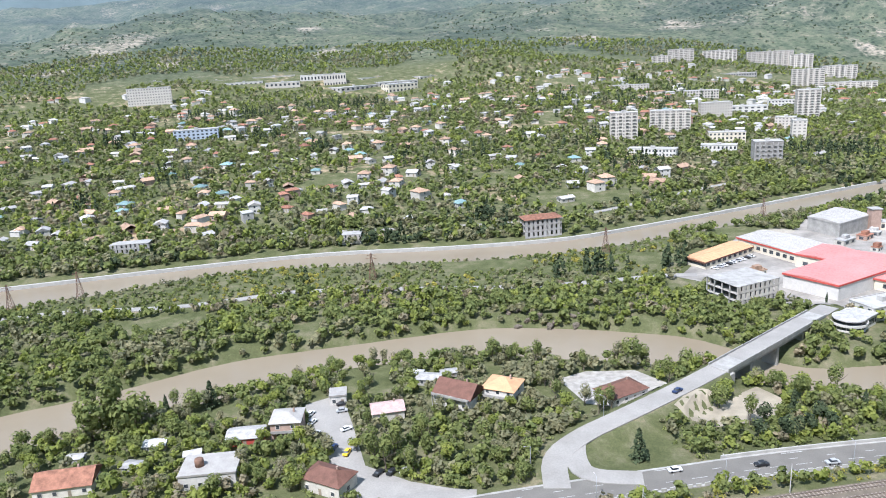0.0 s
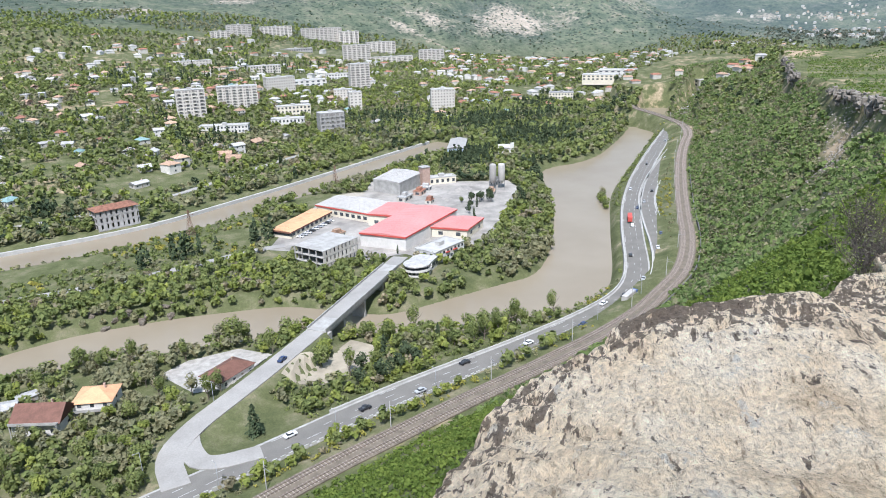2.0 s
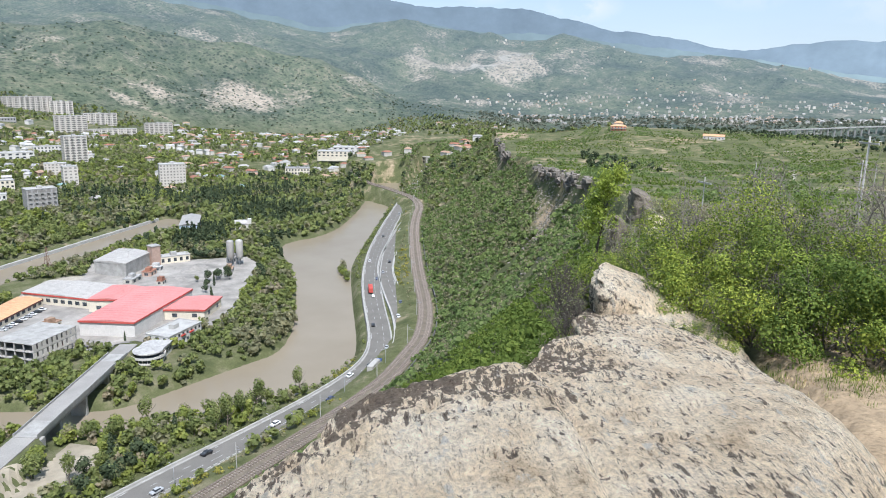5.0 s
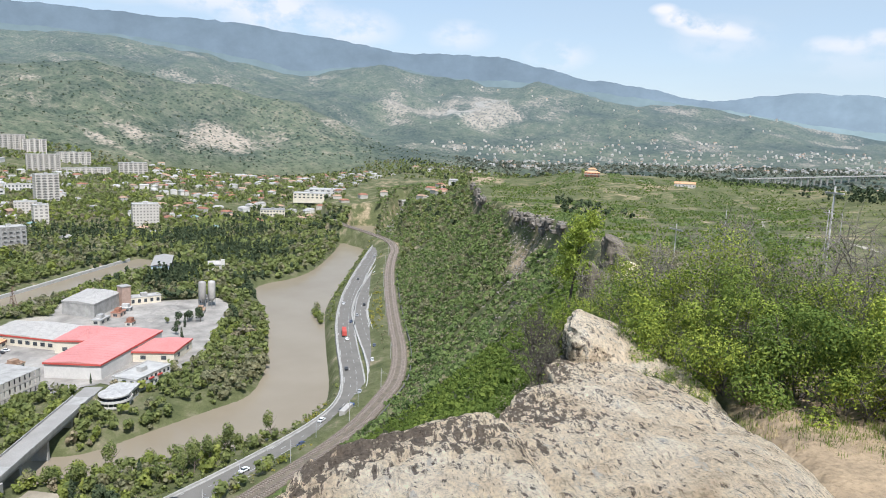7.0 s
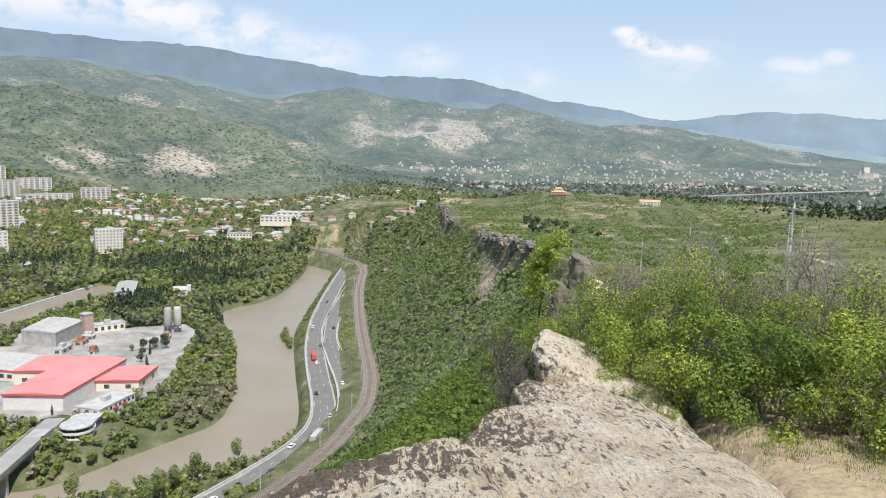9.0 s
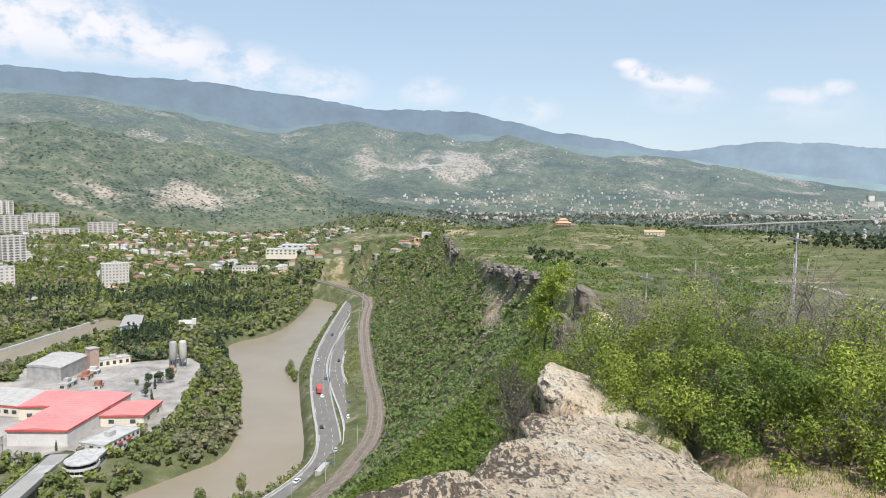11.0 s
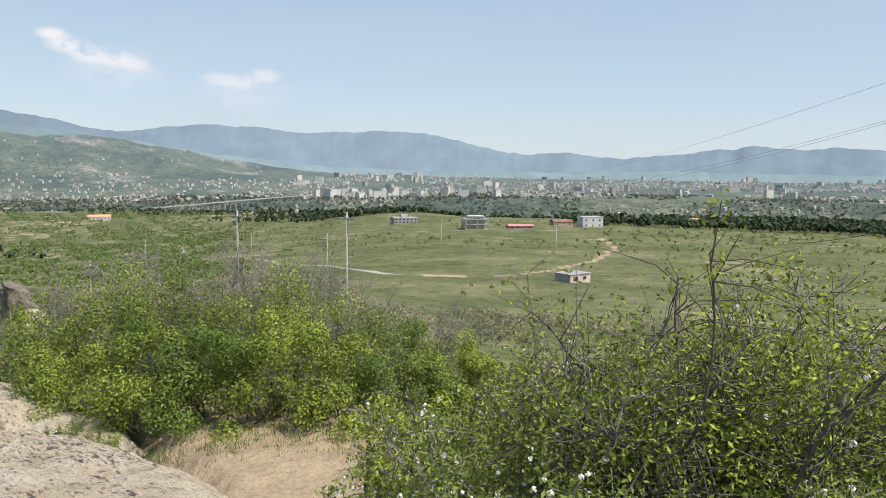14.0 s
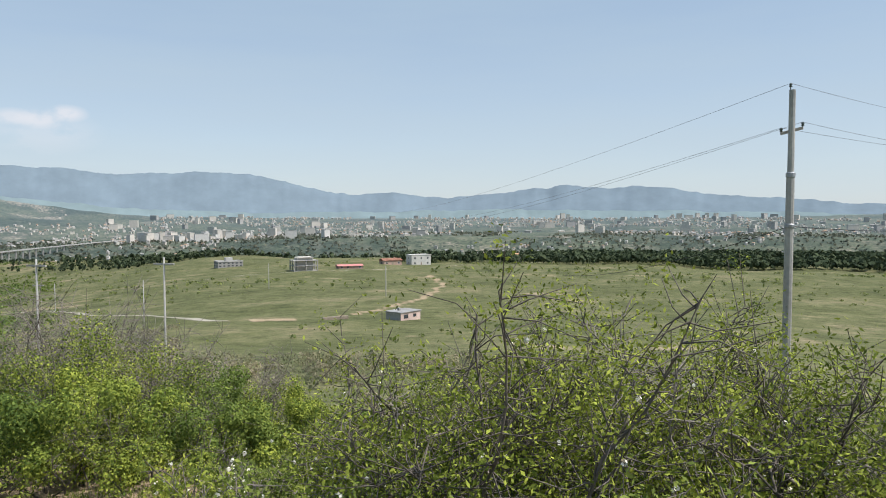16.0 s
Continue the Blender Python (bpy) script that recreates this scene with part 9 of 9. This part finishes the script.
for x, y, z in INS:
    o = part("insulator", lathe([(0.02, -0.15), (0.03, 0.0), (0.09, 0.02), (0.05, 0.08), (0.09, 0.12), (0.04, 0.2), (0, 0.22)], 10).mesh("insulator", plain("dark_porcelain", (0.07, 0.09, 0.08), 0.25, 0.1, spec=0.5), True), None, pole)
    o.matrix_basis = pose(x, y, z)
part("bracket", worn_box(-0.12, -0.34, 127.9, 0.34, -0.18, 128.0, 0.02), WHITE_WALL, pole)
part("cable_clamp", lathe([(0.22, 129.2), (0.25, 129.25), (0.25, 129.4), (0.2, 129.45)], 12).mesh("cable_clamp", STEEL), None, pole)
WIRE = plain("wire", (0.12, 0.12, 0.125), 0.6, 0.1, metal=0.4)
CABLE = plain("black_cable", (0.03, 0.03, 0.032), 0.7, 0.1)


def wire(name, label, a, b_, sag, rad, mat):
    n = 24
    t = np.linspace(0, 1, n)[:, None]
    p = np.array(a) * (1 - t) + np.array(b_) * t
    p[:, 2] -= sag * 4 * t[:, 0] * (1 - t[:, 0])
    b = Bulk()
    tube(b, p, [rad] * n, 5)
    return tagged(new(name, b.mesh(name, mat, True)), label, "wire")


mp = pole.matrix_basis
ENDS = ((195, -47, 129.5), (192, -58, 127.0), (190, -54, 127.6))
RIGHT = ((44, -66, 136.6), (44.5, -66, 134.6), (43.4, -67, 134.4))
for (x, y, z), e, rt in zip([INS[2], INS[0], INS[1]], ENDS, RIGHT):
    s = mp @ Vector((x, y, z + 0.2))
    wire("power_line", "thin grey overhead wire of the power pole", s, e, 1.6, 0.010, WIRE)
    wire("power_line", "thin grey overhead wire of the power pole", s, rt, 0.3, 0.010, WIRE)
s = mp @ Vector((0, -0.24, 129.3))
wire("telephone_cable", "thick black cable slung from the power pole", s, (83, -43, 122.0), 0.9, 0.022, CABLE)
wire("telephone_cable", "thick black cable slung from the power pole", s, (44, -66, 129.2), 0.5, 0.022, CABLE)


def small_pole(x, y, top, label, arm=True, thick=0.1):
    root = tagged(new("wooden_pole"), label, "pole")
    root.matrix_basis = pose(x, y, 0, 0, 0, 60)
    z = ground_at(x, y)
    part("post", lathe([(thick, z - 0.5), (thick * 0.8, top), (0, top)], 8).mesh("post", CONCRETE, True), None, root)
    if arm:
        part("crossarm", worn_box(-0.8, -0.06, top - 0.55, 0.8, 0.06, top - 0.42, 0.02), CONCRETE, root)


small_pole(55.6, 2.5, 126.8, "pale concrete pole above the thicket", True, 0.08)
small_pole(58.2, 11.1, 126.7, "pale pole with a short crossarm", True, 0.08)
small_pole(101, 19.5, 121.4, "pale pole with a crossarm on the slope", True, 0.08)
small_pole(59.2, 22.7, 122.6, "thin marker post on the slope", True, 0.05)
for x, y in ((195, -47), (160, 12), (226, 40), (190, 60), (250, -20)):
    small_pole(x, y, ground_at(x, y) + 8.5, "distant grey pole on the meadow", False, 0.12)

# boulders and driftwood on the river's far shore
rng = np.random.default_rng(81)
for i in range(16):
    q = i / 15
    x, y = 4 + 36 * q + rng.normal() * 2.5, 327 - 9 * q + rng.normal() * 3
    boulder("river_boulder", "tilted grey slab of rock on the river shore", x, y, ground_at(x, y) + 0.1, rng.uniform(1.2, 3), rng.uniform(0.8, 1.6), rng.uniform(0.5, 1.0), 900 + i, DARK_ROCK, rng.uniform(0, 180))["group"] = "rocks on the river shore"
